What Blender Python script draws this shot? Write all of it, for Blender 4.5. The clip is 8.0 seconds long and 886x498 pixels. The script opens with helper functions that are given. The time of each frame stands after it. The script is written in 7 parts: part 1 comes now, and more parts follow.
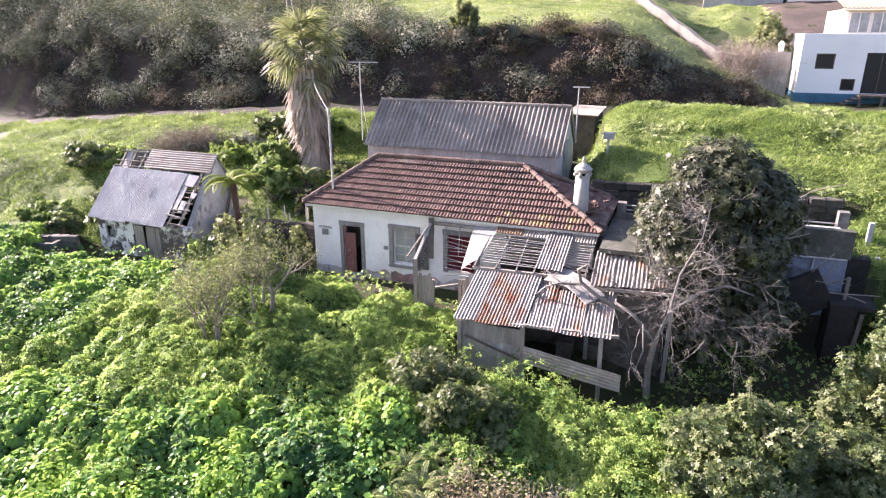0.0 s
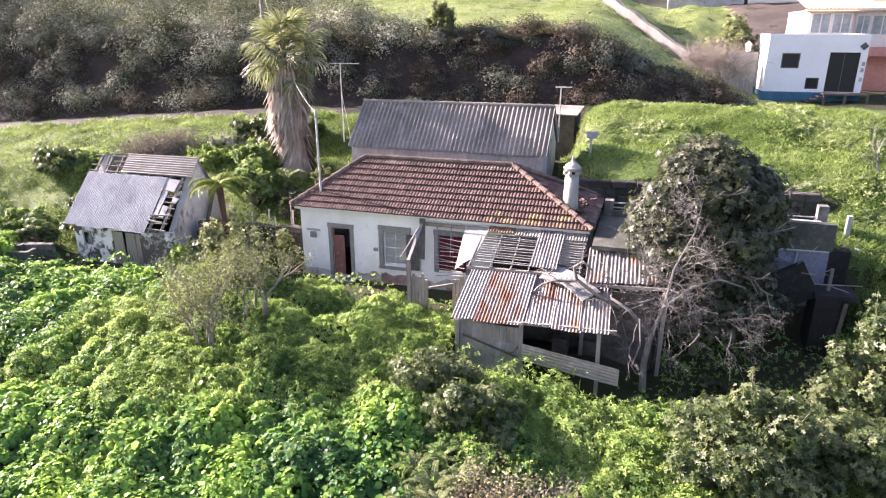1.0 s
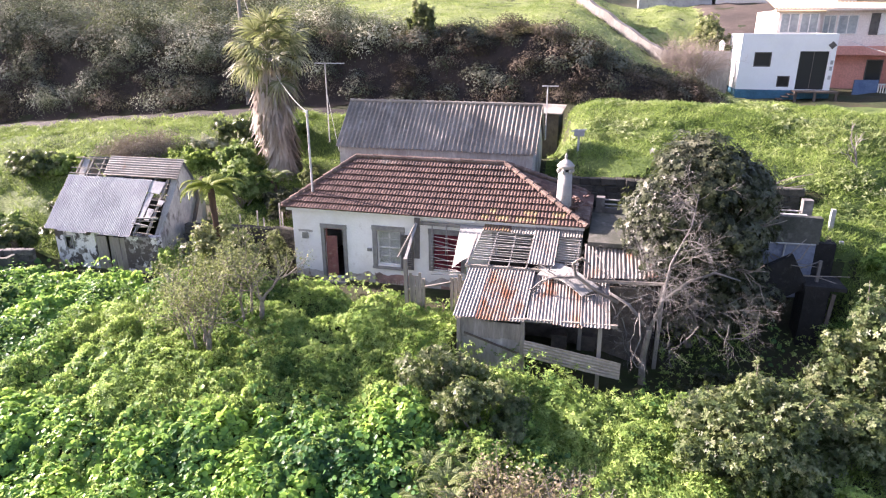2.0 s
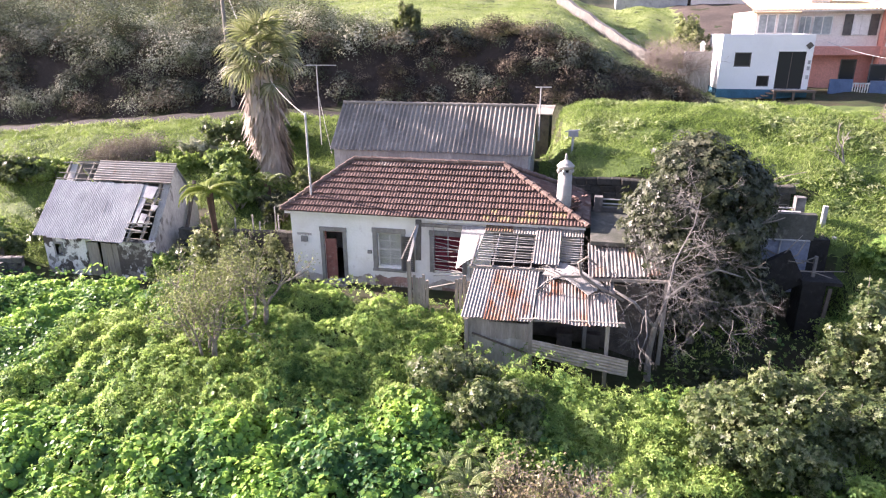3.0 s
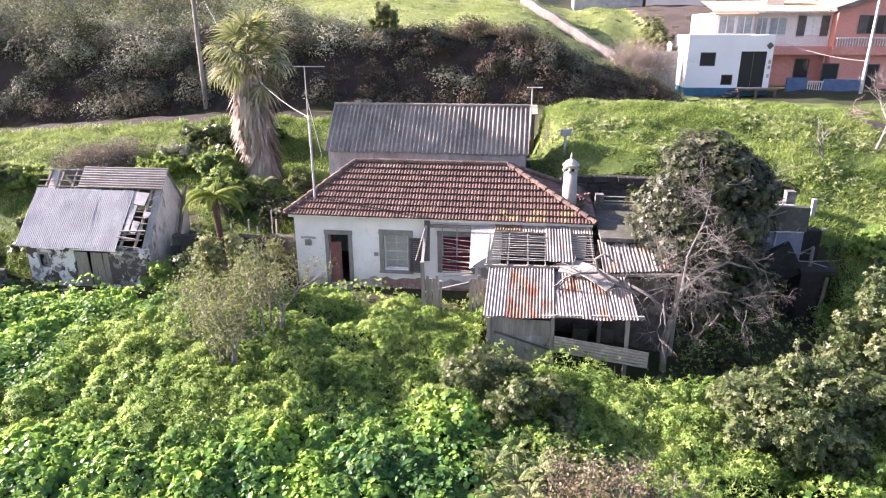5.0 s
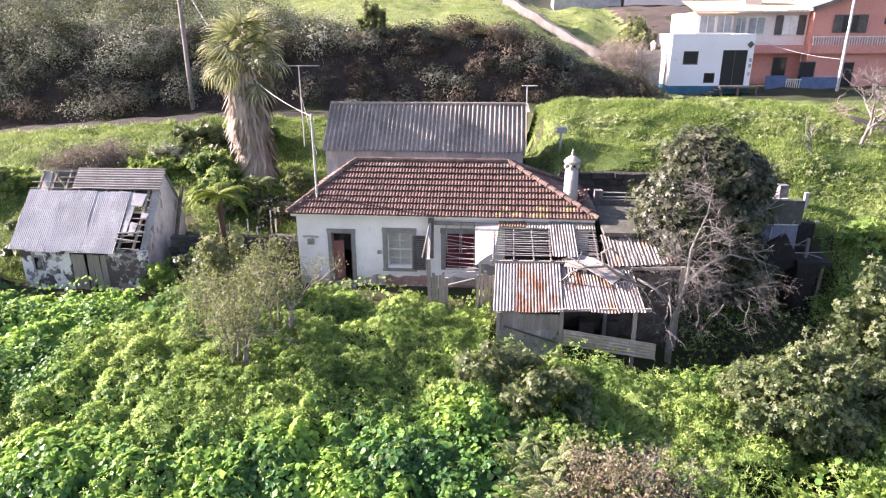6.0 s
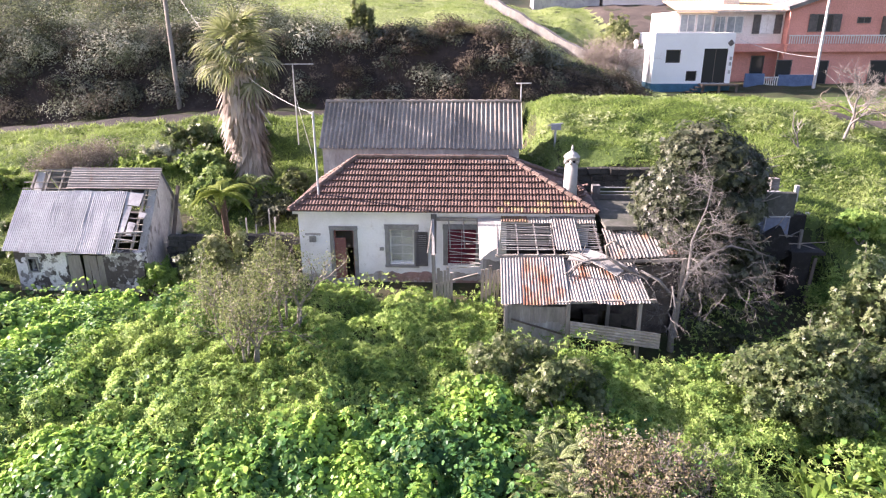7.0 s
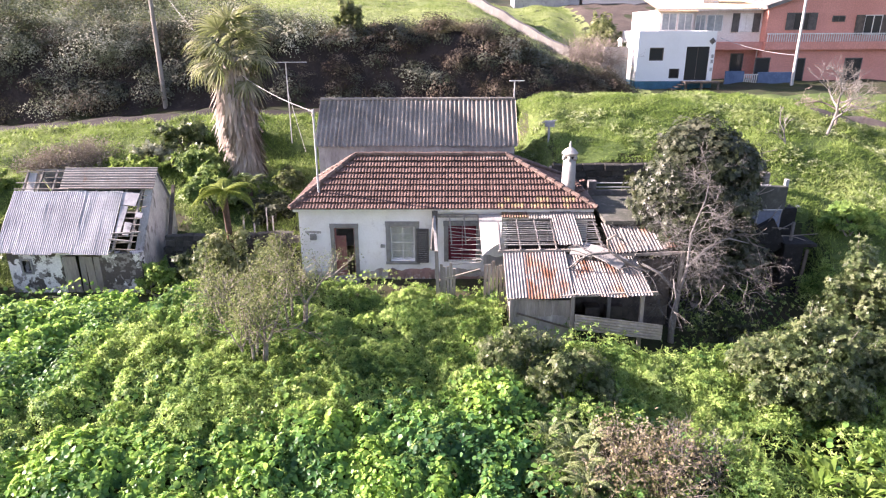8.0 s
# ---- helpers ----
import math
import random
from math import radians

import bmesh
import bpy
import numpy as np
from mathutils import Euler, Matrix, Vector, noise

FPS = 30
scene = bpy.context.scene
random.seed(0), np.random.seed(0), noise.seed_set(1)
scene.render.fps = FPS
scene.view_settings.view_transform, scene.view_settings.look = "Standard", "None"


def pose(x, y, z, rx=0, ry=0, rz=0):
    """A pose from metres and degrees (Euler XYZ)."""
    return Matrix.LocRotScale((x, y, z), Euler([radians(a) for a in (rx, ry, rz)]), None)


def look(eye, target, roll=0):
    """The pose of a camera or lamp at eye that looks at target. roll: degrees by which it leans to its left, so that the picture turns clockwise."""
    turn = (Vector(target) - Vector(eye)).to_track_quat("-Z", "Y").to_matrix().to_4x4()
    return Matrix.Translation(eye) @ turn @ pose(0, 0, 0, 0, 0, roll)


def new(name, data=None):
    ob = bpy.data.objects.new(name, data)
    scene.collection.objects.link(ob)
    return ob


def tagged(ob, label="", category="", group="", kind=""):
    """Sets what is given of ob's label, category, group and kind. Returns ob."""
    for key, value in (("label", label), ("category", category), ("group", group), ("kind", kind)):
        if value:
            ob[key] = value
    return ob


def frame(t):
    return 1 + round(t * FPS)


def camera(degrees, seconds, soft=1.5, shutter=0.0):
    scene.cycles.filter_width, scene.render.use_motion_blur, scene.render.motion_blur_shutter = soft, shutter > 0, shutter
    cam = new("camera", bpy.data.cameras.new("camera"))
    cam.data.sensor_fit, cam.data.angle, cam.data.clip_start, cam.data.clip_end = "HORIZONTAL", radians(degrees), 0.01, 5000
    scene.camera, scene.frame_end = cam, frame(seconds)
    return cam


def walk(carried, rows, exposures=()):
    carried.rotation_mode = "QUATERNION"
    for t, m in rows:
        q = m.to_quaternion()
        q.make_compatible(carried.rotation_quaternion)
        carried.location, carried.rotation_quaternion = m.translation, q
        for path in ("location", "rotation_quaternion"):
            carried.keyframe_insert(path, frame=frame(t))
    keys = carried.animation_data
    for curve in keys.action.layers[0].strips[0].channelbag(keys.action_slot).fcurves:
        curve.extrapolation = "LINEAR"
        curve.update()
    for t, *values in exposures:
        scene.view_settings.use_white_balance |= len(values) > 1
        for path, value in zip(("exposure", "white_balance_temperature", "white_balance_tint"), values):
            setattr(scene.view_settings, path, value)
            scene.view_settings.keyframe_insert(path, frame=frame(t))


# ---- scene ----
# ---------- camera and walk ----------
cam = camera(70.3, 8.0, 1.2)
PATH = [
    (0, (12.657, -21.348, 9.616), (11.983, -19.584, 8.957), -0.1),
    (0.5, (12.253, -21.55, 9.624), (11.627, -19.767, 8.968), -0.1),
    (1, (11.817, -21.709, 9.607), (11.241, -19.909, 8.951), -0.2),
    (1.5, (11.386, -21.879, 9.593), (10.858, -20.065, 8.936), -0.2),
    (3, (10.003, -22.326, 9.661), (9.593, -20.482, 9.005), -0.3),
    (3.5, (9.494, -22.455, 9.714), (9.122, -20.603, 9.057), -0.3),
    (4, (8.945, -22.566, 9.746), (8.612, -20.707, 9.089), -0.2),
    (4.5, (8.38, -22.69, 9.767), (8.087, -20.824, 9.109), -0.2),
    (6, (6.813, -23.142, 9.695), (6.633, -21.262, 9.037), -0.3),
    (6.5, (6.304, -23.305, 9.67), (6.163, -21.422, 9.013), -0.3),
    (7, (5.804, -23.469, 9.607), (5.7, -21.583, 8.949), -0.3),
    (7.5, (5.354, -23.614, 9.575), (5.287, -21.727, 8.916), -0.3),
    (8, (4.885, -23.707, 9.58), (4.853, -21.819, 8.918), -0.3),
]
walk(cam, [(t, look(eye, target, roll)) for t, eye, target, roll in PATH], [(0, 2.32, 6530, 33), (8, 2.24, 6530, 33)])

# ---------- light ----------
SUN_EL, SUN_AZ = 23.5, 171.0  # degrees; azimuth anticlockwise from +x, towards the sun
world = bpy.data.worlds.new("sky")
scene.world = world
world.use_nodes = True
wn = world.node_tree.nodes
sky = wn.new("ShaderNodeTexSky")
sky.sky_type, sky.sun_disc = "NISHITA", False
sky.sun_elevation, sky.sun_rotation = radians(SUN_EL), radians(90 - SUN_AZ)
sky.air_density, sky.dust_density, sky.ozone_density = 1.0, 2.0, 1.0
wn["Background"].inputs["Strength"].default_value = 0.08
world.node_tree.links.new(sky.outputs[0], wn["Background"].inputs[0])
sun = new("sun", bpy.data.lights.new("sun", "SUN"))
sun.data.energy, sun.data.angle, sun.data.color = 5.0, radians(0.6), (1.0, 0.93, 0.82)
sd = Vector((math.cos(radians(SUN_AZ)) * math.cos(radians(SUN_EL)), math.sin(radians(SUN_AZ)) * math.cos(radians(SUN_EL)), math.sin(radians(SUN_EL))))
sun.matrix_world = look(sd * 60, (0, 0, 0))

# ---------- materials ----------
def nodes_of(name):
    m = bpy.data.materials.new(name)
    m.use_nodes = True
    return m, m.node_tree, m.node_tree.nodes["Principled BSDF"]


def noise_mask(t, scale, detail=4.0, rough=0.6, lo=0.4, hi=0.6, coords=None, stretch=None):
    """A 0..1 mask from noise in the object's own metres."""
    n = t.nodes.new("ShaderNodeTexNoise")
    n.inputs["Scale"].default_value, n.inputs["Detail"].default_value, n.inputs["Roughness"].default_value = scale, detail, rough
    c = t.nodes.new("ShaderNodeTexCoord")
    src = c.outputs["Object"]
    if stretch:
        mp = t.nodes.new("ShaderNodeMapping")
        mp.inputs["Scale"].default_value = stretch
        t.links.new(src, mp.inputs[0])
        src = mp.outputs[0]
    t.links.new(src, n.inputs["Vector"])
    r = t.nodes.new("ShaderNodeMapRange")
    r.inputs[1].default_value, r.inputs[2].default_value = lo, hi
    t.links.new(n.outputs["Fac"], r.inputs[0])
    return r.outputs[0]


def mixed(t, fac, a, b):
    m = t.nodes.new("ShaderNodeMix")
    m.data_type = "RGBA"
    for sock, val in ((m.inputs[0], fac), (m.inputs[6], a), (m.inputs[7], b)):
        if isinstance(val, tuple):
            sock.default_value = (*val, 1.0) if len(val) == 3 else val
        elif isinstance(val, (int, float)):
            sock.default_value = val
        else:
            t.links.new(val, sock)
    return m.outputs[2]


def surface(name, base, second=None, third=None, scale=2.0, fine=30.0, rough=0.85, metal=0.0, bump=0.3, stretch=None, per_piece=0.0, lo=0.42, hi=0.62, lo3=0.55, hi3=0.7, grit=0.16, spec=0.25):
    """Base colour broken by a second colour at large scale, a third at medium scale, and fine grain and relief."""
    m, t, p = nodes_of(name)
    second = second or tuple(c * 0.75 for c in base)
    col = mixed(t, noise_mask(t, scale, lo=lo, hi=hi, stretch=stretch), base, second)
    if third:
        col = mixed(t, noise_mask(t, scale * 2.7, detail=6, lo=lo3, hi=hi3, stretch=stretch), col, third)
    grain = noise_mask(t, fine, lo=0.3, hi=0.7, stretch=stretch)
    hsv = t.nodes.new("ShaderNodeHueSaturation")
    v = t.nodes.new("ShaderNodeMapRange")
    v.inputs[3].default_value, v.inputs[4].default_value = 1 - grit, 1 + grit
    t.links.new(grain, v.inputs[0])
    val = v.outputs[0]
    if per_piece:
        oi = t.nodes.new("ShaderNodeObjectInfo")
        gm = t.nodes.new("ShaderNodeNewGeometry")
        ad = t.nodes.new("ShaderNodeMath")
        ad.operation = "ADD"
        t.links.new(oi.outputs["Random"], ad.inputs[0])
        t.links.new(gm.outputs["Random Per Island"], ad.inputs[1])
        fr = t.nodes.new("ShaderNodeMath")
        fr.operation = "FRACT"
        t.links.new(ad.outputs[0], fr.inputs[0])
        mr = t.nodes.new("ShaderNodeMapRange")
        mr.inputs[3].default_value, mr.inputs[4].default_value = 1 - per_piece, 1 + per_piece
        t.links.new(fr.outputs[0], mr.inputs[0])
        mu = t.nodes.new("ShaderNodeMath")
        mu.operation = "MULTIPLY"
        t.links.new(val, mu.inputs[0])
        t.links.new(mr.outputs[0], mu.inputs[1])
        val = mu.outputs[0]
    t.links.new(val, hsv.inputs["Value"])
    t.links.new(col, hsv.inputs["Color"])
    t.links.new(hsv.outputs[0], p.inputs["Base Color"])
    p.inputs["Roughness"].default_value, p.inputs["Metallic"].default_value, p.inputs["Specular IOR Level"].default_value = rough, metal, spec
    if bump:
        b = t.nodes.new("ShaderNodeBump")
        b.inputs["Strength"].default_value, b.inputs["Distance"].default_value = bump, 0.02
        t.links.new(grain, b.inputs["Height"])
        t.links.new(b.outputs[0], p.inputs["Normal"])
    return m


def leafy(name, cols, trans=0.35, rough=0.5, patch=0.6, gloss=0.12, blend=0.5):
    """Leaf material: colours spread over the single leaves and over larger patches, light passing through."""
    m, t, p = nodes_of(name)
    g = t.nodes.new("ShaderNodeNewGeometry")
    ramp = t.nodes.new("ShaderNodeValToRGB")
    while len(ramp.color_ramp.elements) < len(cols):
        ramp.color_ramp.elements.new(0.5)
    for i, c in enumerate(cols):
        e = ramp.color_ramp.elements[i]
        e.position, e.color = 0.17 + 0.66 * i / (len(cols) - 1), (*c, 1)
    n = noise_mask(t, patch, lo=0.37, hi=0.63, detail=3)
    mx = t.nodes.new("ShaderNodeMix")
    mx.inputs[0].default_value = blend
    t.links.new(g.outputs["Random Per Island"], mx.inputs[2])
    t.links.new(n, mx.inputs[3])
    t.links.new(mx.outputs[0], ramp.inputs[0])
    t.links.new(ramp.outputs[0], p.inputs["Base Color"])
    p.inputs["Roughness"].default_value = rough
    p.inputs["Specular IOR Level"].default_value = gloss
    tr = t.nodes.new("ShaderNodeBsdfTranslucent")
    warm = mixed(t, 0.4, ramp.outputs[0], (0.32, 0.43, 0.10))
    t.links.new(warm, tr.inputs[0])
    ms = t.nodes.new("ShaderNodeMixShader")
    ms.inputs[0].default_value = trans
    t.links.new(p.outputs[0], ms.inputs[1])
    t.links.new(tr.outputs[0], ms.inputs[2])
    t.links.new(ms.outputs[0], t.nodes["Material Output"].inputs[0])
    return m


# ---------- building helpers ----------
class Geo:
    """Vertices and faces of one mesh."""

    def __init__(self):
        self.v, self.f = [], []

    def add(self, vs, fs):
        n = len(self.v)
        self.v += [tuple(p) for p in vs]
        self.f += [tuple(i + n for i in q) for q in fs]
        return self

    def box(self, x0, x1, y0, y1, z0, z1, m=None):
        vs = [Vector((x, y, z)) for z in (z0, z1) for x, y in ((x0, y0), (x1, y0), (x1, y1), (x0, y1))]
        if m:
            vs = [m @ p for p in vs]
        return self.add(vs, [(3, 2, 1, 0), (4, 5, 6, 7), (0, 1, 5, 4), (1, 2, 6, 5), (2, 3, 7, 6), (3, 0, 4, 7)])

    def beam(self, p, q, w, h=None, up=(0, 0, 1)):
        """A squared bar from p to q."""
        p, q = Vector(p), Vector(q)
        d = (q - p).normalized()
        u = Vector(up) if abs(d.dot(Vector(up))) < 0.98 else Vector((0, 1, 0))
        s = d.cross(u).normalized() * w / 2
        n = s.cross(d).normalized() * (h or w) / 2
        vs = [e + a * s + b * n for e in (p, q) for a, b in ((-1, -1), (1, -1), (1, 1), (-1, 1))]
        return self.add(vs, [(3, 2, 1, 0), (4, 5, 6, 7), (0, 1, 5, 4), (1, 2, 6, 5), (2, 3, 7, 6), (3, 0, 4, 7)])

    def tube(self, pts, rads, sides=6, cap=True):
        pts = [Vector(p) for p in pts]
        rings = []
        for i, p in enumerate(pts):
            d = (pts[min(i + 1, len(pts) - 1)] - pts[max(i - 1, 0)]).normalized()
            a = d.cross(Vector((0.31, 0.92, 0.2))).normalized()
            b = d.cross(a)
            r = rads[i] if isinstance(rads, (list, tuple)) else rads
            rings.append([p + r * (math.cos(2 * math.pi * k / sides) * a + math.sin(2 * math.pi * k / sides) * b) for k in range(sides)])
        fs = []
        for i in range(len(rings) - 1):
            for k in range(sides):
                k2 = (k + 1) % sides
                fs.append((i * sides + k, i * sides + k2, (i + 1) * sides + k2, (i + 1) * sides + k))
        if cap:
            fs.append(tuple(range(sides))[::-1])
            fs.append(tuple((len(rings) - 1) * sides + k for k in range(sides)))
        return self.add([p for r in rings for p in r], fs)

    def slab(self, quad, thick):
        """A flat board on four corners, thickened away from its normal."""
        q = [Vector(p) for p in quad]
        n = (q[1] - q[0]).cross(q[3] - q[0]).normalized() * thick
        vs = q + [p - n for p in q]
        return self.add(vs, [(0, 1, 2, 3), (7, 6, 5, 4), (0, 4, 5, 1), (1, 5, 6, 2), (2, 6, 7, 3), (3, 7, 4, 0)])

    def weld(self):
        """Join vertices that lie at one place."""
        at, new_v, idx = {}, [], []
        for p in self.v:
            k = tuple(round(c, 4) for c in p)
            if k not in at:
                at[k] = len(new_v)
                new_v.append(p)
            idx.append(at[k])
        self.v, self.f = new_v, [tuple(idx[i] for i in q) for q in self.f]
        return self

    def lathe(self, profile, x, y, sides=16):
        vs = [(x + r * math.cos(2 * math.pi * k / sides), y + r * math.sin(2 * math.pi * k / sides), z) for r, z in profile for k in range(sides)]
        fs = [(i * sides + k, i * sides + (k + 1) % sides, (i + 1) * sides + (k + 1) % sides, (i + 1) * sides + k) for i in range(len(profile) - 1) for k in range(sides)]
        fs += [tuple(range(sides))[::-1], tuple((len(profile) - 1) * sides + k for k in range(sides))]
        return self.add(vs, fs)

    def corrugated(self, origin, across, down, width, length, pitch=0.18, amp=0.025, rows=4, wob=0.0, rng=None, seg=8, thick=0.0):
        """A wavy roofing sheet: ribs run along down, waves across."""
        o, a, d = Vector(origin), Vector(across).normalized(), Vector(down).normalized()
        n = a.cross(d).normalized()
        if n.z < 0:
            n = -n
        cols = max(2, int(width / pitch * seg))
        vs, fs = [], []
        bend = [[(rng.uniform(-1, 1) * wob if rng else 0) for _ in range(7)] for _ in range(rows + 1)]
        for r in range(rows + 1):
            for c in range(cols + 1):
                s = c / cols
                b = bend[r][min(6, int(s * 6))] * (1 - s * 6 % 1) + bend[r][min(6, int(s * 6) + 1)] * (s * 6 % 1)
                h = amp * math.sin(2 * math.pi * s * width / pitch) + b
                vs.append(o + a * (s * width) + d * (length * r / rows) + n * h)
        for r in range(rows):
            for c in range(cols):
                i = r * (cols + 1) + c
                fs.append((i, i + 1, i + cols + 2, i + cols + 1))
        return self.add(vs, fs)


def mesh_of(name, geo, mat, smooth=False):
    me = bpy.data.meshes.new(name)
    me.from_pydata(geo.v, [], geo.f)
    me.materials.append(mat)
    if smooth:
        me.polygons.foreach_set("use_smooth", [True] * len(me.polygons))
    me.update()
    return me


def thing(name, label, category, at=(0, 0, 0), group="", kind=""):
    """An empty at a thing's base, that parents its parts."""
    ob = new(name)
    ob.empty_display_size = 0.2
    ob.location = at
    return tagged(ob, label, category, group, kind)


def part(name, geo, mat, parent=None, label="", smooth=False):
    """One mesh object, in world metres, under a thing or a part."""
    ob = new(name, mesh_of(name, geo, mat, smooth))
    if parent:
        ob.parent = parent
        root = parent
        off = Vector()
        while root:
            off += root.location
            root = root.parent
        ob.location = -off
    return tagged(ob, label)


LEAF = (np.array([(0, 0, 0), (-.34, .45, .1), (0, 1, -.08), (.34, .45, .1)], float), [(0, 2, 1), (0, 3, 2)])
ROUND = (np.array([(0, 0, 0), (-.5, .2, .13), (-.47, .75, .12), (0, 1, 0), (.47, .75, .12), (.5, .2, .13)], float), [(0, 3, 2, 1), (0, 5, 4, 3)])
BLADE = (np.array([(-.07, 0, 0), (.07, 0, 0), (.05, .55, .0), (-.05, .55, 0), (0, 1, .25)], float), [(0, 1, 2, 3), (3, 2, 4)])


def rosette(n, w=0.2, lift=0.22, seed=3):
    """A whorl of n pointed leaves round one joint."""
    r = random.Random(seed)
    v, f = [(0, 0, 0)], []
    for i in range(n):
        a, l = 6.283 * i / n + r.uniform(-.3, .3), r.uniform(0.75, 1.1)
        c, q, h = math.cos(a), math.sin(a), r.uniform(0.4, 1.5) * lift
        k = len(v)
        v += [(0.5 * l * c - w * q, 0.5 * l * q + w * c, h), (l * c, l * q, h * r.uniform(0.0, 1.2)), (0.5 * l * c + w * q, 0.5 * l * q - w * c, h)]
        f.append((0, k + 2, k + 1, k))
    return np.array(v, float), f


WHORL, SPRIG = rosette(5, 0.22), rosette(4, 0.19, 0.4, 9)
CHIP = (np.array([(0, 0, 0), (.36, .5, .1), (0, 1, 0), (-.36, .5, .1)], float)[[0, 1, 2]] * np.array([1.3, 1, 1]), [(0, 1, 2)])


def foliage(name, pts, normals, sizes, shape, mat, parent=None, label="", rng=None, along=None):
    """Many small leaves in one mesh: each faces its normal, turned at random (or pointing along)."""
    rng = rng or np.random.default_rng(5)
    tv, tf = shape
    pts, normals, sizes = np.asarray(pts, float), np.asarray(normals, float), np.asarray(sizes, float)
    n = len(pts)
    normals = normals / np.maximum(np.linalg.norm(normals, axis=1, keepdims=True), 1e-6)
    t = rng.normal(size=(n, 3)) if along is None else np.asarray(along, float) + rng.normal(size=(n, 3)) * 0.15
    t -= (t * normals).sum(1, keepdims=True) * normals
    t /= np.maximum(np.linalg.norm(t, axis=1, keepdims=True), 1e-6)
    b = np.cross(t, normals)
    v = pts[:, None, :] + sizes[:, None, None] * (tv[None, :, 0:1] * b[:, None] + tv[None, :, 1:2] * t[:, None] + tv[None, :, 2:3] * normals[:, None])
    k = len(tv)
    me = bpy.data.meshes.new(name)
    me.vertices.add(n * k)
    me.vertices.foreach_set("co", v.astype(np.float32).ravel())
    flat = np.concatenate([np.array(f) for f in tf])
    loops = (flat[None, :] + (np.arange(n) * k)[:, None]).ravel()
    lens = np.array([len(f) for f in tf])
    st = np.concatenate([[0], np.cumsum(lens)[:-1]])
    starts = (st[None, :] + (np.arange(n) * lens.sum())[:, None]).ravel()
    me.loops.add(len(loops))
    me.loops.foreach_set("vertex_index", loops.astype(np.int32))
    me.polygons.add(len(starts))
    me.polygons.foreach_set("loop_start", starts.astype(np.int32))
    me.update(calc_edges=True)
    me.validate()
    me.materials.append(mat)
    ob = new(name, me)
    if parent:
        ob.parent = parent
        off, root = Vector(), parent
        while root:
            off += root.location
            root = root.parent
        ob.location = -off
    return tagged(ob, label)

# ---------- the materials of the place ----------
M_PLASTER = surface("old_white_limewash", (0.87, 0.855, 0.83), (0.79, 0.77, 0.73), (0.60, 0.56, 0.51), scale=0.9, fine=14, bump=0.1, lo3=0.58, hi3=0.74, grit=0.04)
M_GREYPLASTER = surface("weathered_grey_render", (0.42, 0.40, 0.37), (0.30, 0.28, 0.26), (0.55, 0.53, 0.49), scale=0.8, fine=12, stretch=(1, 1, 0.35))
M_STAIN = surface("damp_red_earth_plaster", (0.38, 0.235, 0.20), (0.20, 0.15, 0.125), (0.55, 0.45, 0.41), scale=1.4, fine=16)
M_DAMP = surface("damp_limewash", (0.56, 0.52, 0.48), (0.40, 0.36, 0.33), (0.30, 0.24, 0.21), scale=1.6, fine=16, bump=0.2, lo3=0.53, hi3=0.66)
M_TRIM = surface("grey_stone_trim", (0.27, 0.265, 0.25), (0.21, 0.20, 0.19), scale=3, fine=25)
M_TILE = surface("red_clay_roof_tile", (0.140, 0.088, 0.073), (0.094, 0.066, 0.058), (0.235, 0.195, 0.165), scale=0.7, fine=22, per_piece=0.22, bump=0.25, lo3=0.54, hi3=0.68)
M_LICHEN = surface("lichen_covered_tile", (0.17, 0.095, 0.08), (0.27, 0.205, 0.095), (0.24, 0.18, 0.12), scale=5, fine=24, per_piece=0.2)
M_RIDGE = surface("mortared_ridge_tile", (0.185, 0.130, 0.108), (0.125, 0.085, 0.072), (0.27, 0.23, 0.195), scale=3, fine=25, per_piece=0.2)
M_FIBRO = surface("grey_fibre_cement_sheet", (0.33, 0.295, 0.25), (0.235, 0.21, 0.18), (0.40, 0.36, 0.31), scale=0.7, fine=10, stretch=(1, .4, 1))
M_ZINC = surface("dull_galvanised_sheet", (0.325, 0.335, 0.355), (0.255, 0.265, 0.285), (0.38, 0.39, 0.41), scale=0.8, fine=18, rough=0.55, metal=0.1, bump=0.1, stretch=(1, .3, 1))
M_RUST = surface("rusted_corrugated_iron", (0.27, 0.25, 0.235), (0.225, 0.118, 0.074), (0.18, 0.078, 0.043), scale=0.6, fine=16, rough=0.7, metal=0.1, stretch=(1, .35, 1), lo=0.43, hi=0.54, lo3=0.54, hi3=0.64)
M_PALE = surface("pale_corrugated_iron", (0.265, 0.25, 0.233), (0.205, 0.183, 0.168), (0.25, 0.17, 0.13), scale=0.8, fine=14, rough=0.6, metal=0.1, stretch=(1, .3, 1), lo3=0.58, hi3=0.7)
M_WHITESHEET = surface("sun_bleached_white_sheet", (0.33, 0.322, 0.305), (0.255, 0.247, 0.232), (0.20, 0.19, 0.175), scale=1.5, fine=15, bump=0.1)
M_WOOD = surface("silvered_old_timber", (0.30, 0.27, 0.235), (0.20, 0.18, 0.155), (0.38, 0.35, 0.31), scale=2.5, fine=30, stretch=(1, 1, 0.15))
M_DARKWOOD = surface("dark_rotten_timber", (0.14, 0.115, 0.095), (0.09, 0.075, 0.065), scale=3, fine=30)
M_REDWOOD = surface("faded_red_door_paint", (0.30, 0.13, 0.11), (0.22, 0.09, 0.08), (0.36, 0.24, 0.20), scale=3, fine=25)
M_WINE = surface("wine_red_shutter_paint", (0.16, 0.025, 0.04), (0.11, 0.02, 0.03), scale=3, fine=25)
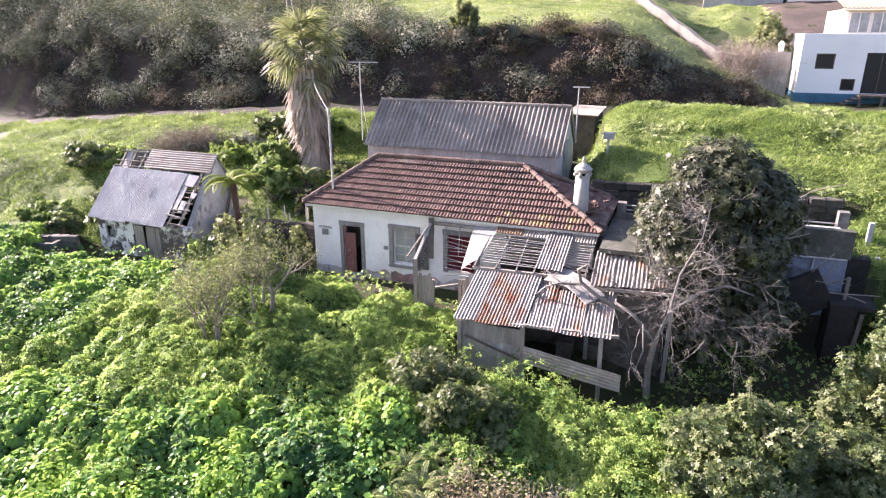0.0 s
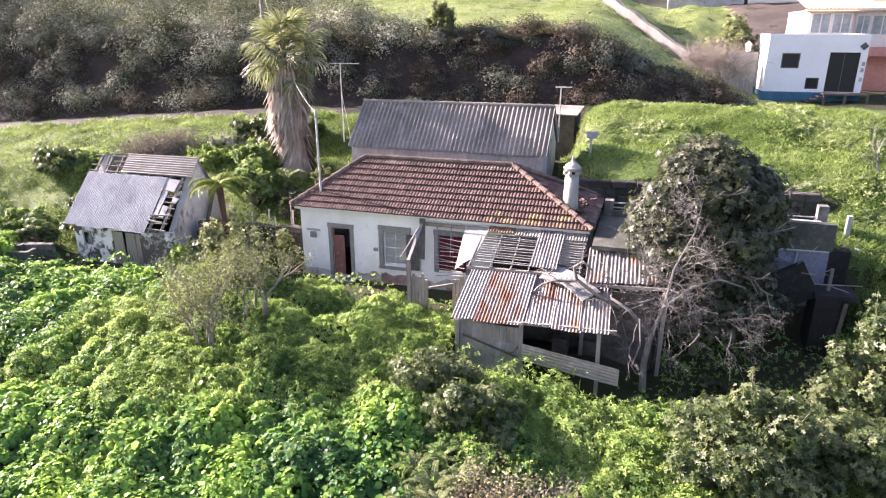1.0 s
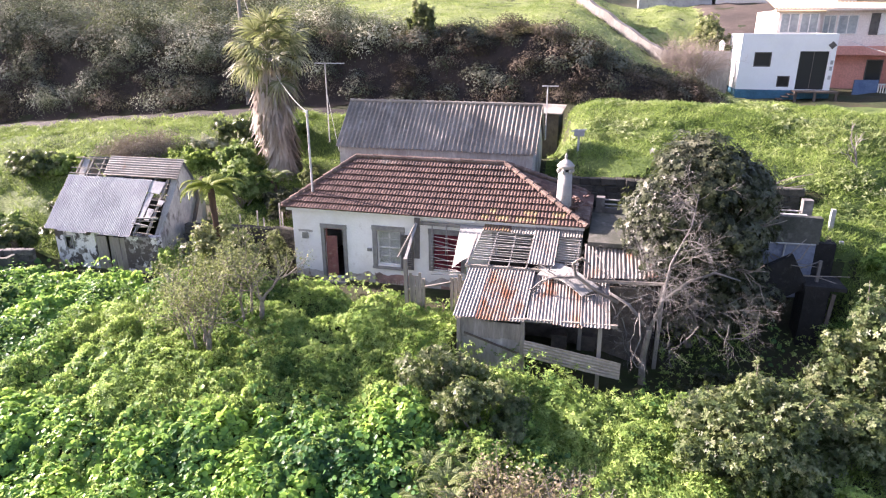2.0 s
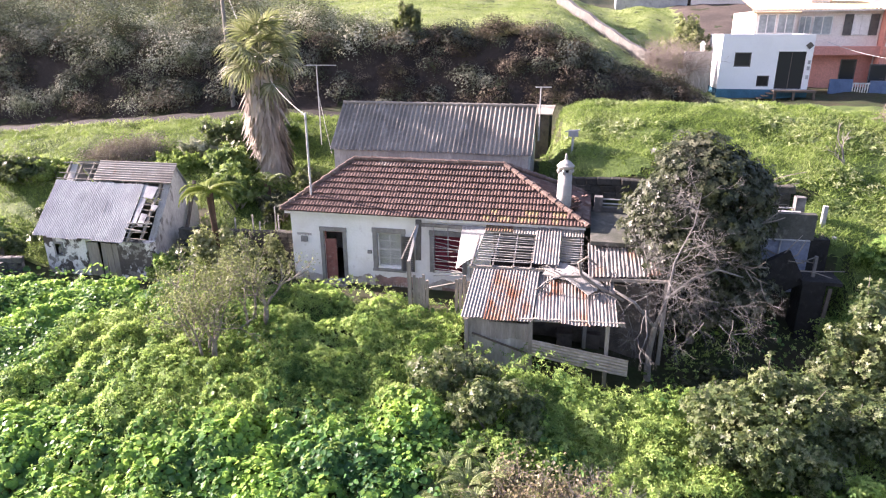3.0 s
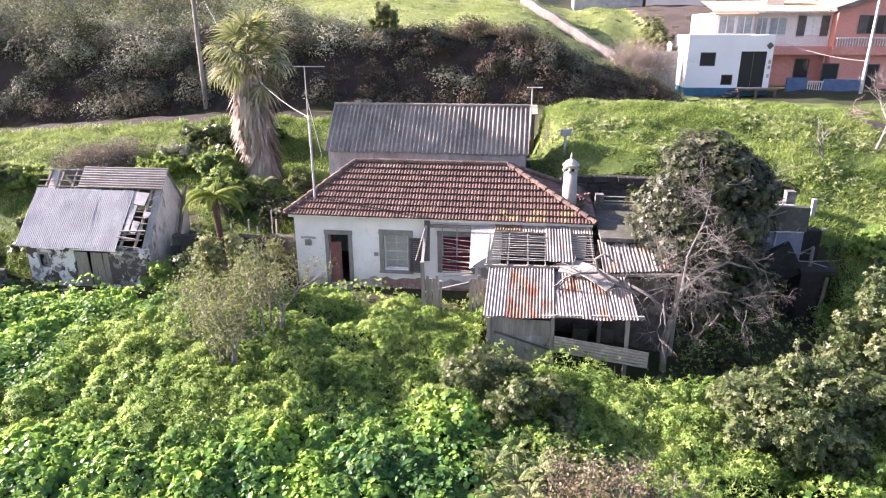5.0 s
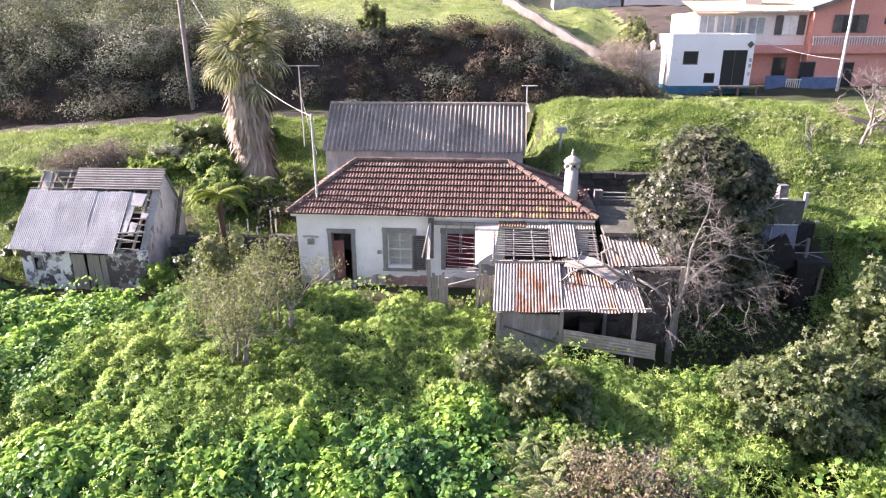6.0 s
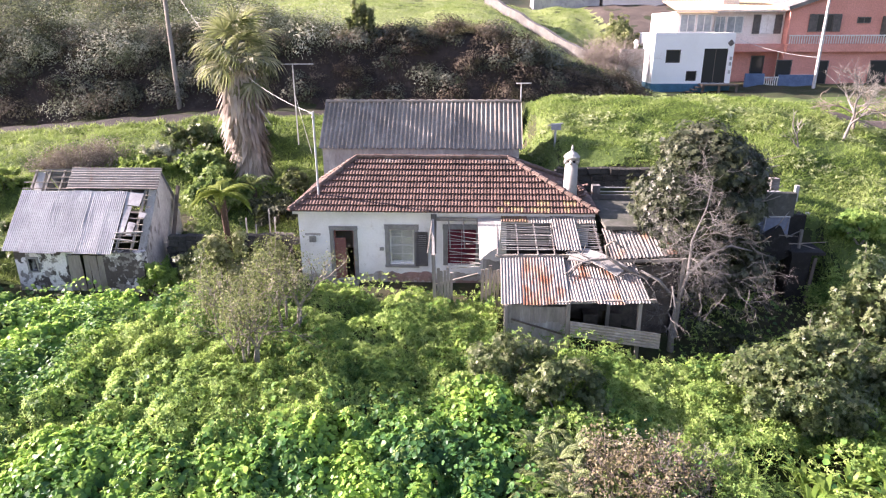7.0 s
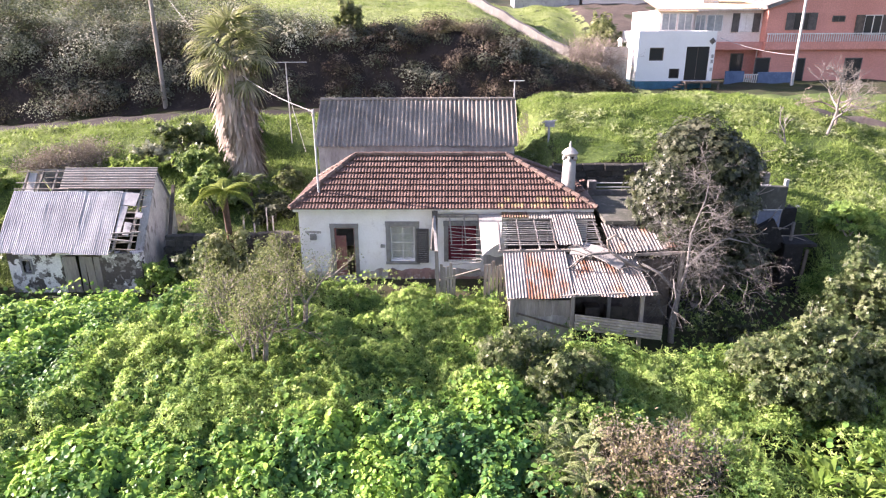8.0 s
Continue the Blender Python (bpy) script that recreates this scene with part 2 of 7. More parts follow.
M_SHUTTER = surface("grey_brown_shutter", (0.13, 0.12, 0.11), (0.09, 0.085, 0.08), scale=4, fine=25)
M_WINFRAME = surface("white_window_paint", (0.72, 0.71, 0.68), (0.60, 0.58, 0.54), scale=4, fine=25, rough=0.6)
M_CURTAIN = surface("pale_closed_inner_shutter", (0.82, 0.81, 0.78), (0.74, 0.73, 0.70), scale=2, fine=20)
M_CONC = surface("dark_weathered_concrete", (0.20, 0.19, 0.18), (0.13, 0.125, 0.12), (0.27, 0.26, 0.245), scale=0.9, fine=10)
M_CONCL = surface("light_concrete", (0.42, 0.42, 0.42), (0.32, 0.32, 0.33), (0.24, 0.24, 0.24), scale=0.9, fine=10)
# near-black colour that carries the deep shade behind the evergreen
M_SHADESTONE = surface("shade_black_stone", (0.026, 0.025, 0.024), (0.018, 0.017, 0.016), (0.042, 0.042, 0.038), scale=1.5, fine=12, bump=0.6)
M_DARKSTONE = surface("dark_rough_stone", (0.065, 0.062, 0.055), (0.045, 0.045, 0.038), (0.09, 0.09, 0.075), scale=2.5, fine=12, bump=0.6, per_piece=0.3)
# concrete darkened to hold the shadow on the terrace slab
M_DIMCONC = surface("dim_concrete", (0.10, 0.10, 0.085), (0.065, 0.07, 0.055), (0.16, 0.155, 0.14), scale=1.2, fine=10)
M_STONE = surface("rough_lava_stone", (0.13, 0.12, 0.11), (0.09, 0.085, 0.08), (0.20, 0.185, 0.17), scale=3, fine=12, bump=0.6, per_piece=0.25)
M_METAL = surface("grey_painted_pipe", (0.50, 0.50, 0.49), (0.40, 0.40, 0.39), scale=5, fine=30, rough=0.5)
M_WIRE = surface("pale_cable", (0.55, 0.55, 0.53), scale=5, fine=30, rough=0.6, bump=0)
M_WHITEPAINT = surface("fresh_white_house_paint", (0.82, 0.83, 0.84), (0.78, 0.79, 0.80), scale=0.6, fine=9, bump=0, grit=0.02)
M_BLUEBASE = surface("blue_painted_plinth", (0.055, 0.16, 0.24), (0.045, 0.13, 0.19), scale=1.0, fine=9)
M_BLUEGREY = surface("slate_blue_gate_paint", (0.13, 0.19, 0.30), (0.10, 0.15, 0.25), scale=1.5, fine=15)
M_PINK = surface("salmon_house_paint", (0.66, 0.31, 0.25), (0.60, 0.275, 0.22), scale=0.6, fine=9, bump=0.05)
M_CREAM = surface("cream_house_paint", (0.78, 0.70, 0.64), (0.72, 0.62, 0.56), scale=0.6, fine=9, bump=0.05)
M_YROOF = surface("yellow_clay_roof", (0.52, 0.39, 0.23), (0.44, 0.32, 0.19), (0.56, 0.45, 0.31), scale=1.0, fine=8)
M_PALEGLASS = surface("curtained_glass", (0.34, 0.37, 0.37), (0.24, 0.27, 0.28), scale=1.2, fine=6, rough=0.2, bump=0, spec=0.5)
M_DARKGLASS = nodes_of("dark_window_glass")[0]
M_DARKGLASS.node_tree.nodes["Principled BSDF"].inputs["Base Color"].default_value = (0.02, 0.025, 0.03, 1)
M_DARKGLASS.node_tree.nodes["Principled BSDF"].inputs["Roughness"].default_value = 0.12
# near-black colour standing in for shade inside openings and the lean-to
M_DARK = surface("interior_shade", (0.035, 0.03, 0.028), (0.02, 0.018, 0.017), scale=2, fine=12)
# turf colour lowered to imitate the shade between grass blades
M_TURF = surface("short_turf", (0.075, 0.115, 0.03), (0.12, 0.16, 0.045), (0.05, 0.08, 0.022), scale=0.35, fine=7, bump=0.9)
M_SOIL = surface("ground_cover_soil", (0.03, 0.042, 0.015), (0.05, 0.045, 0.025), (0.035, 0.055, 0.015), scale=0.5, fine=6, bump=0.8)
M_BANKSOIL = surface("dark_bank_earth", (0.040, 0.031, 0.025), (0.026, 0.021, 0.018), (0.062, 0.050, 0.041), scale=0.45, fine=6, bump=0.9)
M_FIELDTURF = surface("pale_field_turf", (0.19, 0.235, 0.08), (0.25, 0.285, 0.115), (0.13, 0.175, 0.055), scale=0.25, fine=5, bump=0.9)
M_OLDWALL = surface("old_field_wall", (0.135, 0.13, 0.12), (0.10, 0.096, 0.09), (0.17, 0.165, 0.155), scale=0.7, fine=8)
M_CHIM = surface("greyed_chimney_limewash", (0.46, 0.445, 0.41), (0.38, 0.365, 0.34), (0.29, 0.275, 0.25), scale=1.6, fine=12, grit=0.06)
L_FIELD = leafy("pale_field_grass", [(0.11, 0.16, 0.05), (0.20, 0.265, 0.085), (0.30, 0.36, 0.14), (0.44, 0.47, 0.25)], trans=0.35, rough=0.6, patch=0.12)
M_FERNTRUNK = surface("fibrous_fern_trunk", (0.11, 0.065, 0.048), (0.065, 0.042, 0.033), (0.16, 0.10, 0.075), scale=5, fine=30, bump=1.0, stretch=(1, 1, 0.2))
L_DRYGRASS = leafy("dry_fringe_grass", [(0.10, 0.08, 0.05), (0.19, 0.16, 0.095), (0.30, 0.26, 0.165), (0.42, 0.38, 0.26)], trans=0.25, rough=0.8, patch=0.4)
# darker than bare dirt: the bank's shadow over the road is in this colour
M_ROAD = surface("dirt_road", (0.022, 0.018, 0.0155), (0.016, 0.013, 0.0115), (0.031, 0.026, 0.022), scale=0.5, fine=8)
M_EARTH = surface("ploughed_brown_earth", (0.095, 0.075, 0.062), (0.065, 0.053, 0.045), (0.125, 0.10, 0.085), scale=0.3, fine=5, bump=0.8)
M_BARK = surface("pale_bark", (0.24, 0.215, 0.185), (0.16, 0.14, 0.12), (0.33, 0.31, 0.28), scale=3, fine=20, bump=0.6)
M_TWIG = surface("bare_grey_twig", (0.185, 0.175, 0.165), (0.12, 0.113, 0.106), (0.26, 0.25, 0.24), scale=2, fine=20, bump=0.3)
M_BROWNTWIG = surface("dry_brown_twig", (0.235, 0.195, 0.165), (0.17, 0.14, 0.12), (0.31, 0.275, 0.245), scale=2, fine=20, bump=0.3)
M_FLAKE = surface("flaking_plaster_on_stone", (0.74, 0.72, 0.69), (0.10, 0.088, 0.078), (0.27, 0.25, 0.23), scale=1.25, fine=14, bump=0.5, lo=0.475, hi=0.505, lo3=0.53, hi3=0.59)
M_GABLE = surface("stained_gable_plaster", (0.50, 0.48, 0.45), (0.34, 0.32, 0.295), (0.20, 0.18, 0.165), scale=0.9, fine=14, bump=0.5, lo3=0.57, hi3=0.66, stretch=(1, 1, 0.4))
M_SKIRT = leafy("dead_palm_fronds", [(0.20, 0.155, 0.125), (0.31, 0.255, 0.215), (0.42, 0.37, 0.32)], trans=0.12, rough=0.8)
L_VINE = leafy("broad_vine_leaf", [(0.035, 0.115, 0.045), (0.10, 0.25, 0.07), (0.235, 0.43, 0.09), (0.40, 0.58, 0.115)], trans=0.5, rough=0.42, patch=0.45, blend=0.6, gloss=0.25)
L_WEED = leafy("small_weed_leaf", [(0.06, 0.145, 0.045), (0.195, 0.325, 0.09), (0.335, 0.475, 0.13), (0.46, 0.585, 0.20)], trans=0.5, rough=0.55, patch=0.5, blend=0.5)
L_GRASS = leafy("meadow_grass", [(0.09, 0.15, 0.035), (0.16, 0.24, 0.055), (0.25, 0.34, 0.09), (0.36, 0.42, 0.17)], trans=0.4, rough=0.55, patch=0.35)
L_BUSH = leafy("grey_green_bush_leaf", [(0.028, 0.048, 0.02), (0.068, 0.102, 0.038), (0.125, 0.16, 0.066), (0.195, 0.215, 0.115)], trans=0.25, rough=0.42, patch=1.7, blend=0.5, gloss=0.3)
L_BANK = leafy("dull_bank_shrub_leaf", [(0.05, 0.054, 0.041), (0.085, 0.092, 0.07), (0.13, 0.137, 0.106), (0.20, 0.205, 0.165)], trans=0.12, gloss=0.05, rough=0.8, patch=0.45, blend=0.78)
L_PALEBANK = leafy("grey_green_bank_leaf", [(0.09, 0.105, 0.06), (0.20, 0.215, 0.14), (0.34, 0.35, 0.25), (0.48, 0.48, 0.38)], trans=0.15, gloss=0.08, rough=0.7, patch=0.6, blend=0.72)
L_PALEWEED = leafy("pale_meadow_weed_leaf", [(0.10, 0.16, 0.05), (0.19, 0.26, 0.09), (0.31, 0.37, 0.16), (0.42, 0.46, 0.26)], trans=0.35, rough=0.6, patch=0.5)
L_SHRUB = leafy("mid_green_shrub_leaf", [(0.045, 0.09, 0.028), (0.10, 0.175, 0.05), (0.19, 0.27, 0.085), (0.30, 0.37, 0.15)], trans=0.35, rough=0.5, patch=1.2)
L_DRYBANK = leafy("dry_brown_brush", [(0.036, 0.028, 0.022), (0.07, 0.055, 0.042), (0.12, 0.096, 0.074), (0.20, 0.165, 0.128)], trans=0.1, gloss=0.05, rough=0.85, patch=0.7, blend=0.72)
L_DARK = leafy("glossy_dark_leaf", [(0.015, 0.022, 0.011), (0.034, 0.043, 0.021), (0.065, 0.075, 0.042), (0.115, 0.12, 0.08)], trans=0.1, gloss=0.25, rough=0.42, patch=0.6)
L_FRUIT = leafy("olive_orchard_leaf", [(0.07, 0.085, 0.04), (0.13, 0.15, 0.07), (0.215, 0.23, 0.11), (0.33, 0.335, 0.19)], trans=0.35, rough=0.5, patch=0.6)
L_PALM = leafy("palm_fan_leaf", [(0.08, 0.09, 0.05), (0.15, 0.155, 0.085), (0.24, 0.235, 0.145), (0.40, 0.375, 0.265)], trans=0.3, rough=0.45, patch=0.8)
L_FERN = leafy("pale_fern_leaf", [(0.15, 0.20, 0.08), (0.29, 0.34, 0.16), (0.46, 0.49, 0.30)], trans=0.35, rough=0.5, blend=0.3)
L_TREEFERN = leafy("tree_fern_leaf", [(0.13, 0.17, 0.035), (0.24, 0.29, 0.06), (0.38, 0.42, 0.12)], trans=0.4, rough=0.5)
L_LILY = leafy("strap_leaf", [(0.09, 0.17, 0.035), (0.16, 0.26, 0.05), (0.26, 0.36, 0.09)], trans=0.4, rough=0.4)

# ---------- ground ----------
def sst(a, b, v):
    u = np.clip((v - a) / (b - a), 0, 1)
    return u * u * (3 - 2 * u)


def height(x, y):
    """Ground level: a front yard, terraces behind the house, a road, a steep bank, and a field that rises behind."""
    x, y = np.asarray(x, float), np.asarray(y, float)
    front = -0.10 * np.clip(-y, 0, 14) - 0.03 * np.clip(-y - 14, 0, 60)
    front = front - 0.45 * sst(8.5, 13, x) * sst(-0.5, -3, y) * sst(-14, -9, y)
    front = front - 0.42 * sst(-15.5, -13.8, x) * sst(-4.6, -6.4, x) * sst(-4.4, -2.4, y) * sst(2.5, 0.8, y)
    left = 2.45 * sst(0.6, 6.6, y)
    house = 2.35 * sst(4.35, 4.85, y)
    step_y = -0.6 + 1.28 * sst(14.9, 15.3, x)
    right = 2.75 * sst(0.0, 0.2, y - step_y) * np.maximum(sst(10.6, 11.0, x), sst(3.0, 5.5, y))
    wr = sst(10.3, 11.0, x) * (1 - sst(3.0, 4.6, y)) + (sst(8.6, 9.9, x) * (1 - sst(7.6, 11.0, y)) + sst(7.9, 10.2, x) * sst(7.6, 11.0, y)) * sst(3.0, 4.6, y)
    wl = 1 - sst(-2.6, -1.6, x)
    far_right = 2.75 * sst(-5, 3, y)
    wfr = sst(18.0, 19.5, x)
    right = right * (1 - wfr) + far_right * wfr
    terr = left * wl + house * (1 - wl) * (1 - wr) + right * wr
    up = 2.2 * sst(6.8, 12.0, y) * (1 - wr) + wr * (0.95 * (sst(4.45, 4.7, y) * (1 - wfr) + sst(2.8, 5.6, y) * wfr) + 0.65 * sst(4.7, 6.6, y) + 1.45 * sst(6.0, 12.5, y) - 0.7 * sst(13.0, 18.0, y))
    up = up + 0.55 * sst(0, 8, x) * sst(7, 12, y) * (1 - wr)
    road = -0.08 * np.clip(-11 - x, 0, 30) * sst(5, 12, y) - 0.3 * sst(13.0, 19, y) * sst(8, 16, x)
    hollow = -0.17 * np.clip(x - 21, 0, 14) * sst(1, 6, y) * (1 - sst(16, 24, y))
    bank_h = 4.5 - 3.2 * sst(4, 15, x) - 1.3 * sst(15, 19, x)
    bank = bank_h * sst(18.6, 22.4, y)
    field = (0.108 + 0.02 * sst(10, -10, x)) * np.clip(y - 22.5, 0, 60) * (1 - 0.75 * sst(12, 20, x) * (1 - sst(36, 47, y))) + 0.22 * np.clip(y - 81, 0, 400)
    verge = -0.42 * sst(-7, -11, x) * sst(6.5, 9.0, y) * (1 - sst(12.2, 13.6, y))
    yard = -2.2 * sst(4.2, 6.0, x) * (1 - sst(8.1, 8.9, x)) * sst(9.2, 10.6, y) * (1 - sst(16.6, 18.2, y))
    behind = 3.0 * sst(33, 62, y) * sst(8, 22, x)
    z = front + terr + up + road + hollow + bank + field + behind + yard + verge + 0.13 * np.clip(-x - 16, 0, 70) * sst(18, 27, y)
    lump = 0.10 * np.sin(x * 1.3 + 0.7 * y) * np.sin(y * 1.1 - 0.4 * x) + 0.05 * np.sin(3.1 * x + 1.7) * np.sin(2.7 * y)
    pad = ((x > -1.7) & (x < 10.6) & (y > -1.2) & (y < 9.3)) | ((x > -13.4) & (x < -7) & (y > -1.2) & (y < 4))
    return z + lump * np.where(pad, 0.0, 1.0)


def axis(fine0, fine1, step, ends):
    a = list(np.arange(fine0, fine1 + 1e-6, step))
    out, s = [], step
    v = fine1
    while v < ends:
        s *= 1.18
        v += s
        out.append(v)
    pre, s, v = [], step, fine0
    while v > -ends:
        s *= 1.18
        v -= s
        pre.append(v)
    return np.array(pre[::-1] + a + out)


gx, gy = axis(-30, 34, 0.4, 900), axis(-16, 30, 0.35, 900)
GX, GY = np.meshgrid(gx, gy)
GZ = height(GX, GY)
gd = Geo()
gd.v = np.stack([GX, GY, GZ], -1).reshape(-1, 3).tolist()
nx = len(gx)
gd.f = [(j * nx + i, j * nx + i + 1, (j + 1) * nx + i + 1, (j + 1) * nx + i) for j in range(len(gy) - 1) for i in range(nx - 1)]
ground = part("ground", gd, M_SOIL, smooth=True)
tagged(ground, "overgrown dark soil of a terraced hillside", "ground", kind="structure")

# the dirt road along the foot of the bank
rd = Geo()
xs = np.arange(-60, 4.1, 0.75)
for i, x in enumerate(xs):
    for k in range(5):
        y = 13.2 + k * 1.05 + 0.25 * math.sin(x * 0.21)
        rd.v.append((x, y, float(height(x, y)) + 0.05 + 0.02 * math.sin(x * 2 + k)))
rd.f = [(i * 5 + k, (i + 1) * 5 + k, (i + 1) * 5 + k + 1, i * 5 + k + 1) for i in range(len(xs) - 1) for k in range(4)]
road = part("road", rd, M_ROAD, smooth=True)
tagged(road, "narrow brown dirt road below an overgrown bank", "road", kind="structure")


def turf(name, box, keep, mat, label, step=0.5, lift=0.05):
    """A skin of short grass on the ground, its edge uneven."""
    x0, x1, y0, y1 = box
    xs, ys = np.arange(x0, x1 + 1e-6, step), np.arange(y0, y1 + 1e-6, step)
    X, Y = np.meshgrid(xs, ys)
    Z = height(X, Y) + lift
    K = keep(X + 0.4 * np.sin(Y * 1.7), Y + 0.4 * np.sin(X * 1.3))
    g = Geo()
    g.v = np.stack([X, Y, Z], -1).reshape(-1, 3).tolist()
    n = len(xs)
    g.f = [(j * n + i, j * n + i + 1, (j + 1) * n + i + 1, (j + 1) * n + i) for j in range(len(ys) - 1) for i in range(n - 1) if K[j, i] and K[j + 1, i + 1]]
    return tagged(part(name, g, mat, smooth=True), label, "turf", kind="structure")

# ---------- the farmhouse ----------
def wall_with_holes(geo, x0, x1, z0, z1, y0, y1, holes):
    """A wall along x, y0 to y1 thick, with rectangular openings (x0, x1, z0, z1)."""
    xs = sorted({x0, x1, *[h[0] for h in holes], *[h[1] for h in holes]})
    zs = sorted({z0, z1, *[h[2] for h in holes], *[h[3] for h in holes]})
    ok = lambda a, b: not any(h[0] <= a < h[1] and h[2] <= b < h[3] for h in holes)
    for i in range(len(xs) - 1):
        for j in range(len(zs) - 1):
            mx, mz = (xs[i] + xs[i + 1]) / 2, (zs[j] + zs[j + 1]) / 2
            if not ok(mx, mz):
                continue
            a, b, c, d = xs[i], xs[i + 1], zs[j], zs[j + 1]
            geo.add([(a, y0, c), (b, y0, c), (b, y0, d), (a, y0, d)], [(0, 1, 2, 3)])
            geo.add([(a, y1, c), (b, y1, c), (b, y1, d), (a, y1, d)], [(3, 2, 1, 0)])
    for a, b, c, d in holes:
        geo.add([(a, y0, c), (b, y0, c), (b, y0, d), (a, y0, d), (a, y1, c), (b, y1, c), (b, y1, d), (a, y1, d)], [(0, 4, 5, 1), (1, 5, 6, 2), (2, 6, 7, 3), (3, 7, 4, 0)])
    for q in ([(x0, y0, z0), (x0, y1, z0), (x0, y1, z1), (x0, y0, z1)], [(x1, y0, z0), (x1, y0, z1), (x1, y1, z1), (x1, y1, z0)], [(x0, y0, z1), (x0, y1, z1), (x1, y1, z1), (x1, y0, z1)]):
        geo.add(q, [(0, 3, 2, 1)])
    return geo.weld()


HX0, HX1, HD = -1.2, 10.15, 4.25          # house walls
EX0, EX1, EY0, EY1, EZ = -1.45, 10.42, -0.30, 4.5, 3.06   # eaves
RX0, RX1, RY, RZ = 0.86, 7.06, 2.05, 4.70  # ridge
DOOR = (0.17, 0.97, 0.05, 2.16)
WIN1 = (2.40, 3.36, 0.80, 2.22)
WIN2 = (4.70, 5.80, 0.80, 2.25)
WIN3 = (7.15, 8.65, 0.9, 2.3)
house = thing("farmhouse", "derelict white single-storey farmhouse with hipped red tile roof", "house", (4.5, 2, 0))
g = Geo()
wall_with_holes(g, HX0, HX1, -0.3, 2.98, 0.0, 0.28, [DOOR, WIN1, WIN2, WIN3])
part("front_wall", g, M_PLASTER, house, "peeling white limewashed wall")
part("side_wall", Geo().box(HX0, HX0 + 0.28, 0.28, HD, -0.3, 2.98), M_PLASTER, house)
part("side_wall", Geo().box(HX1 - 0.28, HX1, 0.28, HD, -0.3, 2.98), M_PLASTER, house)
part("back_wall", Geo().box(HX0 + 0.28, HX1 - 0.28, HD - 0.28, HD, -0.3, 2.98), M_PLASTER, house)
part("floor_slab", Geo().box(HX0 + 0.28, HX1 - 0.28, 0.28, HD - 0.28, -0.1, 0.04), M_DARKWOOD, house)
part("loft_boards", Geo().box(HX0 + 0.28, HX1 - 0.28, 0.28, HD - 0.28, 2.75, 2.8), M_DARKWOOD, house)
part("partition", Geo().box(1.9, 2.02, 0.28, HD - 0.28, 0.04, 2.75), M_GREYPLASTER, house)
part("cornice", Geo().box(EX0 + 0.10, EX1 - 0.10, -0.2, 0.0, 2.86, 2.99), M_PLASTER, house)
# hipped roof deck under the tiles
g = Geo()
dz = 0.07
A, Bc, Cc, Dc = (EX0, EY0, EZ - dz), (EX1, EY0, EZ - dz), (EX1, EY1, EZ - dz), (EX0, EY1, EZ - dz)
R0, R1 = (RX0, RY, RZ - dz), (RX1, RY, RZ - dz)
g.add([A, Bc, Cc, Dc, R0, R1], [(0, 1, 5, 4), (1, 2, 5), (2, 3, 4, 5), (3, 0, 4), (3, 2, 1, 0)])
roof_h = part("roof", g, M_TILE, house, "hipped red clay tile roof")


def ragged(x0, x1, z0, z1, y, rng, step=0.12, wob=0.12, both=False):
    """A thin patch of other plaster with an uneven upper edge."""
    g = Geo()
    n = max(4, int((x1 - x0) / step))
    ph = rng.uniform(0, 50)
    tops = [z1 + 2.2 * wob * noise.noise(Vector((i * step * 1.6 + ph, ph, 0))) + 0.8 * wob * noise.noise(Vector((i * step * 6 + ph, 3, ph))) for i in range(n + 1)]
    lows = [z0 + (rng.uniform(-wob, wob) if both else 0) for i in range(n + 1)]
    for i in range(n + 1):
        x = x0 + (x1 - x0) * i / n
        g.v += [(x, y, lows[i]), (x, y, tops[i]), (x, y + 0.004, tops[i])]
    for i in range(n):
        a, b = 3 * i, 3 * i + 3
        g.f += [(a, b, b + 1, a + 1), (a + 1, b + 1, b + 2, a + 2)]
    return g


rng = random.Random(8)
part("damp_base", ragged(HX0, 0.0, -0.25, 0.30, -0.005, rng, 0.03, 0.06), M_DAMP, house, "greyish damp base of the wall")
part("damp_base", ragged(1.12, 10.1, -0.25, 0.36, -0.005, rng, 0.03, 0.10), M_DAMP, house)
part("red_patch", ragged(2.25, 4.15, 0.02, 0.40, -0.010, rng, 0.03, 0.09, both=True), M_STAIN, house, "red-brown patch of bare plaster")
part("red_patch", ragged(1.35, 2.0, -0.2, 0.05, -0.010, rng, 0.03, 0.06), M_STAIN, house)
part("red_patch", ragged(5.0, 6.4, -0.25, 0.12, -0.010, rng, 0.03, 0.07), M_STAIN, house)
part("bare_patch", ragged(-0.98, -0.35, 1.93, 2.03, -0.006, rng, 0.04, wob=0.025, both=True), M_GREYPLASTER, house, "bare grey patch where limewash fell off")
part("bare_patch", ragged(6.1, 7.1, 0.6, 1.0, -0.008, rng, wob=0.08, both=True), M_GREYPLASTER, house)


def surround(name, o, w, parent, top=0.2):
    """A raised stone surround round an opening."""
    x0, x1, z0, z1 = o
    ob = part(name, Geo().box(x0 - w, x0, -0.045, 0.05, z0 - 0.05, z1), M_TRIM, parent, "grey stone surround")
    part("jamb", Geo().box(x1, x1 + w, -0.045, 0.05, z0 - 0.05, z1), M_TRIM, ob)
    part("lintel", Geo().box(x0 - w - 0.02, x1 + w + 0.02, -0.055, 0.05, z1, z1 + top), M_TRIM, ob)
    return ob


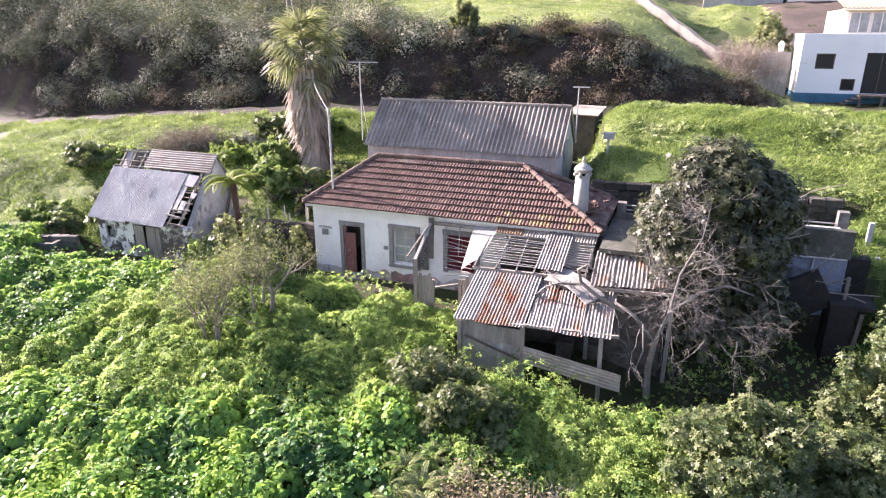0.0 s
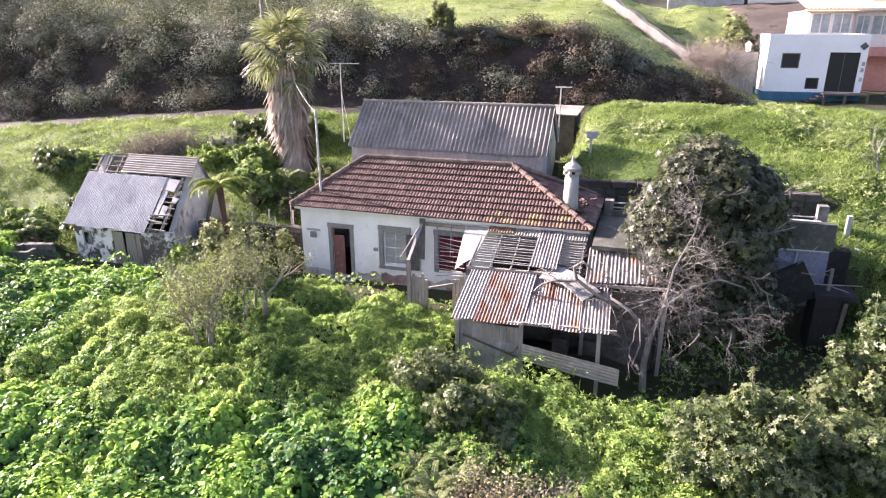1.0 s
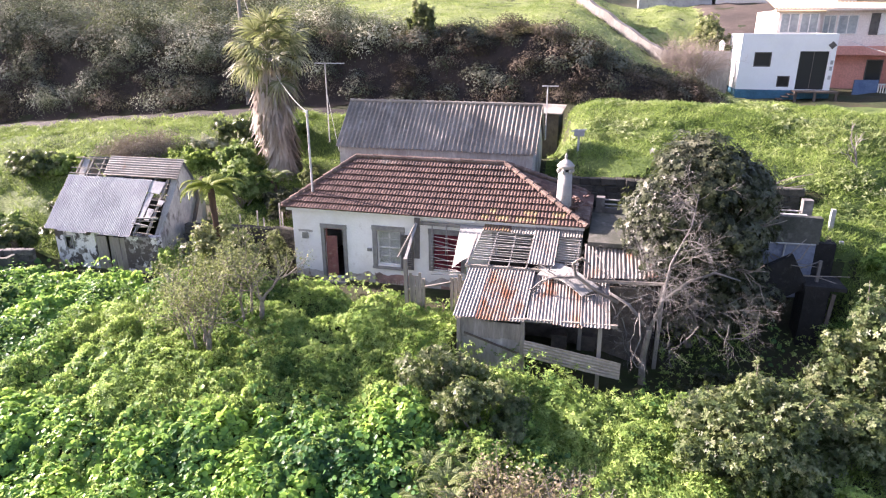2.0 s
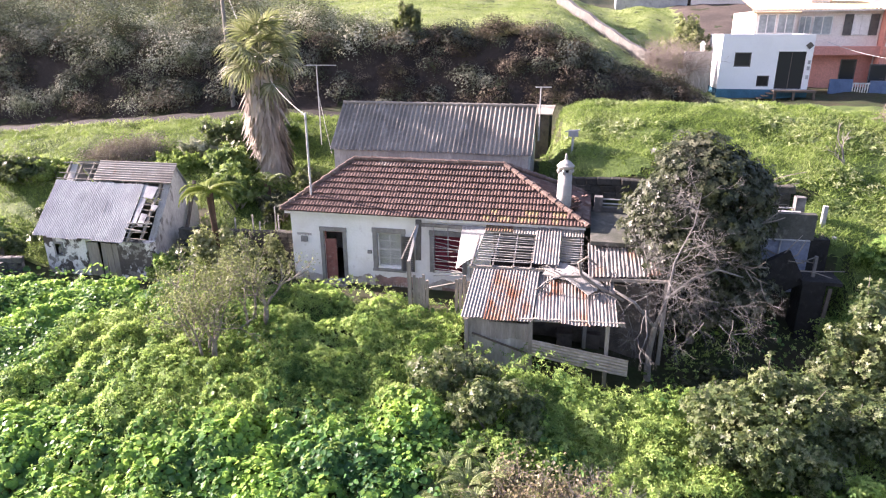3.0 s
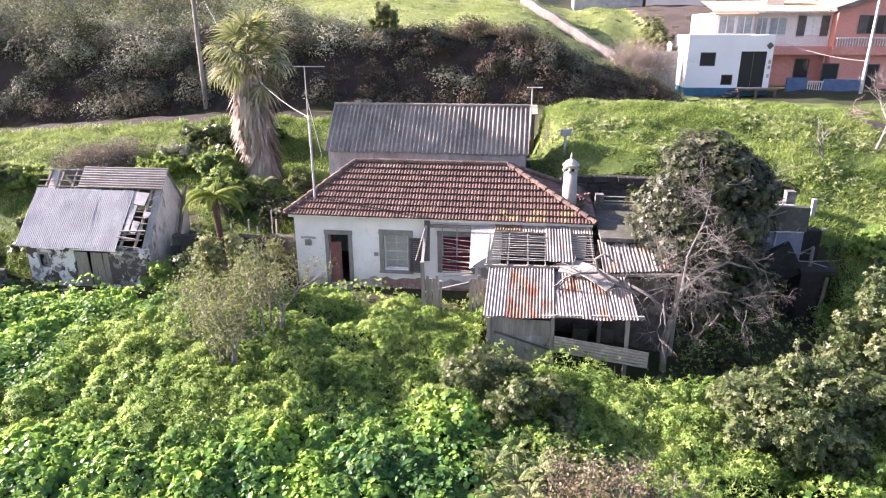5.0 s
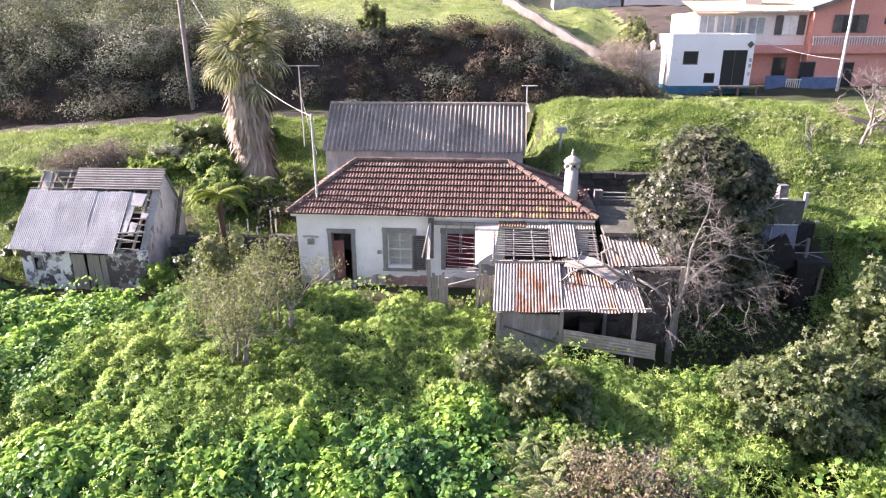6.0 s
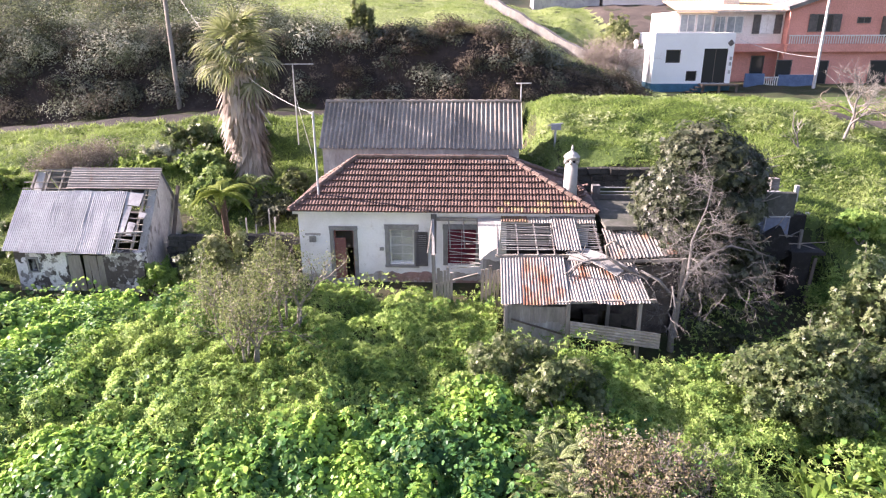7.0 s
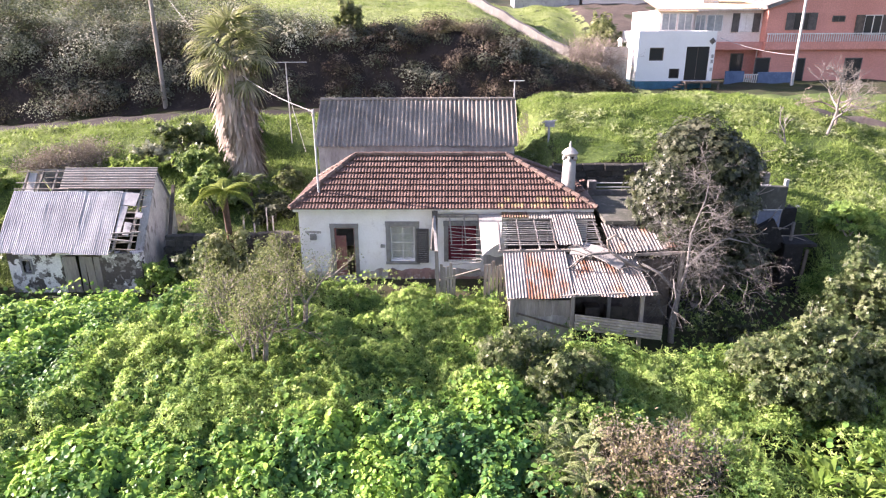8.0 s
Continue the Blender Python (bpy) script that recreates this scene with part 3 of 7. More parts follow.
door_1 = surround("door_surround", DOOR, 0.15, house, 0.17)
part("doorstep", Geo().box(0.0, 1.15, -0.42, 0.02, -0.25, 0.05), M_TRIM, house)
dm = Matrix.Translation((0.19, 0.10, 0)) @ Matrix.Rotation(radians(14), 4, "Z")
leaf = part("door_leaf", Geo().box(0, 0.42, 0, 0.045, 0.07, 1.78, dm), M_REDWOOD, house, "faded red panelled door standing ajar")
for z0, z1 in ((0.18, 0.55), (0.65, 1.1), (1.2, 1.66)):
    part("door_panel", Geo().box(0.07, 0.35, -0.014, 0.0, z0, z1, dm), M_REDWOOD, leaf)
part("door_frame", Geo().box(DOOR[0], DOOR[0] + 0.05, 0.08, 0.16, 0.05, 2.16).box(DOOR[1] - 0.05, DOOR[1], 0.08, 0.16, 0.05, 2.16).box(DOOR[0] + 0.05, DOOR[1] - 0.05, 0.08, 0.16, 2.1, 2.16), M_REDWOOD, house)


def sash_window(o, parent, glass, back):
    x0, x1, z0, z1 = o
    w = surround("window_surround", o, 0.18, parent)
    part("window_sill", Geo().box(x0 - 0.2, x1 + 0.2, -0.08, 0.05, z0 - 0.16, z0 - 0.05), M_TRIM, parent)
    fr = Geo()
    for a, b, c, d in ((x0, x0 + 0.06, z0, z1), (x1 - 0.06, x1, z0, z1), (x0 + 0.06, x1 - 0.06, z0, z0 + 0.07), (x0 + 0.06, x1 - 0.06, z1 - 0.06, z1), (x0 + 0.06, x1 - 0.06, (z0 + z1) / 2 - 0.03, (z0 + z1) / 2 + 0.03)):
        fr.box(a, b, 0.09, 0.14, c, d)
    f = part("window_frame", fr, M_WINFRAME, parent, "white painted sash frame")
    mx = (x0 + x1) / 2
    part("glazing_bar", Geo().box(mx - 0.018, mx + 0.018, 0.095, 0.13, z0 + 0.07, z1 - 0.06), M_WINFRAME, f)
    for z in (z0 + 0.25 * (z1 - z0), z0 + 0.75 * (z1 - z0)):
        part("glazing_bar", Geo().box(x0 + 0.06, x1 - 0.06, 0.097, 0.128, z - 0.015, z + 0.015), M_WINFRAME, f)
    part("pane", Geo().box(x0 + 0.06, x1 - 0.06, 0.112, 0.118, z0 + 0.07, z1 - 0.06), glass, f).visible_shadow = False
    part("inner_shutter", Geo().box(x0, x1, 0.17, 0.2, z0, z1), back, parent, "closed inner shutters")
    return f


M_GLASS = nodes_of("window_glass")[0]
gp = M_GLASS.node_tree.nodes["Principled BSDF"]
gp.inputs["Transmission Weight"].default_value, gp.inputs["Roughness"].default_value, gp.inputs["IOR"].default_value = 1.0, 0.02, 1.45
sash_window(WIN1, house, M_GLASS, M_CURTAIN)
surround("window_surround", WIN2, 0.18, house)
for x0, x1 in ((WIN2[0], 5.24), (5.26, WIN2[1])):
    w2 = part("shutter", Geo().box(x0, x1, 0.05, 0.09, WIN2[2], WIN2[3]), M_WINE, house, "closed wine-red shutter")
    for z in (0.88, 1.34, 1.80):
        part("panel", Geo().box(x0 + 0.08, x1 - 0.08, 0.03, 0.05, z, z + 0.38), M_WINE, w2)
surround("window_surround", WIN3, 0.15, house)


def louvre_shutter(x0, x1, z0, z1, y, parent):
    s = part("shutter", Geo().box(x0, x0 + 0.06, y, y + 0.04, z0, z1).box(x1 - 0.06, x1, y, y + 0.04, z0, z1).box(x0 + 0.06, x1 - 0.06, y, y + 0.04, z0, z0 + 0.08).box(x0 + 0.06, x1 - 0.06, y, y + 0.04, z1 - 0.08, z1), M_SHUTTER, parent, "weathered grey-brown louvred shutter")
    k = 16
    for i in range(k):
        z = z0 + 0.1 + (z1 - z0 - 0.2) * i / (k - 1)
        part("slat", Geo().slab([(x0 + 0.06, y, z - 0.03), (x1 - 0.06, y, z - 0.03), (x1 - 0.06, y + 0.035, z + 0.03), (x0 + 0.06, y + 0.035, z + 0.03)], 0.008), M_SHUTTER, s)
    return s


louvre_shutter(3.42, 3.92, 0.72, 2.14, -0.10, house)
part("shutter_catch", Geo().box(2.0, 2.16, -0.09, 0.0, 1.35, 1.47), M_TRIM, house)
part("meter_box", Geo().box(-0.80, -0.54, -0.07, 0.0, 1.66, 1.90), M_TRIM, house, "small grey meter box on the wall")

# ---- clay tiles ----
TW, ROWS_N = 0.252, 9
SLEN = math.hypot(RZ - EZ, RY - EY0)
TL = SLEN / ROWS_N


def tile_geo(w, length, lift=0.072):
    """One interlocking clay tile with two rolls; its lower end rides on the next one."""
    g = Geo()
    prof = [(0.0, 0.0), (0.10, 0.022), (0.22, 0.030), (0.34, 0.022), (0.46, 0.002), (0.52, 0.002), (0.64, 0.022), (0.76, 0.030), (0.88, 0.022), (0.99, 0.0)]
    k = len(prof)
    for yy, h in ((0.0, lift), (length * 1.08, 0.0)):
        g.v += [((u - 0.5) * w, yy, z + h) for u, z in prof]
    g.v += [((u - 0.5) * w, 0.0, z + lift - 0.05) for u, z in prof]
    g.f += [(i, i + 1, k + i + 1, k + i) for i in range(k - 1)]
    g.f += [(2 * k + i, 2 * k + i + 1, i + 1, i) for i in range(k - 1)]
    return g


tile_mesh = mesh_of("tile", tile_geo(TW, TL), M_TILE, smooth=False)
lichen_mesh = mesh_of("tile_lichen", tile_geo(TW, TL), M_LICHEN)
rng = random.Random(12)
rest = Geo()
tg = tile_geo(TW, TL)


def slope_tiles(origin, across, upward, width, inset0, inset1, parts_left):
    """Lay courses of tiles over a hip slope; inset: how far the sides come in at the top."""
    o, a, u = Vector(origin), Vector(across).normalized(), Vector(upward).normalized()
    n = a.cross(u).normalized()
    made = 0
    for r in range(ROWS_N):
        f = (r + 0.35) / ROWS_N
        lo, hi = inset0 * f, width - inset1 * f
        c0 = int(lo / TW)
        for c in range(c0, int(width / TW) + 1):
            mid = (c + 0.5) * TW
            if mid < lo or mid > hi:
                continue
            jit = Matrix.Rotation(rng.uniform(-0.012, 0.012), 4, n) @ Matrix.Rotation(rng.uniform(-0.015, 0.015), 4, a)
            m = Matrix((a, u, n)).transposed().to_4x4()
            sag = -0.025 * math.sin(math.pi * mid / width) * math.sin(math.pi * r / ROWS_N) + rng.uniform(-0.004, 0.004)
            m = Matrix.Translation(o + a * mid + u * (r * TL - 0.04) + n * sag) @ jit @ m
            if made < parts_left:
                lich = (mid > 8.6 and mid < 11.2 and r == 0 and rng.random() < 0.8) or (mid > 9.2 and r == 1 and rng.random() < 0.4) or (mid > 7.5 and r < 2 and rng.random() < 0.12)
                ob = new("tile", lichen_mesh if lich else tile_mesh)
                ob.parent = roof_h
                ob.matrix_basis = m
                made += 1
            else:
                rest.add([m @ Vector(v) for v in tg.v], tg.f)
    return made


# ---------- tiles, chimney and pole on the farmhouse ----------
up_f = (0, RY - EY0, RZ - EZ)
slope_tiles((EX0, EY0, EZ - 0.05), (1, 0, 0), up_f, EX1 - EX0, RX0 - EX0, EX1 - RX1, 300)
slope_tiles((EX1, EY0, EZ - 0.05), (0, 1, 0), (RX1 - EX1, 0, (RZ - EZ)), EY1 - EY0, RY - EY0, EY1 - RY, 0)
slope_tiles((EX0, EY1, EZ - 0.05), (0, -1, 0), (RX0 - EX0, 0, (RZ - EZ)), EY1 - EY0, RY - EY0, EY1 - RY, 0)
slope_tiles((EX1, EY1, EZ - 0.05), (-1, 0, 0), (0, RY - EY1, RZ - EZ), EX1 - EX0, EX1 - RX1, RX0 - EX0, 0)
tagged(part("tile_field", rest, M_TILE, roof_h), kind="stuff")


def cap_row(p, q, n):
    p, q = Vector(p), Vector(q)
    for i in range(n):
        a, b = p.lerp(q, i / n), p.lerp(q, (i + 1.12) / n)
        j = Vector((rng.uniform(-.01, .01), rng.uniform(-.01, .01), rng.uniform(-.006, .012)))
        part("ridge_tile", Geo().tube([a + j + Vector((0, 0, 0.012)), b + j], [0.105, 0.085], 8), M_RIDGE, roof_h)


for e in ((EX0, EY0, EZ), (EX0, EY1, EZ)):
    cap_row(e, (RX0, RY, RZ - 0.01), 9)
for e in ((EX1, EY0, EZ), (EX1, EY1, EZ)):
    cap_row(e, (RX1, RY, RZ - 0.01), 11)
cap_row((RX0, RY, RZ), (RX1, RY, RZ), 17)

CHX, CHY = 9.47, 0.88
chim = thing("chimney", "greyish-white round chimney with a ringed conical cap", "chimney", (CHX, CHY, 3.0))
part("shaft", Geo().lathe([(0.285, 2.8), (0.275, 3.6), (0.245, 4.74)], CHX, CHY, 20), M_CHIM, chim, smooth=True)
part("collar", Geo().lathe([(0.24, 4.84), (0.31, 4.92), (0.32, 4.97), (0.26, 5.02)], CHX, CHY, 20), M_CHIM, chim)
part("smoke_slot", Geo().lathe([(0.20, 4.74), (0.20, 4.84)], CHX, CHY, 16), M_DARK, chim)
for k in range(6):
    a = k * math.pi / 3 + 0.3
    part("knob", Geo().lathe([(0.02, 4.68), (0.06, 4.71), (0.078, 4.77), (0.06, 4.83), (0.02, 4.86)], CHX + 0.25 * math.cos(a), CHY + 0.25 * math.sin(a), 9), M_CHIM, chim, smooth=True)
part("cap", Geo().lathe([(0.275, 5.0), (0.24, 5.06), (0.15, 5.13), (0.06, 5.18), (0.04, 5.22), (0.055, 5.27), (0.015, 5.42)], CHX, CHY, 16), M_CHIM, chim)
part("flashing", Geo().lathe([(0.37, 2.9), (0.35, 3.22), (0.28, 3.30)], CHX, CHY, 14), M_RIDGE, chim)

# loose tiles piled on the corner beside the chimney
for i in range(10):
    ob = new("roof_tile", tile_mesh)
    ob.matrix_basis = pose(9.95 + rng.uniform(-.2, .35), 0.55 + 0.13 * i, 3.38 + 0.018 * i + rng.uniform(0, .05), rng.uniform(-8, 8), rng.uniform(-14, 8), rng.uniform(-30, 30))
    tagged(ob, "loose red clay tile piled on the roof corner", "roof tile", "loose tiles on the roof")
part("mortar_bed", Geo().slab([(9.7, 0.4, 3.40), (10.45, 0.35, 3.10), (10.45, 1.95, 3.18), (9.7, 1.9, 3.5)], 0.35), M_RIDGE, house)

pole = thing("roof_mast", "thin grey service mast rising from the tiled roof", "mast", (-0.41, 0.36, 3.1))
part("pipe", Geo().tube([(-0.41, 0.36, 3.05), (-0.41, 0.36, 6.72)], 0.04, 8), M_METAL, pole)
part("insulator", Geo().lathe([(0.05, 6.45), (0.07, 6.5), (0.05, 6.56)], -0.41, 0.36, 8).tube([(-0.41, 0.36, 6.62), (-0.62, 0.45, 6.66)], 0.02, 5), M_WHITESHEET, pole)


def cable(name, p, q, sag, r, label):
    p, q = Vector(p), Vector(q)
    pts = [p.lerp(q, i / 24) - Vector((0, 0, sag * 4 * (i / 24) * (1 - i / 24))) for i in range(25)]
    return tagged(part(name, Geo().tube(pts, r, 5), M_WIRE), label, "cable")


cable("service_cable", (-0.44, 0.37, 6.66), (-14.4, 19.0, 13.6), 1.5, 0.010, "pale service cable from the mast to the pole")
upole = thing("utility_pole", "tall grey wooden utility pole beside the dirt road", "utility pole", (-14.4, 19.0, 4.6))
part("shaft", Geo().tube([(-14.4, 19.0, 4.0), (-14.35, 19.0, 15.6)], [0.16, 0.11], 10), M_WOOD, upole)
part("crossarm", Geo().beam((-15.0, 19.0, 15.0), (-13.7, 19.0, 15.0), 0.1), M_DARKWOOD, upole)
cable("overhead_cable", (-14.4, 19.0, 14.9), (-60, 15, 12), 0.9, 0.02, "overhead cable between utility poles")
cable("overhead_cable", (-14.4, 19.0, 14.9), (40, 24, 16.2), 1.2, 0.02, "overhead cable between utility poles")


def antenna(x, y, z0, z1, label, arm, rot):
    an = thing("tv_antenna", label, "antenna", (x, y, z0))
    part("mast", Geo().tube([(x, y, z0), (x, y, z1)], 0.032, 6), M_METAL, an)
    d = Vector((math.cos(rot), math.sin(rot), 0))
    n = Vector((-d.y, d.x, 0))
    c = Vector((x, y, z1 - 0.03))
    part("boom", Geo().beam(c - d * arm * 0.5, c + d * arm, 0.045), M_METAL, an)
    for i in range(6):
        e = c + d * arm * (-0.45 + 0.26 * i)
        part("element", Geo().beam(e - n * (0.30 - 0.03 * i), e + n * (0.30 - 0.03 * i), 0.018), M_METAL, an)
    return an


antenna(-3.45, 8.75, 4.0, 8.06, "tall television antenna on a mast behind the palm", 1.05, 0.05)
tagged(part("guy_wire", Geo().tube([(-3.45, 8.75, 6.6), (-2.6, 8.0, 3.7)], 0.012, 5), M_WIRE), "thin guy wire of the antenna mast", "wire")
antenna(7.93, 8.45, 4.6, 7.15, "small television antenna on the barn gable", 0.5, 0.1)
lampost = thing("yard_lamp", "pale metal lamp post on the meadow behind the house", "lamp post", (9.56, 7.24, 2.6))
part("pole", Geo().tube([(9.56, 7.24, 2.5), (9.56, 7.24, 5.15)], 0.055, 8), M_METAL, lampost)
part("head", Geo().box(9.36, 9.80, 7.06, 7.42, 5.05, 5.32), M_CONCL, lampost)
part("bracket", Geo().beam((9.2, 7.24, 5.25), (9.9, 7.24, 5.35), 0.05), M_METAL, lampost)

# ---------- the barn behind ----------
BX0, BX1, BY0, BYR, BY1, BZE, BZR = -1.5, 7.85, 5.25, 7.25, 9.25, 4.45, 6.33
barn = thing("barn", "grey rendered barn with a corrugated fibre-cement roof", "barn", (3, 7, 2.3))
for x0, x1 in ((BX0 + 0.12, BX0 + 0.4), (BX1 - 0.4, BX1 - 0.12)):
    prof = [(BY0 + 0.12, 2.0), (BY1 - 0.12, 2.0), (BY1 - 0.12, BZE), (BYR, BZR - 0.1), (BY0 + 0.12, BZE)]
    g = Geo().add([(x0, y, z) for y, z in prof] + [(x1, y, z) for y, z in prof], [(4, 3, 2, 1, 0), (5, 6, 7, 8, 9)] + [(i, (i + 1) % 5, 5 + (i + 1) % 5, 5 + i) for i in range(5)])
    part("gable", g, M_CHIM, barn, "whitewashed gable wall streaked grey")
part("front_wall", Geo().box(BX0 + 0.4, BX1 - 0.4, BY0 + 0.12, BY0 + 0.4, 2.0, BZE), M_GREYPLASTER, barn)
part("back_wall", Geo().box(BX0 + 0.4, BX1 - 0.4, BY1 - 0.4, BY1 - 0.12, 2.0, BZE), M_GREYPLASTER, barn)
sl = math.hypot(BYR - BY0, BZR - BZE)
rng = random.Random(3)
for side in (0, 1):
    for i in range(9):
        w = (BX1 - BX0) / 9
        d = (0, BY0 - BYR, BZE - BZR) if side == 0 else (0, BY1 - BYR, BZE - BZR)
        g = Geo().corrugated((BX0 + i * w - 0.03, BYR, BZR + 0.02 + rng.uniform(0, 0.012)), (1, 0, 0), d, w + 0.06, sl + rng.uniform(0.0, 0.05), 0.2125, 0.056, 3, 0.008, rng)
        part("roof_sheet", g, M_FIBRO, barn, smooth=True)
for i in range(23):
    x = BX0 + (BX1 - BX0) * i / 23
    part("ridge_cap", Geo().tube([(x, BYR, BZR + 0.06), (x + 0.42, BYR, BZR + 0.045)], [0.09, 0.075], 8), M_FIBRO, barn)
# streaky upper band and a leaning sheet on the gable end
part("gable_door", Geo().box(BX1 - 0.12, BX1 - 0.06, 6.6, 7.4, 3.0, 4.9), M_WHITESHEET, barn, "pale weathered door in the gable")

# the timber store at the barn's back corner
store = thing("timber_store", "small weathered board store with a flat roof behind the barn", "shed", (7.5, 14.5, 3))
part("wall", Geo().box(6.75, 8.15, 13.1, 16.3, 2.6, 5.28), M_SHUTTER, store)
for i in range(9):
    part("board", Geo().box(6.76 + 0.155 * i, 6.90 + 0.155 * i, 13.06, 13.09, 2.7 + 0.05 * (i % 3), 5.26), M_DARKWOOD, store)
part("roof", Geo().slab([(6.6, 12.9, 5.36), (8.3, 12.9, 5.32), (8.3, 16.5, 5.42), (6.6, 16.5, 5.46)], 0.06), M_FIBRO, store)

# ---------- the ruined shed ----------
SX0, SX1, SY0, SYR, SY1, SZE, SZR = -13.0, -7.45, -0.62, 2.0, 3.45, 1.27, 4.08
shed = thing("ruined_shed", "ruined stone shed with peeling plaster and half a tin roof", "shed", (-10.2, 1.5, 0))
FY = SY0 + 0.2
g = Geo()
wall_with_holes(g, SX0 + 0.1, SX1 - 0.1, -0.95, SZE - 0.05, FY, FY + 0.35, [(-12.32, -12.0, 0.40, 0.92), (-10.75, -9.2, -0.6, 1.15)])
part("front_wall", g, M_FLAKE, shed, "white plaster flaking off a dark stone wall")
rng = random.Random(31)
g = Geo().box(-12.40, -12.32, FY - 0.04, FY + 0.1, 0.34, 1.0).box(-12.0, -11.92, FY - 0.04, FY + 0.1, 0.34, 1.0).box(-12.32, -12.0, FY - 0.04, FY + 0.1, 0.92, 1.0).box(-12.32, -12.0, FY - 0.04, FY + 0.1, 0.34, 0.40)
part("window_frame", g, M_TRIM, shed)
for i, (x, w, t) in enumerate(((-10.72, 0.30, 2), (-10.41, 0.28, -3), (-10.10, 0.22, 4), (-9.78, 0.30, -2), (-9.47, 0.24, 1))):
    part("door_board", Geo().box(0, w, -0.02, 0.02, -0.62, 1.08, pose(x, FY + 0.04 + 0.05 * (i == 2), 0, 0, t * 0.6, t)), M_WOOD, shed, "" if i else "grey weathered door boards")
for x0, x1 in ((SX0 + 0.1, SX0 + 0.45), (SX1 - 0.45, SX1 - 0.1)):
    prof = [(FY + 0.35, -0.95), (SY1 - 0.2, -0.95), (SY1 - 0.2, 1.9), (SYR, SZR - 0.12), (FY + 0.35, SZE - 0.1)]
    g = Geo().add([(x0, y, z) for y, z in prof] + [(x1, y, z) for y, z in prof], [(4, 3, 2, 1, 0), (5, 6, 7, 8, 9)] + [(i, (i + 1) % 5, 5 + (i + 1) % 5, 5 + i) for i in range(5)])
    part("gable_wall", g, M_GABLE, shed, "gable wall with pale plaster stained and flaking to stone")
part("back_wall", Geo().box(SX0 + 0.45, SX1 - 0.45, SY1 - 0.5, SY1 - 0.2, -0.6, 1.9), M_STONE, shed)
sdir = Vector((0, SY0 - SYR, SZE - SZR)).normalized()
snrm = Vector((0, sdir.z, -sdir.y))
if snrm.z < 0:
    snrm = -snrm


def on_slope(x, s, lift=0.0):
    """A point on the shed's front slope, s metres down from the ridge."""
    return Vector((x, SYR, SZR)) + sdir * s + snrm * lift


SLOPE_S = math.hypot(SYR - SY0, SZR - SZE)
for i in range(6):
    w = 4.5 / 6
    g = Geo().corrugated(on_slope(-13.2 + i * w, 1.05 + rng.uniform(-.02, .03), 0.05 + 0.006 * (i % 2)), (1, 0, 0), sdir, w + 0.05, SLOPE_S - 1.05 + 0.03 * (i % 3), 0.085, 0.013, 4, 0.014, rng)
    part("tin_sheet", g, M_ZINC, shed, "pale blue-grey galvanised sheet", smooth=True)
for x in np.arange(-12.9, -7.4, 0.62):
    part("rafter", Geo().beam(on_slope(x, 0.0, -0.06), on_slope(x, SLOPE_S - 0.1, -0.06), 0.07, 0.10), M_WOOD, shed)
for k, s in enumerate(np.arange(0.12, SLOPE_S - 0.1, 0.27)):
    x0, x1 = (-13.25, -7.5) if s < 1.0 else (-8.75, -7.55 - rng.uniform(0, 0.25))
    if rng.random() < 0.12:
        x0 += 1.2
    part("batten", Geo().beam(on_slope(x0, s + rng.uniform(-.03, .03), 0.01), on_slope(x1, s + rng.uniform(-.05, .05), 0.01), 0.045, 0.03), M_WOOD, shed)
for x0, x1, s0, s1 in ((-8.66, -7.95, 1.08, 1.75), (-8.62, -8.32, 1.7, 3.0), (-7.95, -7.62, 2.0, 2.3), (-8.3, -7.98, 2.45, 3.1)):
    a, b, c, d = on_slope(x0, s0, 0.04), on_slope(x1, s0 + 0.05, 0.03), on_slope(x1 - 0.06, s1, 0.05), on_slope(x0 + 0.02, s1 - 0.08, 0.04)
    part("torn_board", Geo().slab([a, d, c, b], 0.015), M_CONCL, shed, "torn pale ceiling board")
for a, b in (((-8.7, 3.0), (-7.55, 2.95)), ((-8.75, 3.25), (-7.9, 3.35))):
    part("eave_batten", Geo().beam(on_slope(a[0], a[1], 0.1), on_slope(b[0], b[1], 0.12), 0.06), M_WHITESHEET, shed)
g = Geo().corrugated(on_slope(-11.3, -0.05, 0.09), sdir, (1, 0, 0), 1.0, 3.9, 0.12, 0.018, 6, 0.02, rng)
part("ridge_sheet", g, M_PALE, shed, "pale ribbed sheet over the ridge", smooth=True)
bdir = Vector((0, SY1 - SYR, 1.9 - SZR)).normalized()
g = Geo().corrugated((-12.6, SYR, SZR + 0.02), (1, 0, 0), bdir, 5.1, 2.35, 0.1, 0.015, 3, 0.02, rng)
part("back_sheet", g, M_ZINC, shed, smooth=True)
part("corner_post", Geo().beam((-7.38, 1.2, -0.3), (-7.30, 2.9, 3.2), 0.12), M_DARKWOOD, shed)

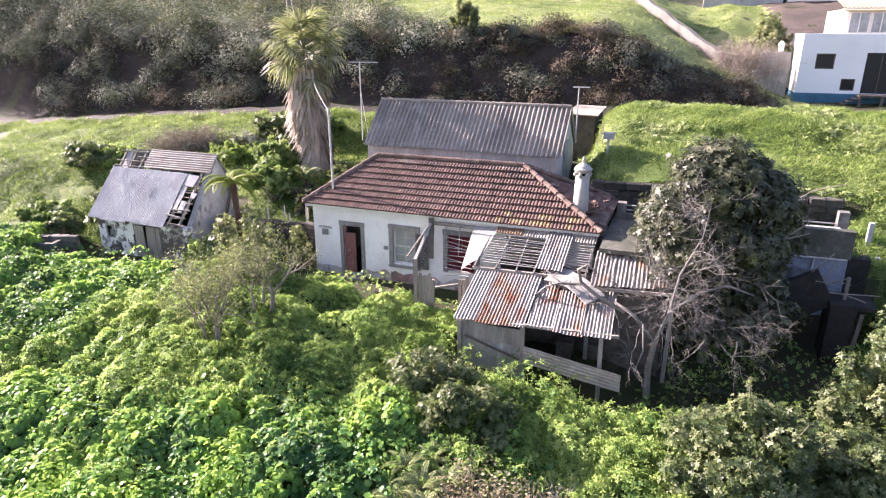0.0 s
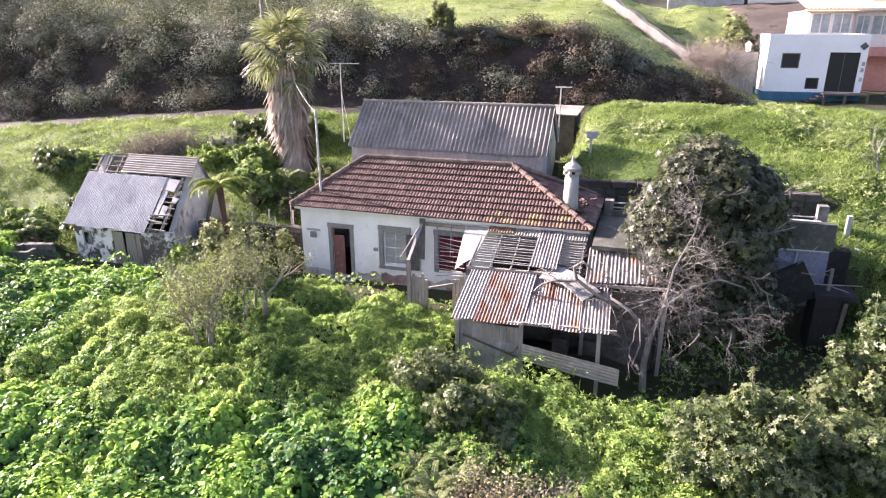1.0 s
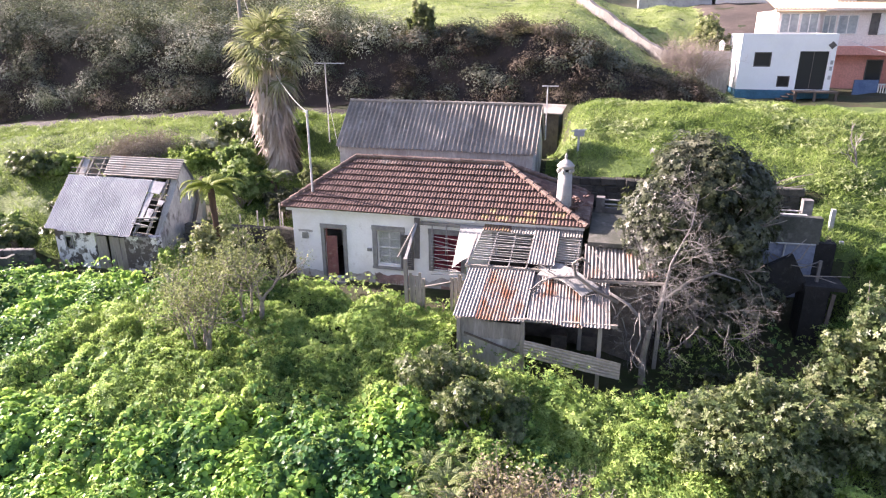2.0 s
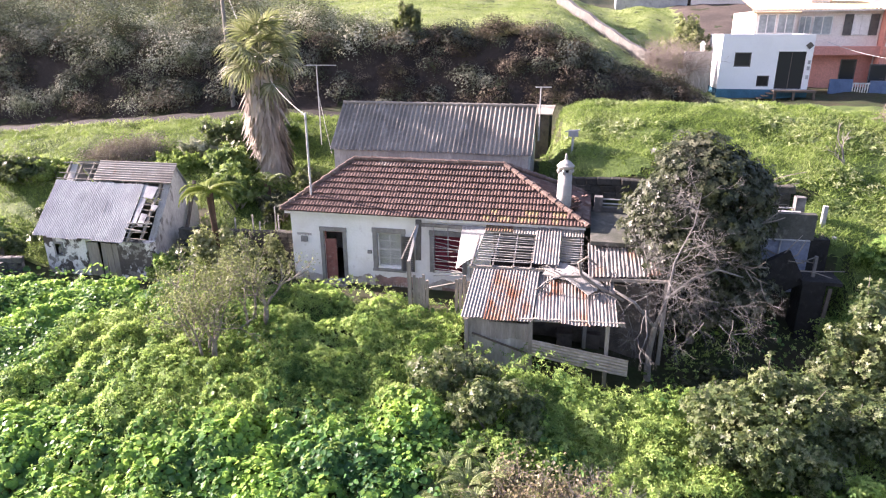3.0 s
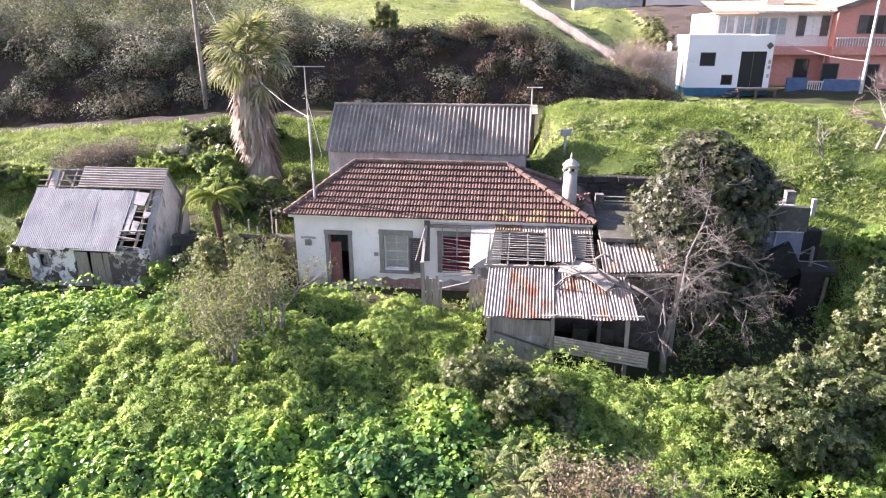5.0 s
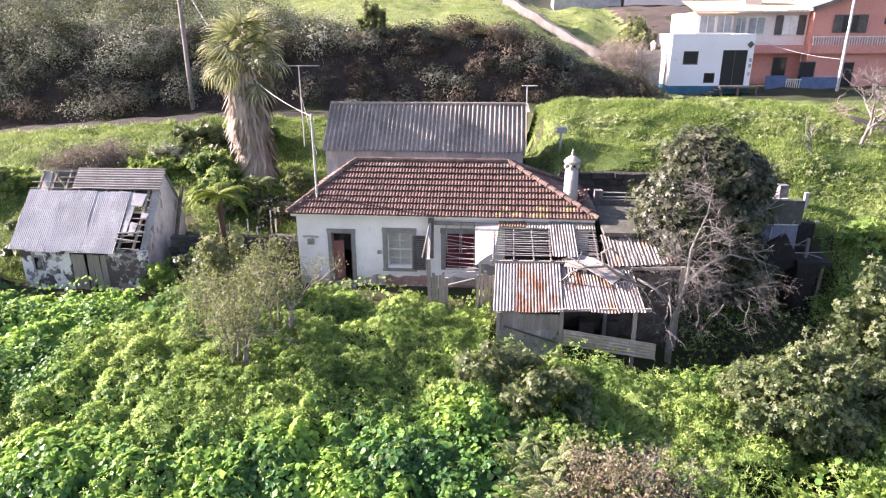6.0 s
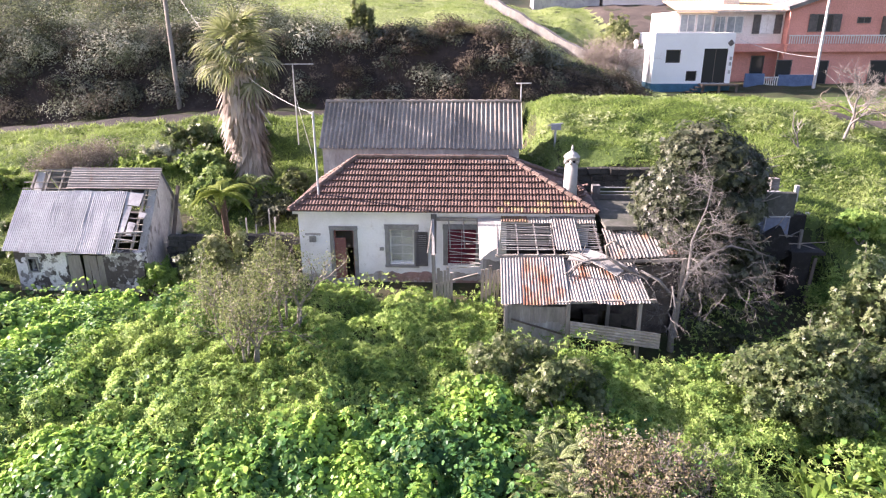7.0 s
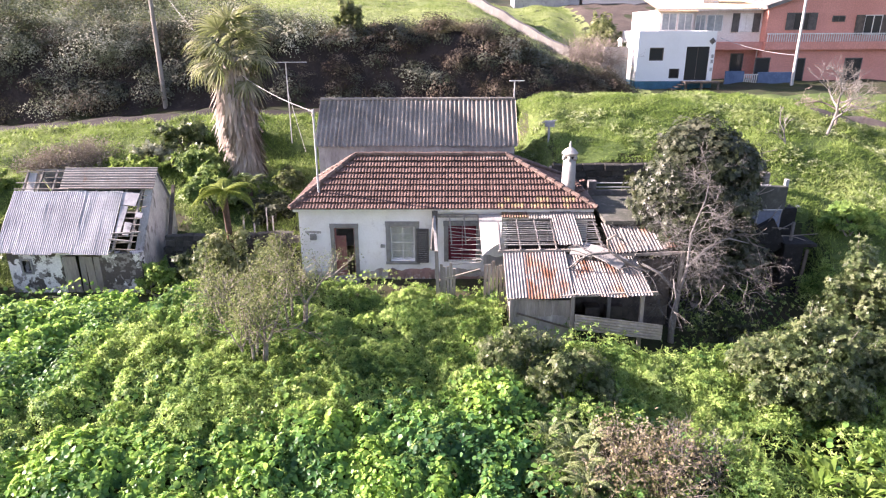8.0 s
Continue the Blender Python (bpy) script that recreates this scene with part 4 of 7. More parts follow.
# stone retaining wall between shed and house
def stone_wall(name, p, q, h, depth, label, seed, size=0.34, mat=None):
    """Dry-stone wall from p to q: rows of uneven blocks, each a part, on a dark core."""
    r = random.Random(seed)
    p, q = Vector(p), Vector(q)
    d = (q - p)
    length = d.length
    d.normalize()
    ang = math.degrees(math.atan2(d.y, d.x))
    w = thing(name, label, "wall", p)
    part("core", Geo().box(0, length, 0.06, depth, -0.4, h - 0.06, pose(p.x, p.y, p.z, 0, 0, ang)), M_CONC, w)
    blocks = []
    for k in range(3):
        g = Geo()
        bm = bmesh.new()
        bmesh.ops.create_cube(bm, size=1)
        for v in bm.verts:
            v.co += Vector((r.uniform(-.08, .08), r.uniform(-.08, .08), r.uniform(-.08, .08)))
        bmesh.ops.bevel(bm, geom=bm.edges[:], offset=0.1, segments=1, affect="EDGES")
        me = bpy.data.meshes.new("stone")
        bm.to_mesh(me)
        bm.free()
        me.materials.append(mat or M_STONE)
        blocks.append(me)
    z = 0.0
    while z < h:
        hh = size * r.uniform(0.6, 0.85)
        x = r.uniform(-0.1, 0.1)
        while x < length:
            ww = size * r.uniform(0.8, 1.5)
            ob = new("stone", blocks[r.randrange(3)])
            ob.parent = w
            ob.matrix_basis = pose(0, 0, 0, 0, 0, ang) @ pose(x + ww / 2, 0.12 + r.uniform(-.04, .03), z + hh / 2 + r.uniform(-.02, .02), r.uniform(-4, 4), r.uniform(-6, 6), r.uniform(-4, 4)) @ Matrix.Diagonal((ww * 1.02, 0.34, hh * 1.05, 1))
            x += ww
        z += hh
    return w


stone_wall("stone_wall", (-7.2, 1.0, 0.0), (-2.1, 1.4, 0.05), 1.35, 0.5, "dark dry-stone retaining wall beside the ruined shed", 41, 0.34, M_DARKSTONE)
stone_wall("stone_wall", (-16.8, -2.6, -0.2), (-13.3, -1.6, -0.2), 0.55, 0.5, "low broken stone wall overgrown by creeper", 42)
basin = thing("stone_basin", "open grey concrete water basin sunk in the weeds", "basin", (-14.8, -2.1, -0.2))
bm4 = pose(-14.85, -2.1, 0.0, 0, 0, 13)
for x0, x1, y0, y1 in ((-1.2, 1.2, -0.62, -0.44), (-1.2, 1.2, 0.44, 0.62), (-1.2, -1.02, -0.44, 0.44), (1.02, 1.2, -0.44, 0.44)):
    part("rim", Geo().box(x0, x1, y0, y1, -0.5, 0.46, bm4), M_DIMCONC, basin)
part("bottom", Geo().box(-1.02, 1.02, -0.44, 0.44, -0.4, 0.12, bm4), M_SHADESTONE, basin)
for x, y, h in ((-4.9, 1.9, 3.2), (-4.2, 2.2, 3.1), (-3.6, 1.7, 3.0), (-2.9, 2.1, 3.3), (-3.3, 2.6, 3.4)):
    z = float(height(x, y))
    tagged(part("stake", Geo().tube([(x, y, z), (x + 0.05, y, z + 1.6)], 0.035, 6), M_WHITESHEET), "pale upright garden stake behind the wall", "stake", "garden stakes")

# ---------- pergola and lean-to in front of the house ----------
rng = random.Random(51)
perg = thing("pergola", "broken lath pergola patched with roofing sheets against the house", "pergola", (7.2, -1.4, 0))
PT = lambda x, s: Vector((x, -0.30 - 2.15 * s, 2.76 - 0.66 * s))  # s: 0 at the house, 1 at the front beam
part("wall_plate", Geo().beam((4.1, -0.24, 2.72), (10.25, -0.24, 2.70), 0.09, 0.12), M_WOOD, perg)
part("front_beam", Geo().beam((6.5, -2.42, 2.02), (10.3, -2.35, 2.06), 0.09, 0.10), M_WOOD, perg)
for x in (4.12, 4.75, 5.3, 5.85, 6.6, 7.3, 7.95, 8.6, 9.3, 10.2):
    a, b = PT(x, 0), PT(x + rng.uniform(-.06, .06), 1.0)
    if x < 5.9 and x > 4.2:
        b = PT(x + 0.08, 0.45) + Vector((0, 0.55, -0.75))
    part("rafter", Geo().beam(a, b, 0.04, 0.06), M_PALE if x > 4.2 else M_WOOD, perg)
for i in range(13):
    s = 0.16 + 0.062 * i
    a, b = PT(6.72, s + rng.uniform(-.01, .01)), PT(8.62, s + rng.uniform(-.015, .015))
    part("lath", Geo().beam(a + Vector((0, 0, 0.05)), b + Vector((0, 0, 0.05 + rng.uniform(-.03, .02))), 0.035, 0.02), M_WHITESHEET, perg)
    a, b = PT(9.5, s + rng.uniform(-.01, .01)), PT(10.28, s + rng.uniform(-.015, .015))
    part("lath", Geo().beam(a + Vector((0, 0, 0.05)), b + Vector((0, 0, 0.05 + rng.uniform(-.03, .02))), 0.035, 0.02), M_WHITESHEET, perg)
for i in range(12):
    f = i / 11
    a = Vector((4.70 + 0.15 * f, -0.55 - 0.25 * f, 2.35 - 1.45 * f + rng.uniform(-.05, .05)))
    b = Vector((5.95 + rng.uniform(-.1, .15), -0.75 - 0.5 * f, 2.30 - 1.15 * f + rng.uniform(-.14, .1)))
    part("hanging_lath", Geo().beam(a, b, 0.032, 0.018), M_WHITESHEET, perg)
q = [PT(5.86, 0.02) + Vector((0, 0, 0.06)), PT(6.78, 0.02) + Vector((0, 0, 0.06)), Vector((6.62, -2.05, 2.22)), Vector((5.95, -2.05, 1.72))]
g = Geo()
n = 12
for i in range(n + 1):
    for j in range(7):
        u, v = i / n, j / 6
        p = q[0].lerp(q[1], u).lerp(q[3].lerp(q[2], u), v)
        g.v.append(p + Vector((0, 0, 0.05 * math.sin(u * 3.1) * v + 0.012 * math.sin(u * 34))))
g.f = [(i * 7 + j, (i + 1) * 7 + j, (i + 1) * 7 + j + 1, i * 7 + j + 1) for i in range(n) for j in range(6)]
part("hanging_sheet", g, M_WHITESHEET, perg, "bent white sheet hanging off the rafters", smooth=True)
g = Geo().corrugated(PT(6.75, -0.02) + Vector((0, 0, 0.10)), (1, 0, 0), (0, -2.15, -0.62), 1.0, 0.38, 0.1, 0.014, 2, 0.01, rng)
part("lichen_sheet", g, M_LICHEN, perg, "short sheet yellow with lichen", smooth=True)
g = Geo().corrugated(PT(7.78, -0.02) + Vector((0, 0, 0.08)), (1, 0, 0), (0, -2.15, -0.62), 0.85, 0.42, 0.1, 0.014, 2, 0.01, rng)
part("top_sheet", g, M_FIBRO, perg, smooth=True)
g = Geo().corrugated(PT(8.62, -0.02) + Vector((0, 0, 0.12)), (1, -0.02, 0), (0.02, -2.15, -0.58), 0.86, 2.28, 0.105, 0.015, 3, 0.015, rng)
part("roof_strip", g, M_PALE, perg, "long strip of pale corrugated iron", smooth=True)
g = Geo().corrugated(PT(9.48, -0.02) + Vector((0, 0, 0.10)), (1, 0, 0), (0, -2.15, -0.62), 0.8, 0.45, 0.1, 0.014, 2, 0.01, rng)
part("top_sheet", g, M_FIBRO, perg, smooth=True)

gate = thing("plank_screen", "grey plank screen and post in front of the window", "fence", (4.5, -2.2, -0.1))
part("post", Geo().beam((4.34, -2.22, -0.3), (4.28, -2.2, 1.98), 0.13), M_WOOD, gate)
part("post", Geo().beam((4.93, -2.15, -0.3), (4.93, -2.12, 1.25), 0.09), M_WOOD, gate)
part("strut", Geo().beam((4.28, -2.2, 1.92), (4.14, -0.34, 2.74), 0.10, 0.08), M_WHITESHEET, gate, "bleached slanting strut")
part("board", Geo().beam((4.18, -0.36, 2.95), (4.16, -0.42, 1.35), 0.22, 0.04, (0, 1, 0)), M_SHUTTER, gate)
for i, x in enumerate((4.46, 4.58, 4.70, 4.82)):
    part("plank", Geo().box(x - 0.055, x + 0.05, -2.18, -2.15, -0.2, 1.25 + rng.uniform(-.15, .35), pose(0, 0, 0, 0, rng.uniform(-.6, .6), 0)), M_WOOD, gate)
part("rail", Geo().beam((4.3, -2.13, 0.75), (5.9, -1.7, 1.05), 0.07), M_WOOD, gate)

lean = thing("lean_to", "collapsing lean-to with patched rusty corrugated iron roof", "lean-to", (9, -3, -0.3))
D1 = Vector((-0.03, -2.45, -0.82))
for i in range(3):
    g = Geo().corrugated(Vector((6.68 + 0.72 * i, -2.28, 2.05)) + Vector((0, 0, 0.008 * i)), (1, 0.03, 0.03), D1, 0.78, 2.62 + 0.04 * (i % 2), 0.105, 0.016, 4, 0.014, rng)
    part("roof_sheet", g, (M_PALE, M_RUST, M_RUST)[i], lean, "rust-streaked corrugated iron", smooth=True)
D2 = Vector((0.10, -2.2, -0.62))
for i in range(3):
    g = Geo().corrugated(Vector((8.83 + 0.80 * i, -2.42 - 0.05 * i, 1.93 + 0.02 * i)), (1, -0.02, 0.015), D2, 0.86, 2.35 + 0.07 * (i == 1), 0.105, 0.016, 4, 0.03, rng)
    part("roof_sheet", g, (M_RUST, M_RUST, M_PALE)[i], lean, smooth=True)
def loose_panel(c, arch, thick=0.03):
    """A bowed sheet on four corners (two long edges), with thickness."""
    g = Geo()
    q = [Vector(p) for p in c]
    for i in range(9):
        f = i / 8
        up = Vector((0, 0, arch * math.sin(math.pi * f)))
        a, b = q[0].lerp(q[1], f) + up, q[3].lerp(q[2], f) + up
        g.v += [a, b, b - Vector((0, 0, thick)), a - Vector((0, 0, thick))]
    for i in range(8):
        k = 4 * i
        g.f += [(k + m, k + (m + 1) % 4, k + 4 + (m + 1) % 4, k + 4 + m) for m in range(4)]
    g.f += [(3, 2, 1, 0), (32, 33, 34, 35)]
    tagged(part("loose_panel", g, M_WHITESHEET, smooth=False), "pale bowed panel lying loose on the rusty roof", "panel", "loose panels on the lean-to")


loose_panel(((8.98, -2.45, 2.17), (10.5, -3.75, 1.86), (10.98, -3.15, 1.98), (9.5, -1.95, 2.24)), 0.10)
loose_panel(((9.0, -2.75, 2.06), (9.75, -2.95, 2.0), (9.9, -2.5, 2.1), (9.15, -2.3, 2.13)), 0.02)
D3 = Vector((0.06, -1.95, -0.52))
for i in range(4):
    g = Geo().corrugated(Vector((10.42 + 0.62 * i, -1.05 + 0.04 * i, 2.66 + 0.03 * i)), (1, 0.06, 0.05), D3, 0.68, 1.95 - 0.1 * (i == 3), 0.12, 0.018, 4, 0.03, rng)
    part("upper_sheet", g, (M_PALE, M_PALE, M_RUST, M_RUST)[i], lean, smooth=True)
for x, y, z in ((6.82, -4.62, 1.12), (8.86, -4.66, 1.28), (11.15, -4.62, 1.40), (12.9, -2.9, 2.2), (10.5, -2.9, 2.1), (6.8, -2.45, 1.95), (12.8, -1.0, 2.6)):
    part("post", Geo().beam((x, y, -0.9), (x + rng.uniform(-.04, .04), y, z), 0.12), M_WOOD, lean)
for p, q in (((6.7, -4.6, 1.10), (8.9, -4.65, 1.27)), ((8.85, -4.62, 1.27), (11.6, -4.62, 1.37)), ((10.5, -2.9, 2.05), (13.0, -2.85, 2.15))):
    part("purlin", Geo().beam(p, q, 0.09), M_WOOD, lean)
part("front_wall", Geo().box(6.85, 8.82, -4.55, -4.45, -0.9, 0.98), M_GREYPLASTER, lean, "grey rendered front wall")
for i in range(9):
    part("front_board", Geo().box(6.86 + 0.216 * i, 7.07 + 0.216 * i, -4.60, -4.57, 0.55 - 0.1 * rng.random(), 1.08), M_WOOD, lean)
part("leaning_pole", Geo().beam((7.0, -4.68, 0.65), (8.75, -4.68, 0.12), 0.05), M_DARKWOOD, lean)
# side wall carried up to the roof to keep sun out
g = Geo().add([(6.85, -4.45, -0.9), (6.85, -2.4, -0.9), (6.85, -2.4, 1.93), (6.85, -4.45, 1.18), (6.93, -4.45, -0.9), (6.93, -2.4, -0.9), (6.93, -2.4, 1.93), (6.93, -4.45, 1.18)], [(3, 2, 1, 0), (4, 5, 6, 7), (0, 4, 7, 3), (1, 2, 6, 5), (2, 3, 7, 6)])
part("side_wall", g, M_WOOD, lean)
# boards added to shut out the sun and darken the space below the roof
part("sun_block_boards", Geo().box(6.93, 12.7, -2.62, -2.55, -0.9, 1.80), M_DARKWOOD, lean, "added dark boards that keep sun out of the lean-to")
for i in range(6):
    x0 = 6.0 + 0.14 * i
    part("side_board", Geo().box(x0, x0 + 0.11, -2.48, -2.44, -0.2, 1.55 + rng.uniform(-.15, .15)), M_WOOD, lean)
g = Geo()
for i in range(3):
    part("fence_sheet", Geo().corrugated(Vector((8.9 + 0.94 * i, -4.78 - 0.05 * i, 0.66 - 0.10 * i)), (0, -0.06, -1), (0.96, -0.05, -0.10), 0.55, 1.0, 0.1, 0.014, 4, 0.02, rng), M_FIBRO, lean, "grey corrugated sheets fencing the lower side", smooth=True)
# inner walls coloured near black in place of shade under the roof
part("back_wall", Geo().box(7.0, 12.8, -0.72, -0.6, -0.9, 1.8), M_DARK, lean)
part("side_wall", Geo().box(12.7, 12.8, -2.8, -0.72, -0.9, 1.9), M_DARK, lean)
for x, y, z, w in ((7.6, -3.4, -0.5, 0.7), (9.6, -3.2, -0.55, 0.5), (10.4, -2.9, -0.6, 0.6)):
    tagged(part("crate", Geo().box(x, x + w, y, y + 0.5, float(height(x, y)) - 0.02, float(height(x, y)) + 0.5, pose(0, 0, 0)), M_DARKWOOD), "old dark timber crate in the shade of the lean-to", "crate", "crates under the lean-to")

# ---------- the terrace to the right of the house ----------
M_BLUECONC = surface("blue_washed_concrete", (0.22, 0.245, 0.31), (0.12, 0.13, 0.165), (0.30, 0.33, 0.40), scale=0.9, fine=10)
terr = thing("terrace", "concrete roof terrace with a parapet and pipe railings", "terrace", (14.5, 0.6, 0))
# walls, stair and landing are coloured near black in place of tree shade
part("front_wall", Geo().box(10.9, 15.2, -1.25, -0.95, -0.9, 2.72), M_SHADESTONE, terr, "concrete wall coloured near black for shade")
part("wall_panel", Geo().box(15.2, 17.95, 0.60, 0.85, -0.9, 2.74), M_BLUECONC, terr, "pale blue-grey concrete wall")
part("side_wall", Geo().box(14.95, 15.2, -1.25, 0.85, -0.9, 2.72), M_SHADESTONE, terr)
part("side_wall", Geo().box(17.7, 17.95, 0.85, 2.45, -0.9, 2.95), M_SHADESTONE, terr)
# slabs and parapet block have their shade put into a darker concrete colour
part("slab", Geo().box(10.5, 15.2, -1.4, 2.45, 2.72, 2.86), M_DIMCONC, terr)
part("slab", Geo().box(15.2, 17.95, 0.86, 2.45, 2.74, 2.86), M_DIMCONC, terr)
part("parapet_block", Geo().box(16.35, 18.0, 0.52, 0.80, 2.745, 3.66), M_DIMCONC, terr, "dark parapet block")
part("coping", Geo().box(16.5, 17.7, 0.85, 1.35, 3.45, 3.56), M_CONCL, terr, "pale concrete coping slab")
part("coping_support", Geo().box(16.6, 17.6, 0.95, 1.25, 2.86, 3.45), M_CONC, terr)
part("parapet", Geo().box(10.7, 18.3, 2.45, 2.62, 2.3, 3.05), M_CONC, terr, "dark stained parapet")
part("pipe", Geo().tube([(16.9, 0.54, 0.9), (17.0, 0.54, 2.72)], 0.03, 6), M_METAL, terr)
part("pipe", Geo().tube([(16.4, 0.50, 2.72), (17.9, 0.50, 2.74)], 0.03, 6), M_METAL, terr)
for x, h in ((10.78, 3.46), (18.0, 3.80)):
    part("pillar", Geo().box(x - 0.16, x + 0.16, 2.36, 2.70, 2.3, h), M_CONC, terr)
for z in (3.18, 3.36):
    part("rail", Geo().tube([(10.9, 2.53, z), (14.5, 2.53, z - 0.02), (17.9, 2.53, z)], 0.028, 6), M_METAL, terr)
part("corner_block", Geo().box(17.95, 18.6, 0.7, 2.3, 1.0, 2.75), M_SHADESTONE, terr)
part("white_post", Geo().box(18.84, 18.98, 1.2, 1.36, 1.5, 2.7), M_CONCL, terr)
part("white_post", Geo().box(18.69, 18.83, 2.05, 2.2, 1.5, 3.6), M_CONCL, terr)
part("stair_wall", Geo().slab([(17.5, -0.95, 1.75), (14.4, -1.35, -0.05), (14.4, -1.1, -0.05), (17.5, -0.7, 1.75)], 1.2), M_SHADESTONE, terr, "sloping stair wall coloured dark for shade")
part("landing", Geo().box(17.3, 18.5, -1.25, -0.2, 1.78, 1.9), M_SHADESTONE, terr)
part("landing_wall", Geo().box(17.35, 18.05, -1.2, -0.25, -1.0, 1.78), M_SHADESTONE, terr)
part("landing_board", Geo().beam((18.02, -1.3, -0.5), (18.16, -1.27, 1.7), 0.11, 0.05), M_DARKWOOD, terr)
part("stair_post", Geo().box(17.70, 17.79, -0.82, -0.73, 1.9, 2.62), M_CONC, terr)
part("hand_rail", Geo().tube([(17.74, -0.78, 2.6), (15.3, -1.1, 1.42)], 0.022, 6), M_CONC, terr)

# the dark retaining wall at the meadow's lower edge
stone_wall("meadow_wall", (9.3, 4.42, 2.55), (18.2, 4.42, 2.6), 1.12, 0.45, "dark dry-stone retaining wall below the meadow", 43, 0.42, M_DARKSTONE)

# ---------- houses up the lane ----------
def opening(parent, x0, x1, z0, z1, y, frame_mat, glass=None, bars=0, shutters=None):
    """A window or door set into a wall face: frame, recessed pane, optional bars and open shutters."""
    w = part("window", Geo().box(x0, x1, y - 0.03, y + 0.02, z0, z0 + 0.07).box(x0, x1, y - 0.03, y + 0.02, z1 - 0.07, z1).box(x0, x0 + 0.07, y - 0.03, y + 0.02, z0 + 0.07, z1 - 0.07).box(x1 - 0.07, x1, y - 0.03, y + 0.02, z0 + 0.07, z1 - 0.07), frame_mat, parent)
    part("pane", Geo().box(x0 + 0.07, x1 - 0.07, y - 0.012, y + 0.012, z0 + 0.07, z1 - 0.07), glass or M_DARKGLASS, w)
    for i in range(bars):
        x = x0 + (x1 - x0) * (i + 1) / (bars + 1)
        part("glazing_bar", Geo().box(x - 0.035, x + 0.035, y - 0.028, y + 0.0, z0 + 0.07, z1 - 0.07), frame_mat, w)
    if shutters:
        sw = (x1 - x0) * 0.5
        for a in (x0 - sw, x1):
            part("shutter", Geo().box(a, a + sw, y - 0.08, y - 0.03, z0, z1), shutters, w)
    return w


annex = thing("white_annex", "white flat-roofed annex with blue plinth and dark openings", "house", (22, 30, 4.6))
part("front_wall", wall_with_holes(Geo(), 19.3, 25.3, 5.55, 9.3, 28, 28.25, [(20.23, 21.35, 7.1, 8.08), (23.1, 24.9, 5.6, 8.15), (21.9, 22.72, 5.75, 6.5)]), M_WHITEPAINT, annex)
part("side_wall", Geo().box(19.3, 19.55, 28.25, 33, 5.55, 9.3), M_WHITEPAINT, annex)
part("side_wall", Geo().box(25.05, 25.3, 28.25, 33, 5.55, 9.3), M_WHITEPAINT, annex)
part("back_wall", Geo().box(19.55, 25.05, 32.75, 33, 5.55, 9.3), M_WHITEPAINT, annex)
part("roof_slab", Geo().box(19.55, 25.05, 28.25, 32.75, 9.0, 9.15), M_CONCL, annex)
part("plinth", Geo().box(19.27, 25.33, 27.97, 33.03, 3.8, 5.55), M_BLUEBASE, annex)
opening(annex, 20.23, 21.35, 7.1, 8.08, 28.12, M_SHUTTER)
part("door", Geo().box(23.1, 24.9, 28.1, 28.16, 5.6, 8.15), M_DARKGLASS, annex, "dark blue double door")
part("door_rail", Geo().box(23.98, 24.02, 28.07, 28.1, 5.6, 8.15), M_SHUTTER, annex)
opening(annex, 21.9, 22.72, 5.75, 6.5, 28.12, M_SHUTTER, M_DARK)
part("side_window", Geo().box(19.27, 19.3, 29.6, 30.3, 6.8, 8.0), M_CREAM, annex)
part("emblem", Geo().lathe([(0.26, 0), (0.26, 0.02)], 0, 0, 4), M_SHUTTER, annex)
em = bpy.data.objects["emblem"]
em.matrix_basis = Matrix.Translation(Vector((25.0, 27.97, 8.55)) - Vector((22, 30, 4.6))) @ Matrix.Rotation(radians(90), 4, "X")
for z in (6.3, 6.9, 7.3):
    part("small_sign", Geo().box(25.05, 25.22, 27.96, 27.99, z, z + 0.26), M_CONCL, annex)
deck = thing("timber_deck", "dark timber landing with steps under the annex door", "deck", (24.2, 27.2, 4.8))
part("platform", Geo().box(22.9, 25.6, 26.9, 27.9, 5.45, 5.58), M_DARKWOOD, deck)
for x in (23.0, 24.2, 25.5):
    part("post", Geo().box(x - 0.08, x + 0.08, 26.95, 27.1, 4.2, 5.45), M_DARKWOOD, deck)
for i in range(6):
    part("step", Geo().box(22.9 - 0.32 * (i + 1), 22.9 - 0.32 * i, 26.9, 27.9, 5.3 - 0.17 * i, 5.36 - 0.17 * i), M_DARKWOOD, deck)

gatehouse = thing("garden_wall", "weathered cream garden wall with a small lantern", "wall", (17.6, 29, 4.6))
part("wall", Geo().box(17.0, 18.9, 29.2, 29.5, 4.2, 8.1), M_GREYPLASTER, gatehouse)
part("pillar", Geo().box(16.6, 17.0, 28.4, 28.8, 4.2, 6.9), M_GREYPLASTER, gatehouse)
part("low_wall", Geo().box(14.4, 16.6, 28.5, 28.8, 4.2, 5.7), M_CONC, gatehouse)
part("lantern", Geo().lathe([(0.10, 8.1), (0.17, 8.2), (0.17, 8.55), (0.24, 8.6), (0.04, 8.85)], 18.2, 29.3, 8), M_WINFRAME, gatehouse)

villa = thing("salmon_house", "two-storey salmon house with yellow tiled roof", "house", (33, 38, 4.6))
g = Geo()
prof = [(31.8, 3.8), (46.0, 3.8), (46.0, 11.2), (38.9, 13.6), (31.8, 11.2)]
g.add([(x, 34, z) for x, z in prof] + [(x, 44, z) for x, z in prof], [(0, 1, 2, 3, 4), (9, 8, 7, 6, 5)] + [(k, 5 + k, 5 + (k + 1) % 5, (k + 1) % 5) for k in range(5)])
part("main_block", g, M_PINK, villa, "salmon painted gabled walls")
